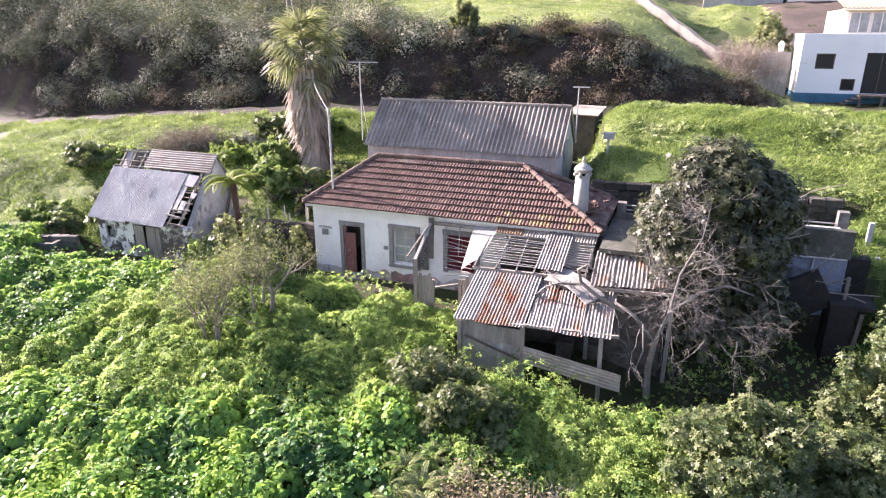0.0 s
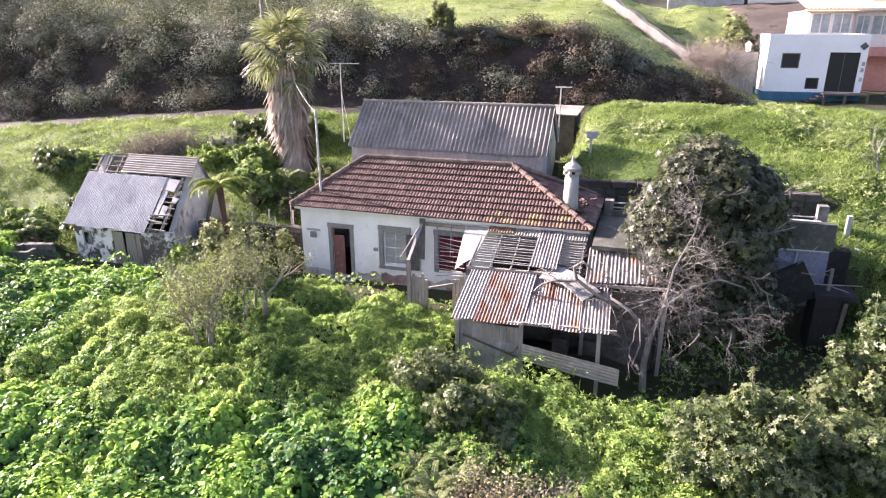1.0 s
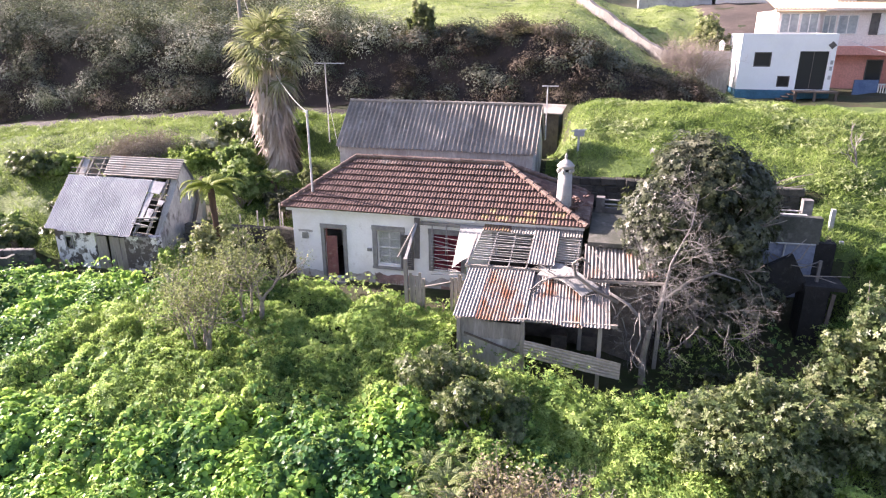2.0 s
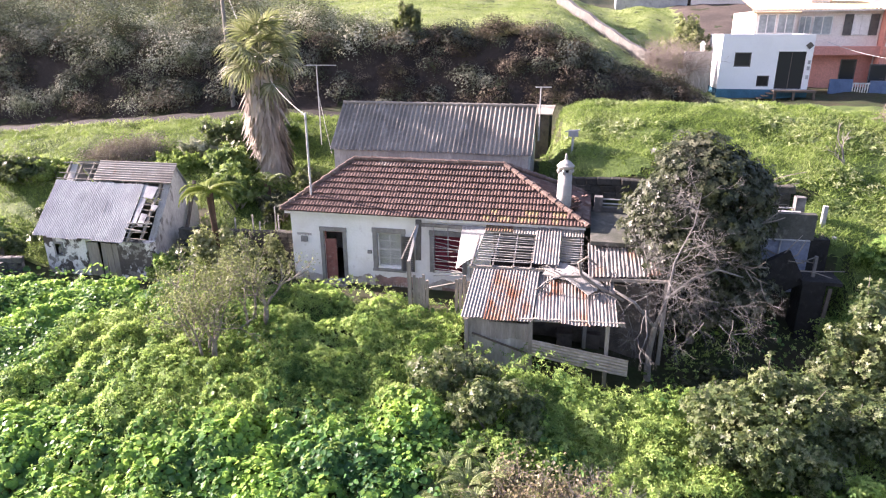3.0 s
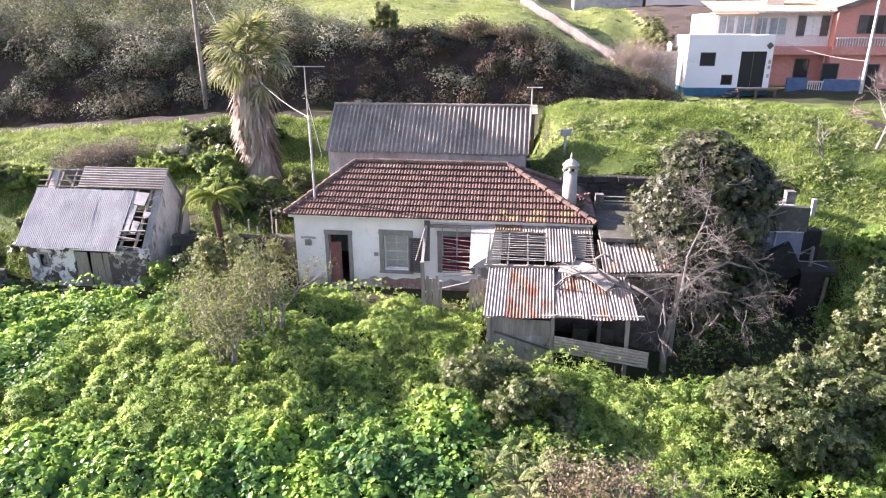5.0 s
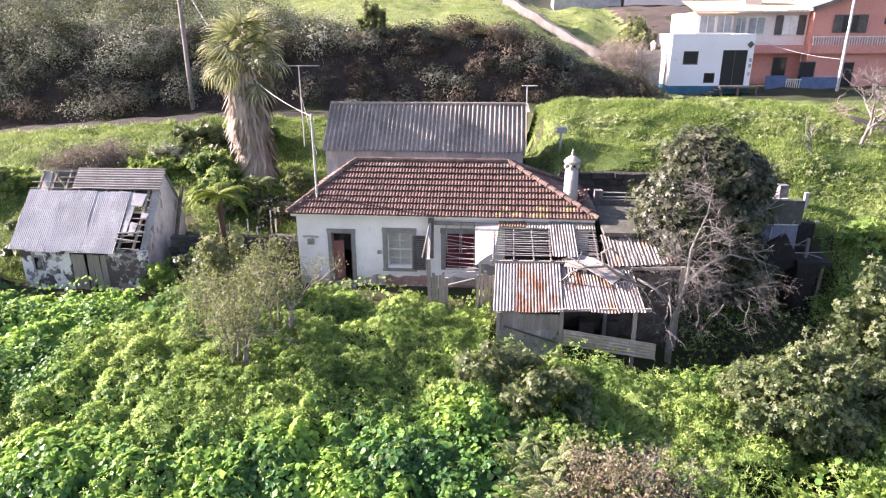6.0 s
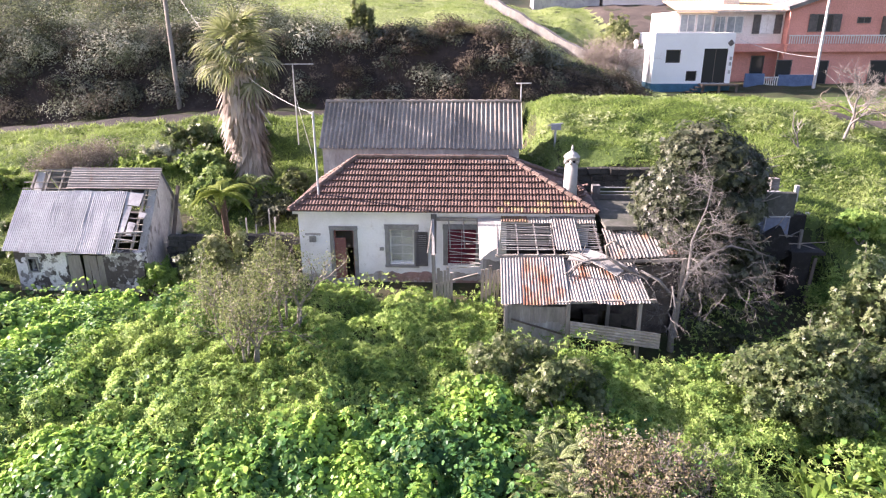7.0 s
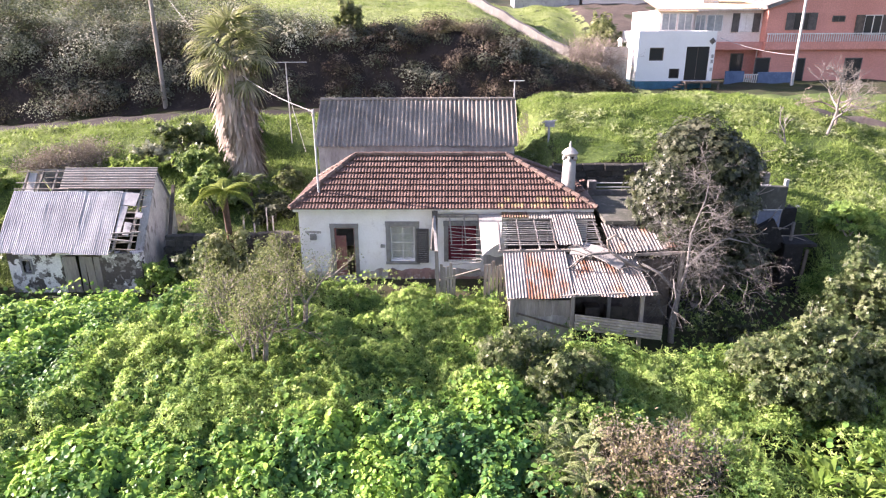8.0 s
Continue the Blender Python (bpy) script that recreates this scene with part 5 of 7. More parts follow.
part("wing_upper", Geo().box(22.9, 31.8, 35, 44, 8.35, 11.0), M_CREAM, villa, "cream painted upper floor")
part("wing_lower", Geo().box(25.8, 31.8, 35.3, 44, 3.8, 8.2), M_PINK, villa)
part("glazed_bay", Geo().box(22.7, 25.6, 34.3, 35.0, 8.35, 10.85), M_CREAM, villa)
part("balcony", Geo().box(25.6, 31.8, 34.2, 35.3, 7.7, 8.35), M_PINK, villa)
part("verge", Geo().slab([(31.4, 33.6, 11.28), (38.9, 33.6, 13.82), (38.9, 44.2, 13.82), (31.4, 44.2, 11.28)], 0.3), M_CONC, villa, "dark grey roof verge")
part("verge", Geo().slab([(38.9, 33.6, 13.82), (46.4, 33.6, 11.28), (46.4, 44.2, 11.28), (38.9, 44.2, 13.82)], 0.3), M_CONC, villa)
# yellow tiled roof of the wing, course by course
for i in range(9):
    y, z = 34.4 + 0.5 * i, 11.06 + 0.10 * i
    part("roof_course", Geo().corrugated((22.4, y + 0.58, z + 0.13), (1, 0, 0), (0, -0.58, -0.11), 9.2, 0.62, 0.26, 0.035, 1, 0, None, 6), M_YROOF, villa)
part("roof_edge", Geo().box(22.4, 31.6, 34.3, 34.45, 10.92, 11.04), M_CREAM, villa)
part("bay_roof", Geo().slab([(22.4, 33.9, 10.88), (25.8, 33.9, 10.88), (25.8, 34.9, 11.02), (22.4, 34.9, 11.02)], 0.1), M_YROOF, villa)
part("chimney", Geo().box(27.2, 28.6, 37, 38, 11, 12.6), M_CREAM, villa)
part("chimney_cap", Geo().box(27.1, 28.7, 36.9, 38.1, 12.6, 12.75), M_CONC, villa)
# glazed bay and windows
for x0, x1 in ((22.85, 24.15), (24.25, 25.5)):
    opening(villa, x0, x1, 9.3, 10.75, 34.27, M_WINFRAME, M_PALEGLASS, 1)
for x0, x1 in ((26.0, 26.9), (27.0, 28.4)):
    opening(villa, x0, x1, 9.2, 10.6, 34.97, M_WINFRAME, M_PALEGLASS, 1)
opening(villa, 29.8, 31.0, 9.15, 10.7, 34.97, M_WINFRAME, M_CURTAIN, 1, M_SHUTTER)
for x0, x1, z0, z1, sh in ((34.0, 35.3, 9.3, 10.7, M_SHUTTER), (37.25, 38.35, 9.95, 10.45, None), (40.0, 41.5, 8.85, 10.5, M_DARKWOOD)):
    opening(villa, x0, x1, z0, z1, 33.97, M_WINFRAME if x0 > 39 else M_SHUTTER, None, 1, sh)
for x0, x1, z0, z1, y in ((29.6, 30.75, 5.0, 7.35, 35.27), (31.25, 32.55, 4.6, 7.05, 33.97), (34.6, 35.6, 4.8, 7.0, 33.97), (39.0, 40.5, 4.3, 7.0, 33.97)):
    opening(villa, x0, x1, z0, z1, y, M_SHUTTER, M_DARKGLASS, 0)
part("string_course", Geo().box(31.78, 46.0, 33.6, 34.0, 7.7, 8.35), M_PINK, villa)
for i in range(60):
    x = 31.9 + 0.2 * i
    part("baluster", Geo().box(x, x + 0.07, 33.7, 33.77, 8.35, 8.95), M_WINFRAME, villa)
part("balcony_rail", Geo().box(31.85, 44.0, 33.66, 33.80, 8.95, 9.05), M_WINFRAME, villa)
part("pipe", Geo().tube([(31.7, 34.9, 4.0), (31.7, 34.9, 10.9)], 0.06, 6), M_CREAM, villa)

fence = thing("blue_garden_wall", "slate-blue garden wall with a white barred gate", "wall", (31, 32, 4.6))
part("wall", Geo().box(28.0, 29.55, 31.9, 32.1, 3.8, 6.05), M_BLUEGREY, fence)
part("wall", Geo().box(30.75, 33.6, 31.9, 32.1, 3.8, 5.95), M_BLUEGREY, fence)
for i in range(7):
    part("gate_bar", Geo().box(29.6 + 0.17 * i, 29.67 + 0.17 * i, 31.95, 32.0, 4.2, 5.75), M_WINFRAME, fence)
part("gate_rail", Geo().box(29.55, 30.75, 31.93, 32.02, 5.7, 5.8).box(29.55, 30.75, 31.93, 32.02, 4.9, 5.0), M_WINFRAME, fence, "white painted gate")
lane_pole = thing("lane_pole", "slim pale street pole in front of the salmon house", "pole", (32.7, 30.0, 4.4))
part("shaft", Geo().tube([(32.7, 30.0, 3.9), (32.7, 30.0, 14.5)], [0.13, 0.09], 8), M_METAL, lane_pole)
cable("lane_cable", (32.7, 30.0, 7.4), (28.0, 34.1, 8.7), 0.25, 0.02, "white cable from the street pole to the house")

# ploughed terraces and walls above the lane
def sheet_on_ground(name, corners, mat, label, lift=0.06, n=18):
    g = Geo()
    q = [Vector((*c, 0)) for c in corners]
    for i in range(n + 1):
        for j in range(n + 1):
            p = q[0].lerp(q[1], i / n).lerp(q[3].lerp(q[2], i / n), j / n)
            g.v.append((p.x, p.y, float(height(p.x, p.y)) + lift + 0.08 * math.sin(i * 2.4)))
    g.f = [(i * (n + 1) + j, (i + 1) * (n + 1) + j, (i + 1) * (n + 1) + j + 1, i * (n + 1) + j + 1) for i in range(n) for j in range(n)]
    return tagged(part(name, g, mat, smooth=True), label, "soil", kind="structure")


sheet_on_ground("ploughed_field", ((21.0, 36.0), (44, 36.0), (44, 66), (19.0, 66)), M_EARTH, "bare brown ploughed terraces above the houses")
sheet_on_ground("bare_terrace", ((24.6, 10.4), (44, 10.4), (44, 19), (25.2, 19)), M_EARTH, "bare reddish-brown terrace beside the meadow")
low = thing("concrete_wall", "low grey concrete wall running down the field", "wall", (9.6, 45, 10))
for i in range(12):
    a, b = Vector((6.4, 49.5, 0)).lerp(Vector((14.6, 31.5, 0)), i / 12), Vector((6.4, 49.5, 0)).lerp(Vector((14.6, 31.5, 0)), (i + 1) / 12)
    za, zb = float(height(a.x, a.y)), float(height(b.x, b.y))
    part("wall_panel", Geo().add([(a.x, a.y, za - 0.3), (b.x, b.y, zb - 0.3), (b.x, b.y, zb + 1.0), (a.x, a.y, za + 1.0), (a.x + 0.35, a.y + 0.15, za - 0.3), (b.x + 0.35, b.y + 0.15, zb - 0.3), (b.x + 0.35, b.y + 0.15, zb + 1.0), (a.x + 0.35, a.y + 0.15, za + 1.0)], [(0, 1, 2, 3), (7, 6, 5, 4), (3, 2, 6, 7), (0, 3, 7, 4), (1, 5, 6, 2)]), M_OLDWALL, low)
for i in range(5):
    x = 13 + 9 * i
    z = float(height(x + 4, 66))
    b = thing("far_building", "pale plastered building at the top of the terraces", "house", (x, 66, z), "far buildings")
    part("wall", Geo().box(x, x + 8.6, 66, 72, z - 1, z + 4.2), M_CREAM if i % 2 else M_CONCL, b)
    part("roof", Geo().box(x - 0.3, x + 8.9, 65.7, 72.3, z + 4.2, z + 4.5), M_CONC, b)
    for k in range(3):
        opening(b, x + 1 + 2.6 * k, x + 2.1 + 2.6 * k, z + 1.2, z + 2.6, 65.97, M_SHUTTER)

# ---------- plants ----------
def blob_points(rng, c, r, n, rough=0.35, shell=0.55, freq=1.3, jit=0.4):
    """Points and outward normals in the outer shell of a lumpy ellipsoid, its lower side sparse."""
    d = rng.normal(size=(n, 3))
    d[:, 2] = np.abs(d[:, 2]) * np.where(rng.random(n) < 0.8, 1, -0.6)
    d /= np.linalg.norm(d, axis=1, keepdims=True)
    ph = rng.random(6) * 6.28
    k = freq * 2.2
    lump = np.sin(k * d[:, 0] * 1.7 + ph[0]) * np.sin(k * d[:, 1] * 1.7 + ph[1]) + 0.7 * np.sin(k * 2.1 * d[:, 2] + ph[2] + 2 * d[:, 0]) + 0.5 * np.sin(k * 3.3 * d[:, 0] + ph[3]) * np.sin(k * 3.1 * d[:, 2] + ph[4])
    rad = (1 + rough * 0.5 * lump) * (1 - shell * rng.random(n) ** 2.0)
    p = np.asarray(c) + d * np.asarray(r) * rad[:, None]
    nm = d + rng.normal(size=(n, 3)) * jit + np.array([0, 0, 0.4])
    return p, nm


def ground_points(rng, n, x0, x1, y0, y1, keep=None):
    x, y = rng.uniform(x0, x1, n), rng.uniform(y0, y1, n)
    if keep is not None:
        k = keep(x, y)
        x, y = x[k], y[k]
    return x, y, height(x, y)


def on_buildings(x, y):
    return ((x > -1.3) & (x < 10.3) & (y > -0.1) & (y < 4.5)) | ((x > -1.5) & (x < 7.9) & (y > 5.2) & (y < 9.5)) | ((x > 6.7) & (x < 8.2) & (y > 13) & (y < 16.4)) | ((x > -13.0) & (x < -7.4) & (y > -0.7) & (y < 4.1)) | ((x > 6.8) & (x < 13) & (y > -4.6) & (y < 0))


nrg = np.random.default_rng(11)


def wave(x, y, a, b, c):
    return 0.5 + 0.5 * np.sin(a * x + b * y + c + 1.4 * np.sin(0.6 * b * x - 0.8 * a * y + c))


def vine_zone(x, y):
    """Where broad vine leaves win over grass and small weeds."""
    v = sst(-4.5, -8.0, x - 0.35 * (y + 6)) + sst(-7.2, -9.5, y) * sst(8.2, 6.5, x) * sst(0.5, 3.0, x) + sst(-9.0, -11.0, y) * sst(8.5, 7, x)
    return np.clip(v + 0.55 * (wave(x, y, 0.9, 0.7, 0.3) - 0.5), 0, 1)


def cells(x, y, s, seed):
    """Rounded bumps on a jittered grid of pitch s: 0 in the gaps, up to 1 on the tops."""
    gx0, gy0 = np.floor(x / s), np.floor(y / s)
    best = np.zeros_like(x)
    for i in (-1, 0, 1):
        for j in (-1, 0, 1):
            a, b = gx0 + i, gy0 + j
            h1 = np.abs(np.sin(a * 127.1 + b * 311.7 + seed * 17.3) * 43758.5453) % 1
            h2 = np.abs(np.sin(a * 269.5 + b * 183.3 + seed * 9.1) * 28001.8384) % 1
            h3 = np.abs(np.sin(a * 419.2 + b * 371.9 + seed * 5.7) * 15731.743) % 1
            d2 = ((x - (a + h1) * s) ** 2 + (y - (b + h2) * s) ** 2) / (s * s * (0.35 + 0.5 * h3))
            best = np.maximum(best, (0.45 + 0.55 * h3) * np.clip(1 - d2, 0, 1) ** 0.7)
    return best


def mound(x, y):
    """Height of the plant cover above the soil in the front yard."""
    return 0.08 + 0.85 * cells(x, y, 1.7, 1) * (0.35 + 0.65 * cells(x, y, 4.4, 2)) + 0.36 * cells(x, y, 0.75, 3) + 0.24 * cells(x, y, 0.36, 5)


def mound_normals(x, y, k=0.4):
    e = 0.06
    n = np.stack([-(mound(x + e, y) - mound(x - e, y)) / (2 * e), -(mound(x, y + e) - mound(x, y - e)) / (2 * e), np.ones_like(x)], 1)
    n[:, :2] = np.clip(n[:, :2], -1.6, 1.6)
    return n + nrg.normal(0, k, n.shape)


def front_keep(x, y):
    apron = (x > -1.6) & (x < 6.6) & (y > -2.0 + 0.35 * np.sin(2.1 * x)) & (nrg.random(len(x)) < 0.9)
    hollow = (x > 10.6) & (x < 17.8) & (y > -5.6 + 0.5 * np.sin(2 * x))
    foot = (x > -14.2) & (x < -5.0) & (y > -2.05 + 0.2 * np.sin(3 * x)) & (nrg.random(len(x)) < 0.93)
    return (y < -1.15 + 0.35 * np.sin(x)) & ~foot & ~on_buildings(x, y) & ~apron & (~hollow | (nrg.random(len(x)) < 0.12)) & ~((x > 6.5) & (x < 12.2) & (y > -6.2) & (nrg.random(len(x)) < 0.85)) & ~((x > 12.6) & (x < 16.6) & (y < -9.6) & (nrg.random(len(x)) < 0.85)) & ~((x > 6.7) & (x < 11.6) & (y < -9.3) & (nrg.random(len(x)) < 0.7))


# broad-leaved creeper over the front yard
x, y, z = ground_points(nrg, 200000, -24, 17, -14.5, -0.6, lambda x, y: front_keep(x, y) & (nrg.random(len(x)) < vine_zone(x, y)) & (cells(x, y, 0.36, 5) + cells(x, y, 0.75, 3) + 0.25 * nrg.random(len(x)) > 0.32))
hz = mound(x, y) * (1 - 0.35 * nrg.random(len(x)) ** 2.2) + 0.03
tagged(foliage("creeper_leaves", np.stack([x, y, z + hz], 1), mound_normals(x, y, 0.36), nrg.uniform(0.07, 0.18, len(x)), ROUND, L_VINE, rng=nrg), "bright green broad-leaved creeper smothering the yard", "creeper", kind="stuff")
# taller clumps that stand out of the yard's cover
cp, cn, vp, vn = [], [], [], []
for i in range(150):
    bx, by = nrg.uniform(-15, 13), nrg.uniform(-13.8, -2.6)
    q = np.array([bx]), np.array([by])
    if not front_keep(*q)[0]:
        continue
    r = nrg.uniform(0.3, 0.75)
    p, m = blob_points(nrg, (bx, by, float(height(bx, by)) + 0.25 + 0.2 * r), (r * 1.2, r, r * nrg.uniform(0.7, 1.2)), int(1000 * r * r), 0.5)
    if vine_zone(*q)[0] > 0.5:
        vp.append(p); vn.append(m)
    else:
        cp.append(p); cn.append(m)
for c, r in (((10.1, -6.6), 0.7), ((11.2, -6.3), 0.75), ((12.1, -6.2), 0.7), ((10.8, -7.6), 0.7), ((11.9, -7.4), 0.8), ((12.5, -8.5), 0.8), ((11.5, -8.6), 0.7), ((9.7, -7.2), 0.5)):
    p, m = blob_points(nrg, (*c, float(height(*c)) + 0.3), (r * 1.1, r, r * 0.9), int(1500 * r * r), 0.5)
    cp.append(p); cn.append(m)
cp, cn, vp, vn = (np.concatenate(a) for a in (cp, cn, vp, vn))
tagged(foliage("weed_clumps", cp, cn, nrg.uniform(0.06, 0.13, len(cp)), SPRIG, L_WEED, rng=nrg), "leafy weed clumps standing above the yard's cover", "weeds", kind="stuff")
tagged(foliage("creeper_clumps", vp, vn, nrg.uniform(0.05, 0.13, len(vp)), ROUND, L_VINE, rng=nrg), "heaped bright green creeper over buried shrubs", "creeper", kind="stuff")
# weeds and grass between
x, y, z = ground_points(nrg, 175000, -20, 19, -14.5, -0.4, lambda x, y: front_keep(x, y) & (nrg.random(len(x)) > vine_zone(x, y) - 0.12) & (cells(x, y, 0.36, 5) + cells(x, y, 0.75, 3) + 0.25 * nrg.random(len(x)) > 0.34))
hz = mound(x, y) * (1 - 0.5 * nrg.random(len(x)) ** 2) + 0.05 * nrg.random(len(x))
tagged(foliage("weed_leaves", np.stack([x, y, z + hz], 1), mound_normals(x, y, 0.5), nrg.uniform(0.06, 0.14, len(x)), SPRIG, L_WEED, rng=nrg), "knee-high green weeds covering the front yard", "weeds", kind="stuff")


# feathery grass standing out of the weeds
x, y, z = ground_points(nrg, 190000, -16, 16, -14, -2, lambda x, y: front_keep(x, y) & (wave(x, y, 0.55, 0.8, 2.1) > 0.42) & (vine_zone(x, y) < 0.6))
m = len(x)
hz = mound(x, y) * 0.92
tagged(foliage("feathery_grass", np.stack([x, y, z + hz], 1), np.stack([nrg.normal(0, .6, m), nrg.normal(-.2, .6, m), np.ones(m)], 1), nrg.uniform(0.10, 0.26, m), BLADE, L_GRASS, rng=nrg, along=np.stack([nrg.normal(0, .6, m), nrg.normal(0, .6, m), np.ones(m)], 1)), "soft yellow-green grass rising out of the weeds", "grass", kind="stuff")


THIN = (np.array([(-.065, 0, 0), (.065, 0, 0), (0, 1, .14)], float), [(0, 1, 2)])


def tufts(name, n, box, keep, lo, hi, mat, label, bump=0.35, pitch=1.6):
    """Rough grass: many short blades leaning out of low hummocks."""
    x, y, z = ground_points(nrg, n, *box, keep)
    m = len(x)
    z = z + bump * cells(x, y, pitch, 7) * cells(x, y, pitch * 3, 8)
    nm = np.stack([nrg.normal(0, 0.55, m), nrg.normal(-0.25, 0.55, m), np.ones(m)], 1)
    up = np.stack([nrg.normal(0, .6, m), nrg.normal(0, .6, m), np.ones(m)], 1)
    return tagged(foliage(name, np.stack([x, y, z], 1), nm, nrg.uniform(lo, hi, m), THIN, mat, rng=nrg, along=up), label, "grass", kind="stuff")


def right_meadow(x, y):
    return ~on_buildings(x, y) & (((x > 8.0) & (y > 4.9) & (y < 17.5)) | ((x > 18.2) & (y > -6))) & ~((x > 24.4) & (y > 10.4) & (y < 19))


turf("bank_face", (-48, 17.5, 18.2, 24.0), lambda x, y: (y > 18.4) & (y < 23.7), M_BANKSOIL, "dark brown earth of the steep bank")
turf("yard_turf", (-34, 34, -44, -13.5), lambda x, y: y < -13.6, M_TURF, "rough green ground below the overgrown yard", 0.6, 0.3)
turf("meadow_turf", (7.5, 42, -6, 24), lambda x, y: right_meadow(x, y) & ((y < 17) | (x > 14)), M_TURF, "bright short turf on the terrace meadow")
turf("slope_turf", (-36, -1.5, 0, 13), lambda x, y: ~on_buildings(x, y) & (y > 2.2 - 3 * (x < -13)), M_TURF, "grassy slope behind the shed")
turf("field_turf", (-40, 20, 23.2, 66), lambda x, y: y > 23.8 + 0.05 * np.abs(x), M_FIELDTURF, "sunlit turf of the field above the bank", 0.8)
tufts("meadow_grass", 330000, (8, 40, -6, 22), lambda x, y: right_meadow(x, y) & ((y < 17) | (x > 14)), 0.12, 0.30, L_GRASS, "lush bright green meadow grass on the terrace", 0.30, 0.9)
x, y, z = ground_points(nrg, 26000, 8.5, 36, 1, 16.5, lambda x, y: right_meadow(x, y) & (wave(x, y, 0.5, 0.9, 1.1) * cells(x, y, 1.1, 12) + 0.012 * (x - 12) > 0.33))
tagged(foliage("meadow_weeds", np.stack([x, y, z + 0.22 * nrg.random(len(x))], 1), np.stack([nrg.normal(0, .4, len(x)), nrg.normal(-.2, .4, len(x)), np.ones(len(x))], 1), nrg.uniform(0.08, 0.2, len(x)), SPRIG, L_PALEWEED, rng=nrg), "pale green leafy weeds scattered through the meadow", "weeds", kind="stuff")
tufts("yard_grass", 120000, (-34, -1.2, 0, 13), lambda x, y: ~on_buildings(x, y) & (y > 2.0 - 3 * (x < -13)), 0.12, 0.34, L_GRASS, "bright grass on the slope behind the shed", 0.6, 1.1)
tufts("field_grass", 120000, (-34, 19, 23.0, 64), lambda x, y: (y > 23.4 + 0.05 * np.abs(x)), 0.16, 0.38, L_FIELD, "sunlit rough grass on the field above the bank", 0.5, 2.4)

tufts("road_verge", 26000, (-46, 1.0, 11.9, 13.9), lambda x, y: y < 13.5 + 0.35 * np.sin(1.7 * x), 0.2, 0.45, L_GRASS, "tall uneven grass along the edge of the dirt road", 0.25, 0.9)
tufts("dry_fringe", 42000, (-7, 17.5, 21.9, 24.6), lambda x, y: y < 24.3 - 0.04 * np.abs(x), 0.18, 0.5, L_DRYGRASS, "dry tan grass along the top of the bank", 0.7, 1.2)

# scrub on the bank and woodland on the hillside to its left
pts, nms, szs = [], [], []
p2, n2, s2 = [], [], []
p3, n3, s3 = [], [], []


def scrub(bx, by, r, dry, dens=700, k=0.68, tint=False):
    bz = float(height(bx, by))
    n = int(dens * r * r)
    p, q = blob_points(nrg, (bx, by, bz + 0.25 * r), (r * 1.15, r, r * 0.9), n, jit=0.2)
    if tint or not dry and nrg.random() < (0.38 if bx < -5 else 0.1):
        p3.append(p); n3.append(q); s3.append(nrg.uniform(0.10, 0.22, n) * k)
    elif dry:
        p2.append(p); n2.append(q); s2.append(nrg.uniform(0.10, 0.26, n) * k)
    else:
        pts.append(p); nms.append(q); szs.append(nrg.uniform(0.13, 0.30, n) * k)


for i in range(300):
    bx, by = nrg.uniform(-45, 17), 18.9 + 5.3 * nrg.random() ** 0.75
    r = nrg.uniform(0.6, 1.3) * (1.35 if bx < -7 else 0.9) * (0.75 if bx > 11 else 1)
    scrub(bx, by, r, nrg.random() < (0.2 if bx < -6 else 0.6))
for i in range(330):
    bx = nrg.uniform(-80, -9)
    by = nrg.uniform(21, 58)
    if by > 25 + (-9 - bx) * 1.3 + 2:
        continue
    scrub(bx, by, nrg.uniform(1.2, 2.8), nrg.random() < 0.12, 220, 0.9)
for i in range(150):
    scrub(nrg.uniform(-170, -45), nrg.uniform(14, 120), nrg.uniform(3, 6), nrg.random() < 0.12, 26, 1.3)
for i in range(60):
    scrub(nrg.uniform(-6, 16), nrg.uniform(23.0, 25.4), nrg.uniform(0.35, 0.7), nrg.random() < 0.75, 420)
for i in range(230):
    scrub(nrg.uniform(-6, 17.5), nrg.uniform(18.7, 23.6), nrg.uniform(0.3, 0.7), nrg.random() < 0.85, 800, 0.5)
for i in range(38):
    bx = nrg.uniform(-25, -4)
    scrub(bx, nrg.uniform(21.0, 26.0), nrg.uniform(1.0, 1.9), False, 420, 0.85, True)
for i in range(40):
    bx = nrg.uniform(-60, -16)
    scrub(bx, nrg.uniform(24, 46), nrg.uniform(1.2, 2.4), False, 190, 1.0, True)
tagged(foliage("bank_scrub", np.concatenate(pts), np.concatenate(nms), np.concatenate(szs), CHIP, L_BANK, rng=nrg), "dense dull green scrub covering the steep bank", "scrub", kind="stuff")
tagged(foliage("pale_scrub", np.concatenate(p3), np.concatenate(n3), np.concatenate(s3), CHIP, L_PALEBANK, rng=nrg), "grey-green shrubs standing out on the bank", "scrub", kind="stuff")
tagged(foliage("dry_brush", np.concatenate(p2), np.concatenate(n2), np.concatenate(s2), CHIP, L_DRYBANK, rng=nrg), "dry brown brush tangled on the bank", "brush", kind="stuff")


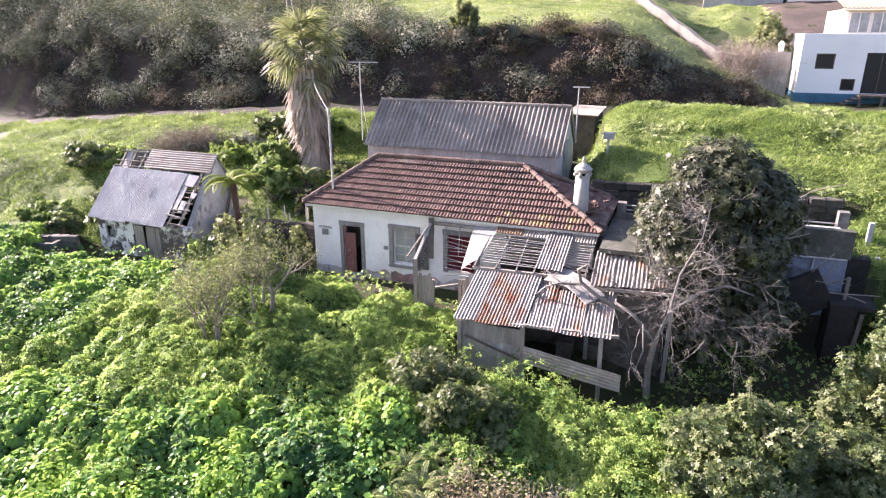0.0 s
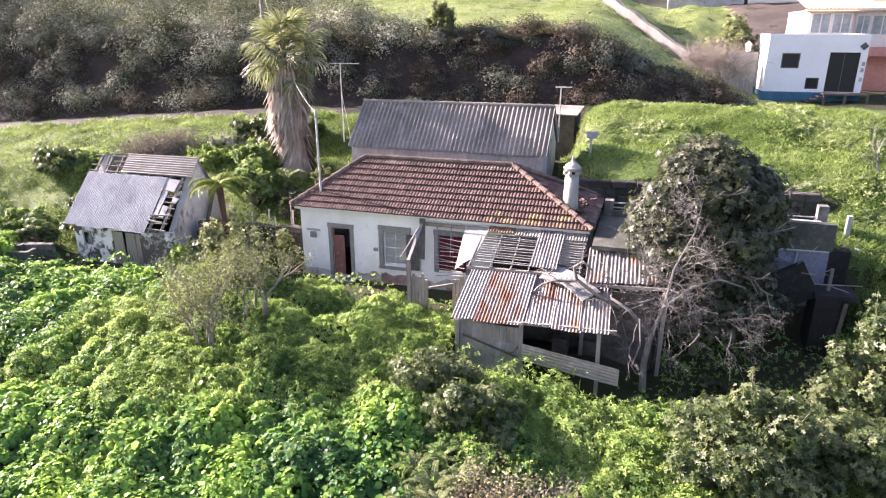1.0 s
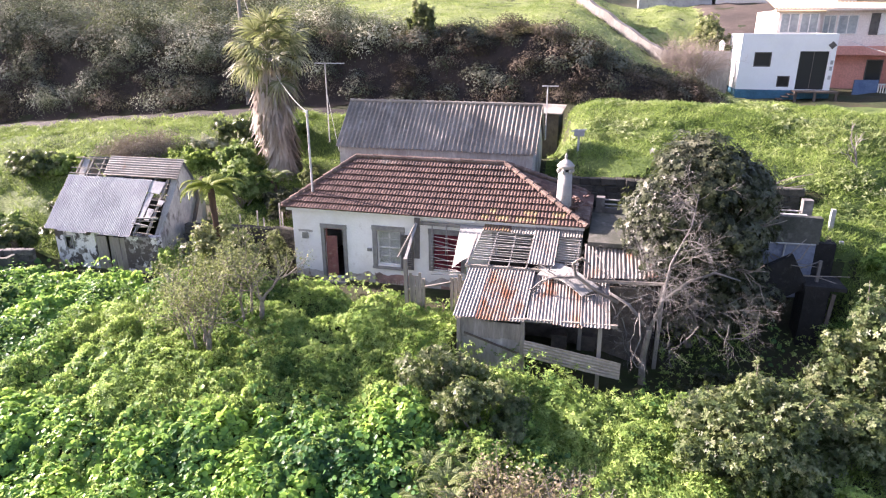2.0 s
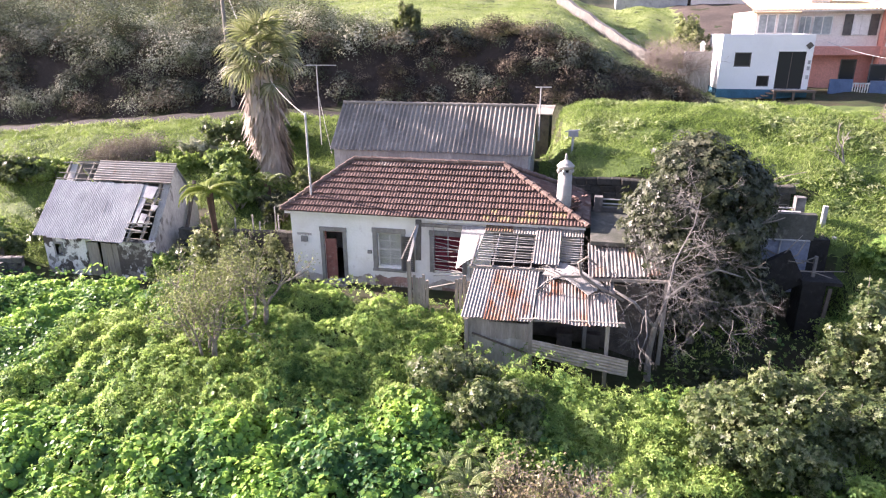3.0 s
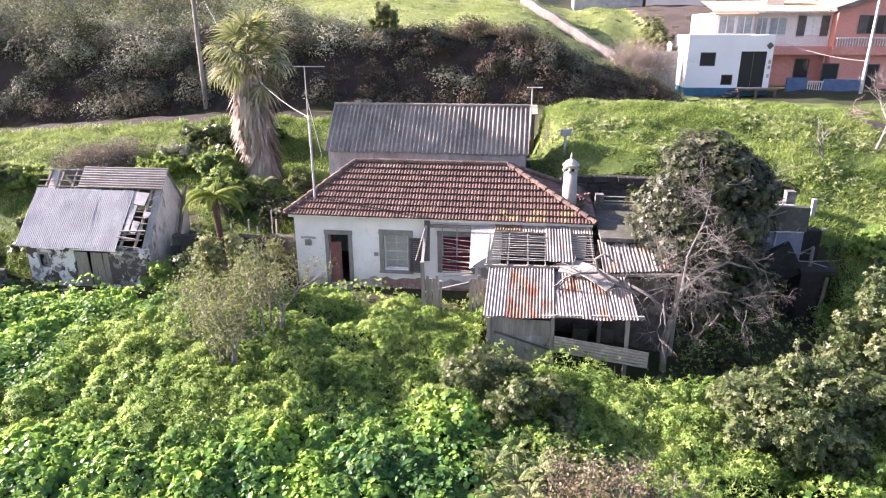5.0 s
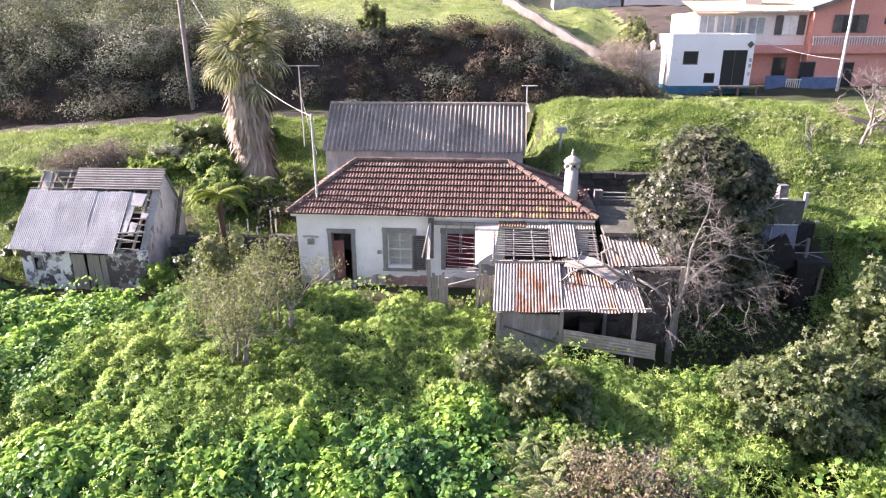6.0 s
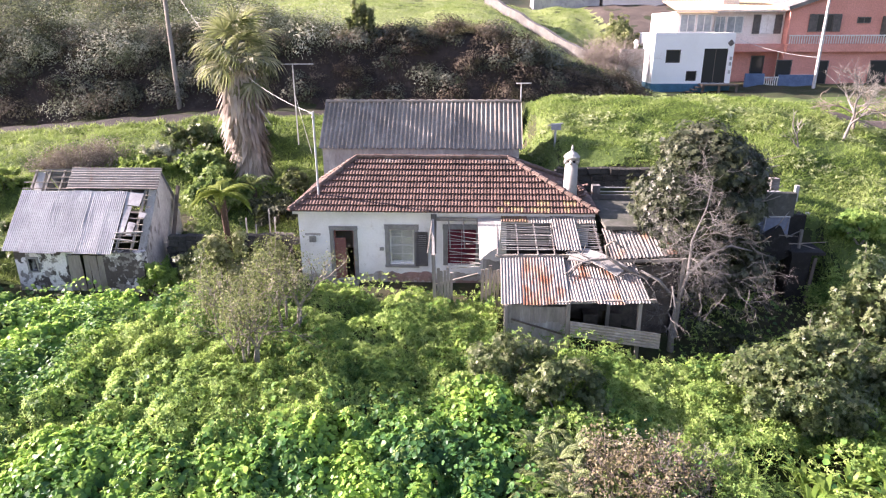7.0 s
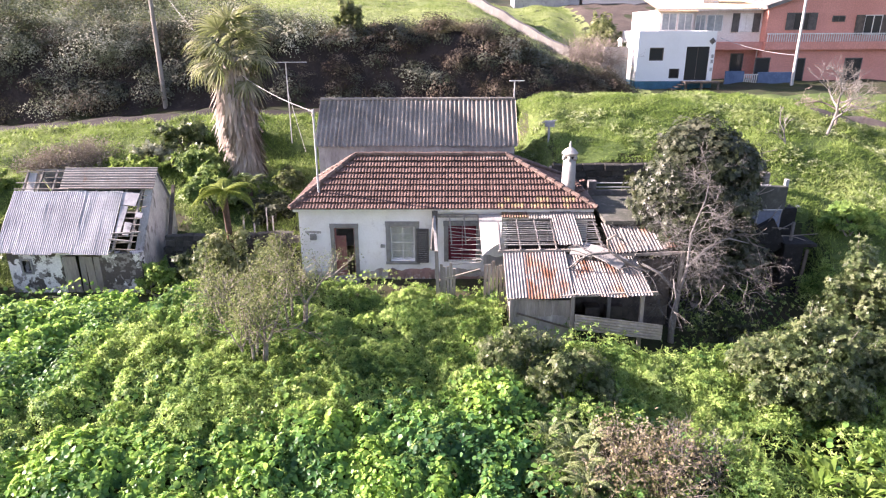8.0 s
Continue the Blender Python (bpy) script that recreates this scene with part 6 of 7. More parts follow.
def bush(name, c, r, n, size, mat, label, stems=5, seed=1, lumps=6, shape=WHORL, category="bush"):
    """A bush: bent stems, many small leafy sprays with gaps between them, and a few shoots that stick out."""
    rr = np.random.default_rng(seed)
    gz = float(height(c[0], c[1]))
    ob = thing(name, label, category, (c[0], c[1], gz))
    g = Geo()
    base = np.array([c[0], c[1], gz])
    R = np.array(r, float)
    ps, ns = [], []
    k = lumps * 4
    n, size = int(n * 0.36), size * 1.4
    for i in range(k):
        d = rr.normal(size=3)
        d /= np.linalg.norm(d)
        d[2] = abs(d[2]) * 1.15 - 0.12
        o = d * R * rr.uniform(0.45, 1.0) + np.array([0, 0, R[2] * 0.42])
        o[2] = max(o[2], 0.12)
        rad = R * rr.uniform(0.13, 0.32)
        p, q = blob_points(rr, base + o, np.maximum(rad, 0.16), int(n * 1.5 / k), 0.6, 0.75, jit=0.5)
        ps.append(p); ns.append(q)
        if i < stems * 2:
            e, b0 = Vector(base + o), Vector(base) + Vector((rr.uniform(-.25, .25), rr.uniform(-.25, .25), -0.1))
            g.tube([b0, b0.lerp(e, 0.5) + Vector((rr.uniform(-.2, .2), rr.uniform(-.2, .2), 0.1)), e], [0.05, 0.035, 0.012], 5)
        if i % 3 == 0:
            tip = base + o + d * R * 0.32 + np.array([0, 0, 0.12 * R[2]])
            f = rr.random((14, 1))
            ps.append((base + o) * (1 - f) + tip * f + rr.normal(0, 0.04, (14, 3)))
            ns.append(rr.normal(0, 1, (14, 3)) + np.array([0, 0, 0.6]))
            g.tube([Vector(base + o), Vector(tip)], [0.014, 0.005], 4)
    tagged(part("branchwork", g, M_BARK, ob), kind="stuff")
    P = np.concatenate(ps)
    P[:, 2] = np.maximum(P[:, 2], height(P[:, 0], P[:, 1]) + 0.02)
    foliage("crown", P, np.concatenate(ns), rr.uniform(size * 0.5, size * 1.05, len(P)), shape, mat, ob, rng=rr)
    return ob



# ---------- trees ----------
def grow(g, p, d, length, r, depth, rr, tips, spread=0.7, kids=3, droop=0.0, sides=5, bend=0.25, shrink=0.68):
    """A limb with side limbs; ends are kept in tips."""
    p, d = Vector(p), Vector(d).normalized()
    pts, rads = [p], [r]
    for k in range(3):
        d = (d + Vector((rr.uniform(-bend, bend), rr.uniform(-bend, bend), rr.uniform(-bend, bend) - droop))).normalized()
        p = p + d * length / 3
        pts.append(p)
        rads.append(r * (1 - 0.14 * (k + 1)))
    g.tube(pts, rads, sides if depth > 2 else (4 if depth > 1 else 3), cap=False)
    if depth <= 0:
        tips.append((p, d))
        return
    for k in range(kids):
        at = pts[3] if k == 0 else pts[rr.choice((1, 2, 2, 3))]
        nd = (d + Vector((rr.gauss(0, spread), rr.gauss(0, spread), rr.gauss(0, spread * 0.8)))).normalized()
        grow(g, at, nd, length * shrink * rr.uniform(0.75, 1.2), r * 0.6, depth - 1, rr, tips, spread, kids, droop, sides, bend, shrink)


def leaf_tips(name, tips, per, rad, size, mat, parent, seed, shape=LEAF):
    rr = np.random.default_rng(seed)
    c = np.array([tuple(t[0]) for t in tips])
    idx = np.repeat(np.arange(len(c)), per)
    off = rr.normal(size=(len(idx), 3)) * rad
    nm = rr.normal(size=(len(idx), 3)) * 0.7 + np.array([0, 0, 0.8]) + off * 0.5 / rad
    return foliage(name, c[idx] + off, nm, rr.uniform(size * 0.6, size * 1.35, len(idx)), shape, mat, parent, rng=rr)


def orchard_tree(x, y, label, seed, stems, bare, reach, per):
    """Several thin pale stems, bare below, that fork into an airy crown."""
    z = float(height(x, y))
    t = thing("orchard_tree", label, "tree", (x, y, z), "orchard trees")
    rr = random.Random(seed)
    tips = []
    for k in range(stems):
        g = Geo()
        a = k * 6.28 / stems + rr.uniform(-.3, .3)
        b = Vector((x + 0.16 * math.cos(a), y + 0.12 * math.sin(a), z - 0.1))
        e = b + Vector((0.22 * math.cos(a), 0.22 * math.sin(a), bare * rr.uniform(0.85, 1.1)))
        r = 0.095 if k == 0 else 0.05
        g.tube([b, b.lerp(e, 0.5) + Vector((rr.uniform(-.06, .06), rr.uniform(-.06, .06), 0)), e], [r * 1.2, r, r * 0.8], 8)
        for m in range(3):
            am = a + m * 2.1 + rr.uniform(-.4, .4)
            grow(g, e, (0.6 * math.cos(am), 0.6 * math.sin(am), 1.0), reach * rr.uniform(0.8, 1.1), r * 0.6, 3, rr, tips, 0.5, 3, -0.03, 5, 0.2, 0.72)
        part("trunk", g, M_BARK, t)
    leaf_tips("crown", [q for q in tips if q[0].z > z + bare * 0.8], per, 0.16, 0.066, L_FRUIT, t, seed)
    return t


orchard_tree(-1.2, -6.65, "slender fruit tree with thin yellowish foliage in the weeds", 61, 4, 1.3, 0.92, 15)
orchard_tree(-0.35, -4.85, "smaller fruit tree with two pale stems and yellow leaves", 62, 3, 1.7, 0.88, 15)
orchard_tree(-2.6, -4.6, "thin young fruit tree with sparse pale leaves", 63, 2, 1.3, 0.75, 9)

# evergreen tree in front of the terrace
ev = thing("evergreen_tree", "dense round evergreen tree with glossy dark leaves", "tree", (14.0, -2.0, -0.8))
g, tips = Geo(), []
rr = random.Random(64)
grow(g, (14.0, -2.0, -0.9), (0, 0.25, 1), 2.6, 0.17, 4, rr, tips, 0.5, 3, 0, 8, 0.1, 0.75)
part("trunk", g, M_BARK, ev)
er = np.random.default_rng(64)
P, N = [], []
EC, ER = np.array([13.95, -0.75, 3.75]), np.array([2.05, 1.75, 2.45])
for i in range(150):
    d = er.normal(size=3)
    d /= np.linalg.norm(d)
    c = EC + d * ER * er.uniform(0.78, 1.02)
    k = er.uniform(0.34, 0.7)
    p, q = blob_points(er, c, (k, k, k * 0.85), int(300 * k * k) + 30, 0.5, 0.5, jit=0.5)
    P.append(p); N.append(q + d * 0.7)
p, q = blob_points(er, EC, ER * 0.85, 1500, 0.2, 0.6)
P.append(p); N.append(q)
for i in range(34):
    c = np.array([er.uniform(12.0, 16.1), er.uniform(-2.5, -1.2), er.uniform(0.7, 2.4)])
    p, q = blob_points(er, c, np.array([0.55, 0.45, 0.5]) * er.uniform(0.7, 1.2), 80, 0.5, 0.5)
    P.append(p); N.append(q)
P, N = np.concatenate(P), np.concatenate(N)
foliage("crown", P, N, er.uniform(0.10, 0.18, len(P)), WHORL, L_DARK, ev, rng=er)

# leafless fig tree sprawling over the lean-to
fig = thing("bare_fig_tree", "leafless fig tree with tangled grey twigs over the lean-to", "tree", (12.5, -3.6, -0.9))
rr = random.Random(66)
tips = []
FIG = [Vector(p) for p in ((12.55, -3.9, 1.0), (12.85, -3.6, 1.9), (13.02, -3.1, 2.9), (13.5, -2.75, 4.0), (13.62, -2.65, 5.0))]
part("main_limb", Geo().tube(FIG, [0.06, 0.048, 0.034, 0.022, 0.01], 8), M_TWIG, fig, smooth=True)
part("main_limb", Geo().tube([FIG[1], (13.6, -3.3, 2.5), (14.3, -3.1, 2.75), (15.0, -3.2, 2.6)], [0.055, 0.045, 0.035, 0.018], 7), M_TWIG, fig, smooth=True)
part("main_limb", Geo().tube([FIG[0], (11.9, -3.7, 1.7), (11.3, -3.6, 2.0)], [0.06, 0.05, 0.035], 7), M_TWIG, fig, smooth=True)
for i in range(26):
    g = Geo()
    f = rr.uniform(0.22, 1.0) * 3.999
    b = FIG[int(f)].lerp(FIG[int(f) + 1], f % 1)
    grow(g, b, (rr.gauss(0.05, 0.8), rr.gauss(-0.35, 0.35), rr.uniform(-0.35, 0.9)), rr.uniform(0.5, 0.8), 0.0125, 4, rr, tips, 0.62, 3, 0.03, 5, 0.34, 0.74)
    part("limb", g, M_TWIG, fig)
for i in range(34):
    g = Geo()
    f = rr.random()
    b = (10.1 + 4.8 * f, -3.1 + rr.uniform(-.8, .8), 1.5 + 1.1 * math.sin(math.pi * f) * rr.uniform(0.4, 1.3))
    grow(g, b, (rr.gauss(0, .9), rr.gauss(-.1, .6), rr.uniform(-0.6, 0.8)), rr.uniform(0.6, 0.85), 0.0125, 4, rr, tips, 0.66, 3, 0.05, 5, 0.38, 0.76)
    part("limb", g, M_TWIG, fig)
g = Geo()
for i in range(9):
    b = Vector((11.3 + 0.42 * i, -4.2 + rr.uniform(-.4, .5), 1.5 + rr.uniform(-.2, .4)))
    grow(g, b, (rr.uniform(-.5, .5), -0.3, -0.7), 0.75, 0.013, 3, rr, tips, 0.6, 3, 0.10, 4, 0.4, 0.76)
tagged(part("drooping_branchwork", g, M_TWIG, fig), kind="stuff")
part("hanging_branch", Geo().tube([(12.2, -4.2, 1.7), (12.28, -4.5, 1.0), (12.1, -4.6, 0.35), (12.25, -4.6, 0.12), (12.5, -4.6, 0.1)], [0.03, 0.025, 0.02, 0.014, 0.006], 5), M_TWIG, fig)
part("trunk", Geo().tube([(12.5, -3.9, -1.0), (12.45, -3.9, 0.1), (12.55, -3.9, 1.05)], [0.12, 0.095, 0.08], 9), M_BARK, fig)
bent = part("bent_limb", Geo().tube([(11.6, -3.4, 1.6), (10.7, -3.35, 2.05), (10.25, -3.3, 2.35), (10.15, -3.3, 2.75), (10.4, -3.3, 2.95), (10.7, -3.3, 2.7)], [0.05, 0.055, 0.055, 0.05, 0.04, 0.025], 8), M_BARK, fig, "thick curled grey limb", smooth=True)
grow(gg := Geo(), (10.25, -3.3, 2.3), (-0.9, -0.15, -0.05), 0.9, 0.06, 3, rr, tips, 0.6, 3, 0.02, 5, 0.3, 0.7)
part("limb", gg, M_TWIG, fig)

# ---------- fan palm ----------
PX, PY, PZ, PH = -5.1, 6.9, 2.3, 8.35
palm = thing("fan_palm", "tall fan palm with a shaggy skirt of dead fronds", "palm", (PX, PY, PZ))
part("trunk", Geo().tube([(PX - 0.1, PY, PZ - 0.3), (PX - 0.2, PY, 4.5), (PX - 0.45, PY, PH)], [0.55, 0.42, 0.4], 12), M_BARK, palm)


def fan_frond(rr, petiole, span, droop):
    g = Geo()
    g.tube([(0, 0, 0), (0, petiole * 0.5, 0.05), (0, petiole, 0)], [0.03, 0.022, 0.018], 4)
    n = 20
    for i in range(n):
        a = (-1 + 2 * i / (n - 1)) * radians(118) + rr.uniform(-.04, .04)
        ln = span * (0.72 + 0.28 * math.cos(a * 0.6)) * rr.uniform(0.9, 1.1)
        dx, dy = math.sin(a), math.cos(a)
        nx, ny = dy, -dx
        w = 0.040
        tw = rr.uniform(-0.7, 0.7)
        vs = []
        for f, ww, dz in ((0.0, 0.25, 0.0), (0.45, 1.0, -0.05 * droop), (0.75, 0.75, -0.22 * droop), (1.0, 0.12, -0.62 * droop)):
            c = Vector((dx * ln * f, petiole + dy * ln * f, dz * ln))
            vs += [c - Vector((nx, ny, tw)) * w * ww, c + Vector((nx, ny, tw)) * w * ww]
        g.add(vs, [(0, 1, 3, 2), (2, 3, 5, 4), (4, 5, 7, 6)])
    return g


rr = random.Random(71)
fans = [mesh_of("frond", fan_frond(rr, 1.1 + 0.22 * k, 1.0, 0.5 + 0.4 * k), L_PALM) for k in range(3)]
dead = mesh_of("dead_frond", fan_frond(rr, 0.5, 0.85, 1.2), M_SKIRT)
for i in range(50):
    el = radians(78 - 134 * (i / 49) ** 0.9 + rr.uniform(-14, 14))
    az = i * 2.39996 + rr.uniform(-.25, .25)
    ob = new("frond", fans[i % 3])
    ob.parent = palm
    k = rr.uniform(0.75, 1.15)
    ob.matrix_basis = Matrix.Translation((-0.45, 0, PH - PZ + 0.35 - 0.35 * (i / 57))) @ Matrix.Rotation(az, 4, "Z") @ Matrix.Rotation(el, 4, "X") @ Matrix.Rotation(rr.uniform(-.8, .8), 4, "Y") @ Matrix.Scale(k, 4)
for i in range(30):
    ob = new("dead_frond", dead)
    ob.parent = palm
    f = i / 29
    ob.matrix_basis = Matrix.Translation((-0.42, 0, PH - PZ - 0.3 - 1.0 * f)) @ Matrix.Rotation(i * 2.4, 4, "Z") @ Matrix.Rotation(radians(-62 - 18 * f + rr.uniform(-6, 6)), 4, "X") @ Matrix.Scale(rr.uniform(0.8, 1.05), 4)
pr = np.random.default_rng(72)
n = 2600
f = pr.random(n) ** 0.85
zz = PH - 0.4 - f * (PH - PZ - 1.1)
az = pr.uniform(0, 6.28, n)
rad = 0.62 - 0.18 * f + (0.40 - 0.32 * f) * pr.random(n) + 0.12 * np.sin(3 * az + 5 * f) + 0.1 * np.sin(9 * f + az)
cx = PX - 0.45 + 0.35 * f
STRIP = (np.array([(-.06, 0, 0), (.06, 0, 0), (.075, .5, .06), (-.05, .55, .03), (.01, 1, .1)], float), [(0, 1, 2, 3), (3, 2, 4)])
foliage("skirt", np.stack([cx + rad * np.cos(az), PY + rad * np.sin(az), zz], 1), np.stack([np.cos(az), np.sin(az), pr.normal(0.1, .25, n)], 1), pr.uniform(0.5, 1.25, n), STRIP, M_SKIRT, palm, "grey-brown skirt of hanging dead fronds", rng=pr, along=np.stack([0.05 * np.cos(az), 0.05 * np.sin(az), -np.ones(n)], 1))


# ---------- ferns and strap-leaved plants ----------
def pinnate(rr, ln, arch, pairs, wide, leaf=0.0135):
    """An arching feathery frond along +y."""
    g = Geo()
    pts = []
    for k in range(9):
        f = k / 8
        pts.append(Vector((0, ln * math.sin(f * arch) / max(arch, .01) , ln * (0.35 * f - 0.75 * f * f * arch * 0.6))))
    g.tube(pts, [0.02 * (1 - 0.8 * k / 8) + 0.003 for k in range(9)], 4)
    for i in range(pairs):
        f = 0.12 + 0.86 * i / (pairs - 1)
        k = min(7, int(f * 8))
        c = pts[k].lerp(pts[k + 1], f * 8 - k)
        w = wide * math.sin(math.pi * (0.12 + 0.86 * f) ** 0.8) * rr.uniform(0.85, 1.1)
        for s in (-1, 1):
            e = c + Vector((s * w, 0.25 * w, -0.25 * w))
            t = Vector((0, leaf, 0)) * ln
            m = c.lerp(e, 0.5) + Vector((0, 0, 0.02))
            g.add([c - t * 0.6, c + t * 0.6, m + t, m - t, e], [(0, 1, 2, 3), (3, 2, 4)])
    return g


def fern_plant(name, at, trunk, fronds, ln, arch, wide, mat, label, seed, z=None, category="fern", leaf=0.0135, pairs=17, slim=1.0, tilt=(5, 55)):
    rr = random.Random(seed)
    x, y = at
    z0 = float(height(x, y)) if z is None else z
    t = thing(name, label, category, (x, y, z0))
    if trunk:
        part("trunk", Geo().tube([(x, y, z0 - 0.1), (x + 0.08, y, z0 + trunk * 0.5), (x, y, z0 + trunk)], [0.13 * slim, 0.11 * slim, 0.17 * slim], 9), M_FERNTRUNK, t)
    ms = [mesh_of("frond", pinnate(rr, ln * k, arch, pairs, wide, leaf), mat) for k in (0.8, 1.0, 1.15)]
    for i in range(fronds):
        ob = new("frond", ms[i % 3])
        ob.parent = t
        ob.matrix_basis = Matrix.Translation((0, 0, trunk + 0.02)) @ Matrix.Rotation(i * 2.39996 + rr.uniform(-.3, .3), 4, "Z") @ Matrix.Rotation(radians(rr.uniform(*tilt)), 4, "X")
    return t


fern_plant("tree_fern", (-3.2, -2.3), 4.5, 20, 1.45, 1.25, 0.24, L_TREEFERN, "tree fern with yellow-green arching fronds on a brown trunk", 81, category="tree fern", leaf=0.017, pairs=30, slim=0.8, tilt=(-22, 22))
fern_plant("tree_fern", (-4.6, 4.6), 1.0, 12, 1.2, 1.3, 0.22, L_BUSH, "low tree fern beside the palm", 82, category="tree fern", leaf=0.02)
for i, (x, y, s) in enumerate(((7.3, -9.9, 1.0), (7.8, -9.4, 0.9), (7.9, -10.3, 1.1), (7.3, -10.6, 1.0), (8.4, -10.0, 0.9), (7.6, -11.0, 1.1), (8.2, -10.9, 1.0), (7.2, -11.4, 1.0), (8.0, -11.6, 1.1))):
    fern_plant("fern", (x, y), 0.5, 26, 0.9 * s, 1.7, 0.10, L_FERN, "pale yellow-green fern drooping among the weeds", 83 + i, leaf=0.010, pairs=34)


def strap_plant(x, y, n, ln, seed, label, mat, width=0.055):
    rr = random.Random(seed)
    z = float(height(x, y))
    t = thing("strap_leaf_plant", label, "plant", (x, y, z), "strap-leaved clumps")
    for i in range(n):
        a, el, l = rr.uniform(0, 6.28), rr.uniform(0.5, 1.35), ln * rr.uniform(0.7, 1.15)
        d = Vector((math.cos(a), math.sin(a), 0))
        s = Vector((-d.y, d.x, 0)) * width
        g = Geo()
        for k in range(6):
            f = k / 5
            c = Vector((x, y, z + 0.45)) + d * (l * f * math.cos(el)) + Vector((0, 0, l * (f * math.sin(el) - 0.55 * f * f)))
            w = math.sin(math.pi * (0.25 + 0.74 * f)) 
            g.v += [c - s * w, c + s * w]
        g.f = [(2 * k, 2 * k + 1, 2 * k + 3, 2 * k + 2) for k in range(5)]
        part("leaf", g, mat, t)
    return t


for i, (x, y) in enumerate(((14.2, -10.8), (13.6, -11.3), (14.9, -10.5), (14.5, -11.5), (15.4, -11.1), (13.9, -10.3), (15.8, -10.2))):
    strap_plant(x, y, 26, 1.2, 91 + i, "clump of long bright green strap leaves", L_LILY)

# ---------- bushes of the yard ----------
bush("bush", (14.85, -7.7), (1.8, 1.5, 2.15), 30000, 0.085, L_BUSH, "large grey-green bush in the overgrown yard", seed=21, lumps=16)
bush("bush", (8.3, -8.0), (1.25, 1.1, 1.4), 9500, 0.085, L_BUSH, "straggly pale bush beside the lean-to", seed=22, lumps=9)
bush("bush", (6.9, -7.0), (1.3, 1.0, 1.35), 8000, 0.08, L_BUSH, "low olive-green bush at the lean-to corner", seed=25, lumps=7)
bush("bush", (18.2, -4.6), (1.5, 1.4, 2.5), 18000, 0.09, L_BUSH, "tall pale green bush at the yard's edge", seed=23, lumps=12)
bush("bush", (17.2, -6.9), (1.3, 1.3, 1.5), 14000, 0.09, L_BUSH, "rounded pale green bush by the yard's edge", seed=26, lumps=9)
bush("bush", (16.9, -9.4), (1.3, 1.2, 1.0), 7500, 0.10, L_WEED, "leafy green bush at the foot of the slope", seed=27, lumps=8)
bush("bush", (10.4, -7.0), (1.3, 0.9, 0.55), 3500, 0.09, L_WEED, "tall yellow-green weeds below the lean-to", seed=28, lumps=8, category="weeds")
bush("bush", (12.2, -6.9), (1.0, 0.9, 0.5), 3000, 0.09, L_WEED, "tall yellow-green weeds in the hollow", seed=29, lumps=8, category="weeds")
bush("bush", (11.4, -8.9), (1.2, 0.9, 0.6), 3500, 0.09, L_WEED, "dense low weeds between the bushes", seed=30, lumps=8, category="weeds")


def brush_heap(x, y, r, n, mat, label, seed, lift=0.3, leaves=0, leafmat=None):
    rr = random.Random(seed)
    z = float(height(x, y))
    t = thing("brush_heap", label, "brush", (x, y, z))
    g, tips = Geo(), []
    for i in range(n):
        a, q = rr.uniform(0, 6.28), r * math.sqrt(rr.random()) * 0.7
        grow(g, (x + q * math.cos(a), y + q * math.sin(a), z), (rr.gauss(0, .7), rr.gauss(0, .7), 1 + lift), r * 0.55, 0.022, 3, rr, tips, 0.7, 3, 0.03, 4, 0.3, 0.72)
    tagged(part("branchwork", g, mat, t), kind="stuff")
    if leaves:
        leaf_tips("leaves", tips, leaves, 0.09, 0.09, leafmat or L_BUSH, t, seed)
    return t


brush_heap(9.8, -10.9, 1.25, 44, M_BROWNTWIG, "heap of dry grey-brown twigs in the weeds", 101, leaves=3, leafmat=L_DRYGRASS)
brush_heap(10.9, -10.5, 1.1, 26, M_TWIG, "tangle of bare pale branches in the weeds", 102)
brush_heap(9.0, -11.6, 1.0, 24, M_BROWNTWIG, "dry brown brush with a few pale leaves", 103, leaves=3, leafmat=L_DRYGRASS)
brush_heap(7.7, -6.6, 0.9, 22, M_BROWNTWIG, "dry brush leaning on the lean-to corner", 104, leaves=4)
brush_heap(16.4, -8.6, 0.9, 14, M_TWIG, "bare pale twigs beside the bushes", 105)
brush_heap(-14.6, 8.9, 1.4, 64, M_BROWNTWIG, "large dead grey-brown bush on the slope", 106, leaves=2, leafmat=M_SKIRT)
brush_heap(-16.2, 8.4, 1.2, 52, M_BROWNTWIG, "dead brown bush on the slope above the shed", 107, leaves=2, leafmat=M_SKIRT)

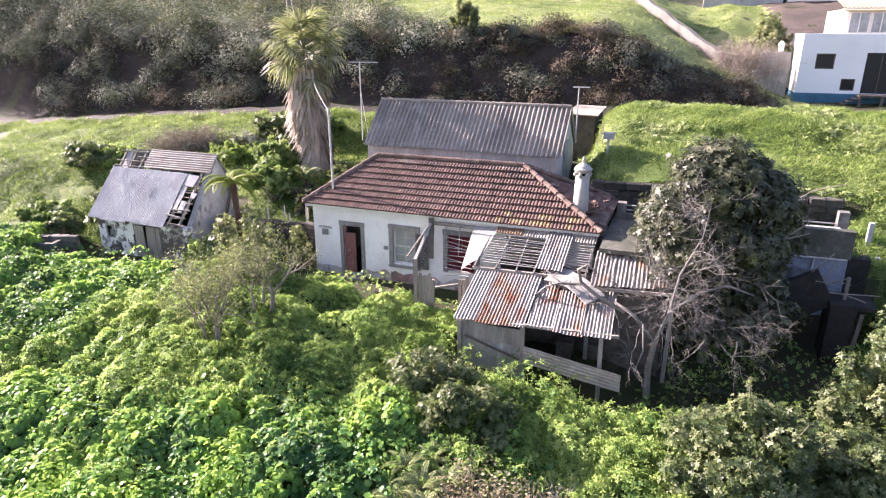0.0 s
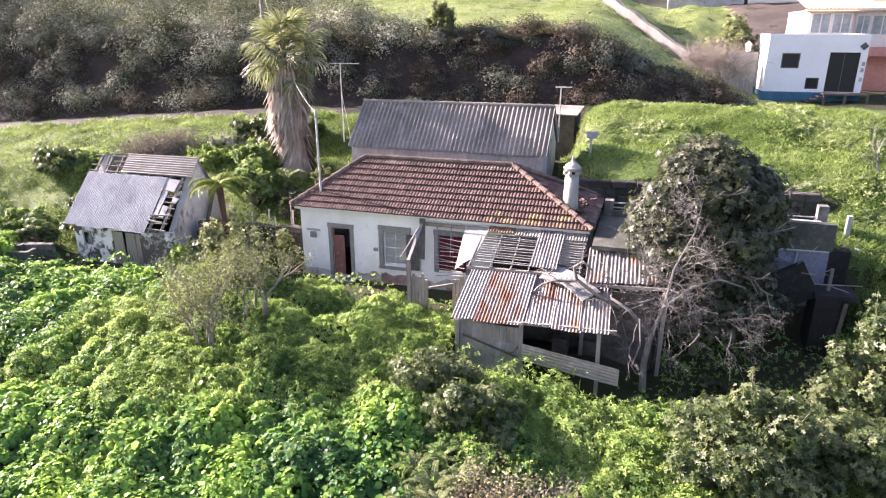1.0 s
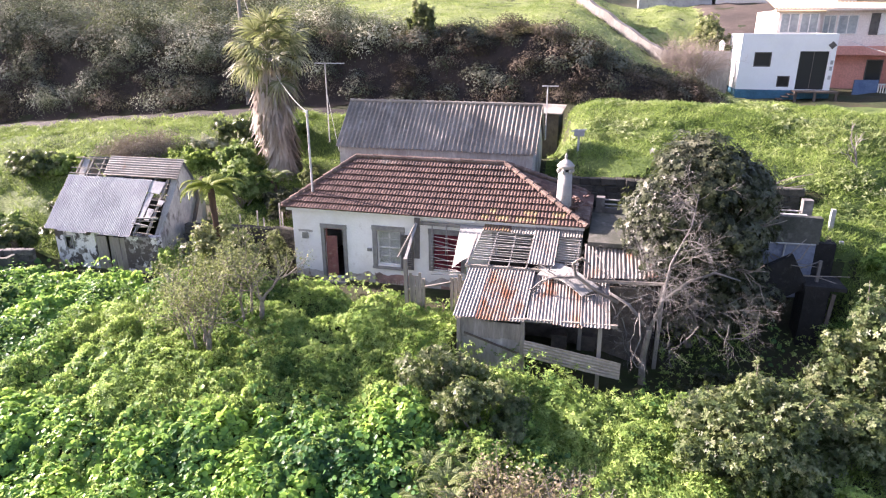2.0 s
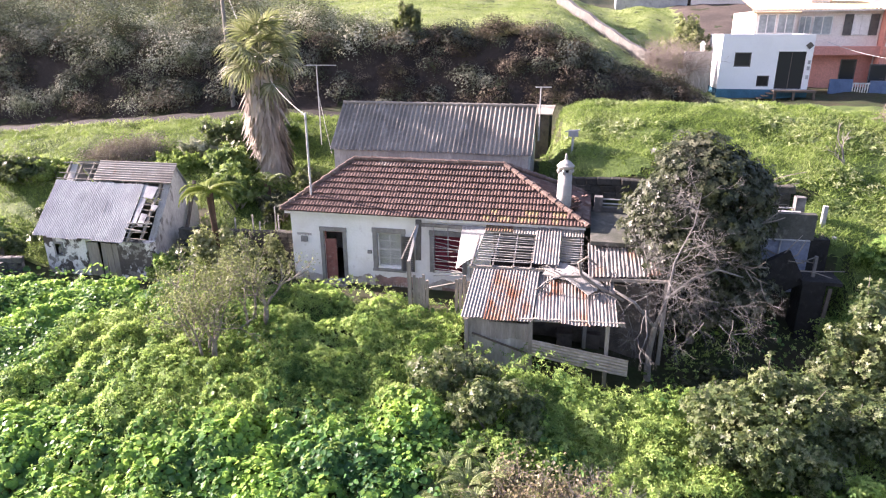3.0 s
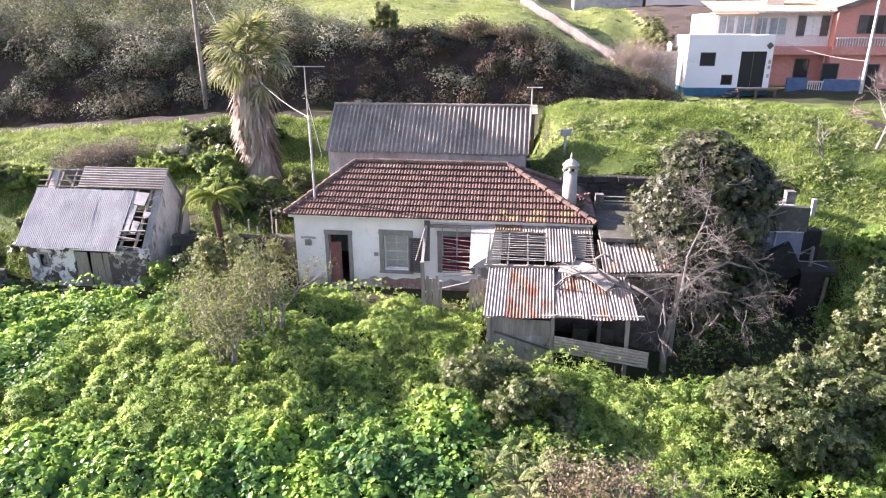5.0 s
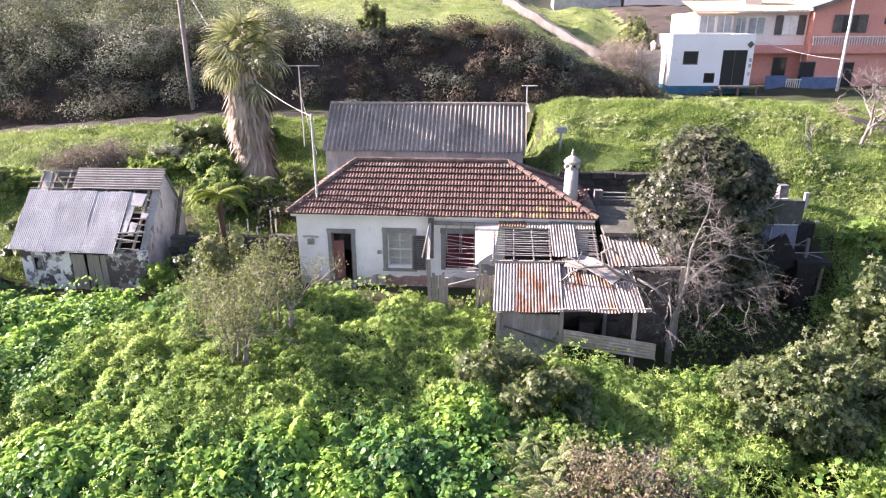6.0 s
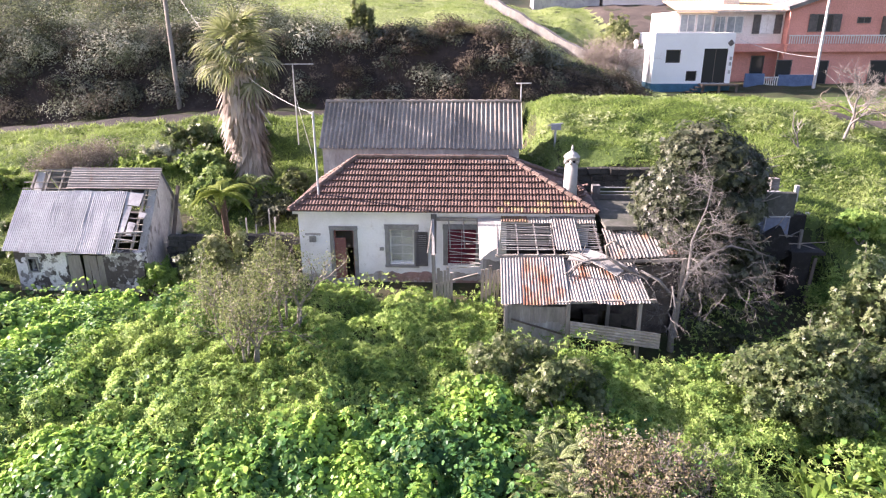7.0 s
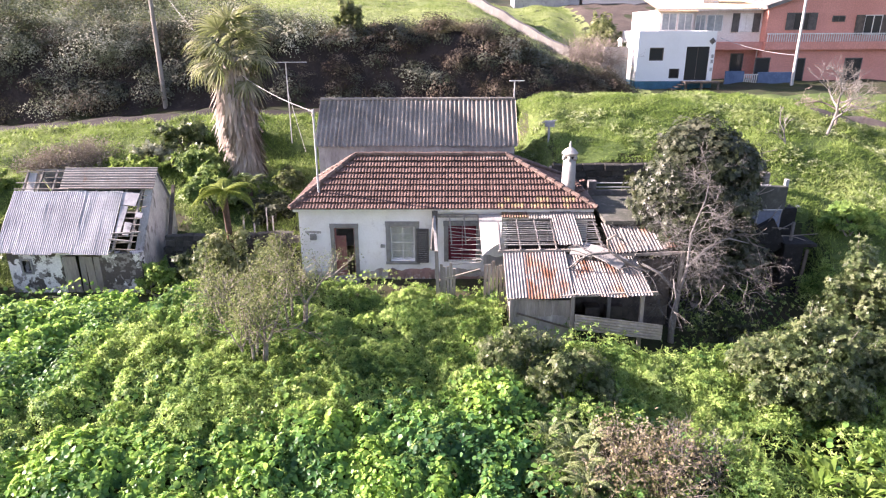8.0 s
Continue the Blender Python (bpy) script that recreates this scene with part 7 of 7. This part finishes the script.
for i, (x, y, r, n, sz, mat, lab) in enumerate((
        (-4.0, -1.5, (0.9, 0.8, 1.7), 3000, 0.10, L_BUSH, "tall twiggy bush round the tree fern"),
        (-2.6, -1.2, (0.7, 0.6, 1.35), 2200, 0.09, L_BUSH, "pale grey-leaved bush beside the tree fern"),
        (-3.2, -2.5, (1.0, 0.7, 2.1), 4600, 0.10, L_FRUIT, "yellowish bush below the tree fern"),
        # the next weeds borrow the evergreen's dark leaf colour to deepen the shade there
        (14.6, -4.4, (1.3, 0.8, 0.55), 2200, 0.12, L_DARK, "weeds coloured dark for the shade under the evergreen"),
        (-5.6, -0.3, (0.9, 0.7, 1.1), 2200, 0.10, L_BUSH, "pale twiggy bush beside the stone outhouse"),
        (-4.3, 0.2, (0.8, 0.6, 1.2), 2200, 0.10, L_BUSH, "grey-leaved bush against the stone wall"),
        (-2.4, 0.3, (0.7, 0.6, 1.2), 2000, 0.10, L_FRUIT, "yellowish bush at the corner of the house"),
        (-6.9, -0.5, (0.7, 0.6, 0.9), 1600, 0.12, L_WEED, "leafy bush at the shed corner"),
        (-6.0, 4.2, (1.5, 1.2, 1.3), 4200, 0.15, L_SHRUB, "large-leaved green bush behind the shed"),
        (-3.4, 3.6, (1.0, 0.9, 0.9), 2600, 0.20, L_DARK, "dark broad-leaved bush near the palm"),
        (-2.9, 5.6, (0.7, 0.7, 0.75), 2000, 0.13, L_FRUIT, "small yellow-green shrub beside the palm"),
        (-7.4, 6.4, (1.4, 1.1, 1.2), 3600, 0.18, L_SHRUB, "bright green bush on the slope"),
        (-9.3, 9.6, (1.5, 1.0, 1.1), 3600, 0.16, L_BUSH, "pale flowering bush by the dirt road"),
        (-6.6, 9.9, (1.4, 0.9, 0.9), 3200, 0.17, L_SHRUB, "green bush along the dirt road"),
        (-11.0, 7.0, (1.5, 1.1, 0.8), 3200, 0.14, L_GRASS, "tall yellow-green grass clump above the shed"),
        (-13.6, 1.2, (0.7, 1.6, 1.7), 4200, 0.15, L_BUSH, "ivy and brambles climbing the shed's end wall"),
        (-19.0, 5.2, (2.0, 1.2, 1.0), 7000, 0.12, L_BUSH, "dark green bramble thicket on the slope"),
        (-10.8, 8.7, (1.3, 0.9, 1.0), 4200, 0.11, L_PALEBANK, "pale grey-leaved bush beside the dirt road"),
        (-8.4, 8.0, (1.2, 0.9, 0.9), 4200, 0.13, L_BUSH, "grey-green bush on the grassy slope"),
        (-17.6, 5.6, (1.2, 1.0, 0.7), 2600, 0.12, L_GRASS, "yellow-green grass tussock on the slope"),
        (-18.0, 1.0, (1.6, 1.2, 0.7), 3200, 0.15, L_SHRUB, "low green bush in the tall grass"),
        (-15.2, -0.6, (0.9, 0.8, 0.8), 2200, 0.12, L_BUSH, "grey-green bush next to the cistern lid"),
        (20.4, 0.2, (1.1, 1.1, 0.7), 2600, 0.13, L_WEED, "green brambles beside the fence posts"))):
    bush("bush", (x, y), r, n, sz, mat, lab, seed=200 + i, lumps=8)


def bare_tree(name, x, y, hgt, r, label, seed, depth=5, mat=M_TWIG, spread=0.55, leaves=0, leafmat=None, lsize=0.12):
    z = float(height(x, y))
    t = thing(name, label, "tree", (x, y, z))
    rr = random.Random(seed)
    g, tips = Geo(), []
    grow(g, (x, y, z - 0.2), (0.1, 0, 1), hgt * 0.36, r, depth, rr, tips, spread, 3, -0.03, 8, 0.18, 0.74)
    tagged(part("branchwork", g, mat, t), kind="stuff")
    if leaves:
        leaf_tips("crown", tips, leaves, 0.3, lsize, leafmat, t, seed)
    return t


bare_tree("bare_tree", 23.6, 8.3, 4.4, 0.085, "leafless grey tree with drooping twigs on the meadow", 111, mat=M_TWIG, spread=0.7, depth=6)
bare_tree("bare_tree", 24.6, 9.4, 3.2, 0.09, "second leafless tree tangled with dry creeper", 112, mat=M_BROWNTWIG, spread=0.75, depth=6)
bare_tree("bare_sapling", 20.6, 6.2, 2.4, 0.05, "thin leafless sapling on the grass", 113, depth=3, spread=0.45)
brush_heap(15.9, 29.0, 2.5, 90, M_BROWNTWIG, "domed leafless brown shrub at the lane beside the annex", 114)
bush("leafy_tree", (18.0, 33.5), (2.3, 2.0, 3.4), 11000, 0.2, L_FRUIT, "rounded yellow-green tree behind the leafless shrub", seed=115, lumps=12, category="tree")
bush("leafy_tree", (-2.2, 22.2), (1.0, 0.9, 1.7), 7000, 0.13, L_FRUIT, "young yellow-green tree on the edge of the bank", seed=116, lumps=9, category="tree")
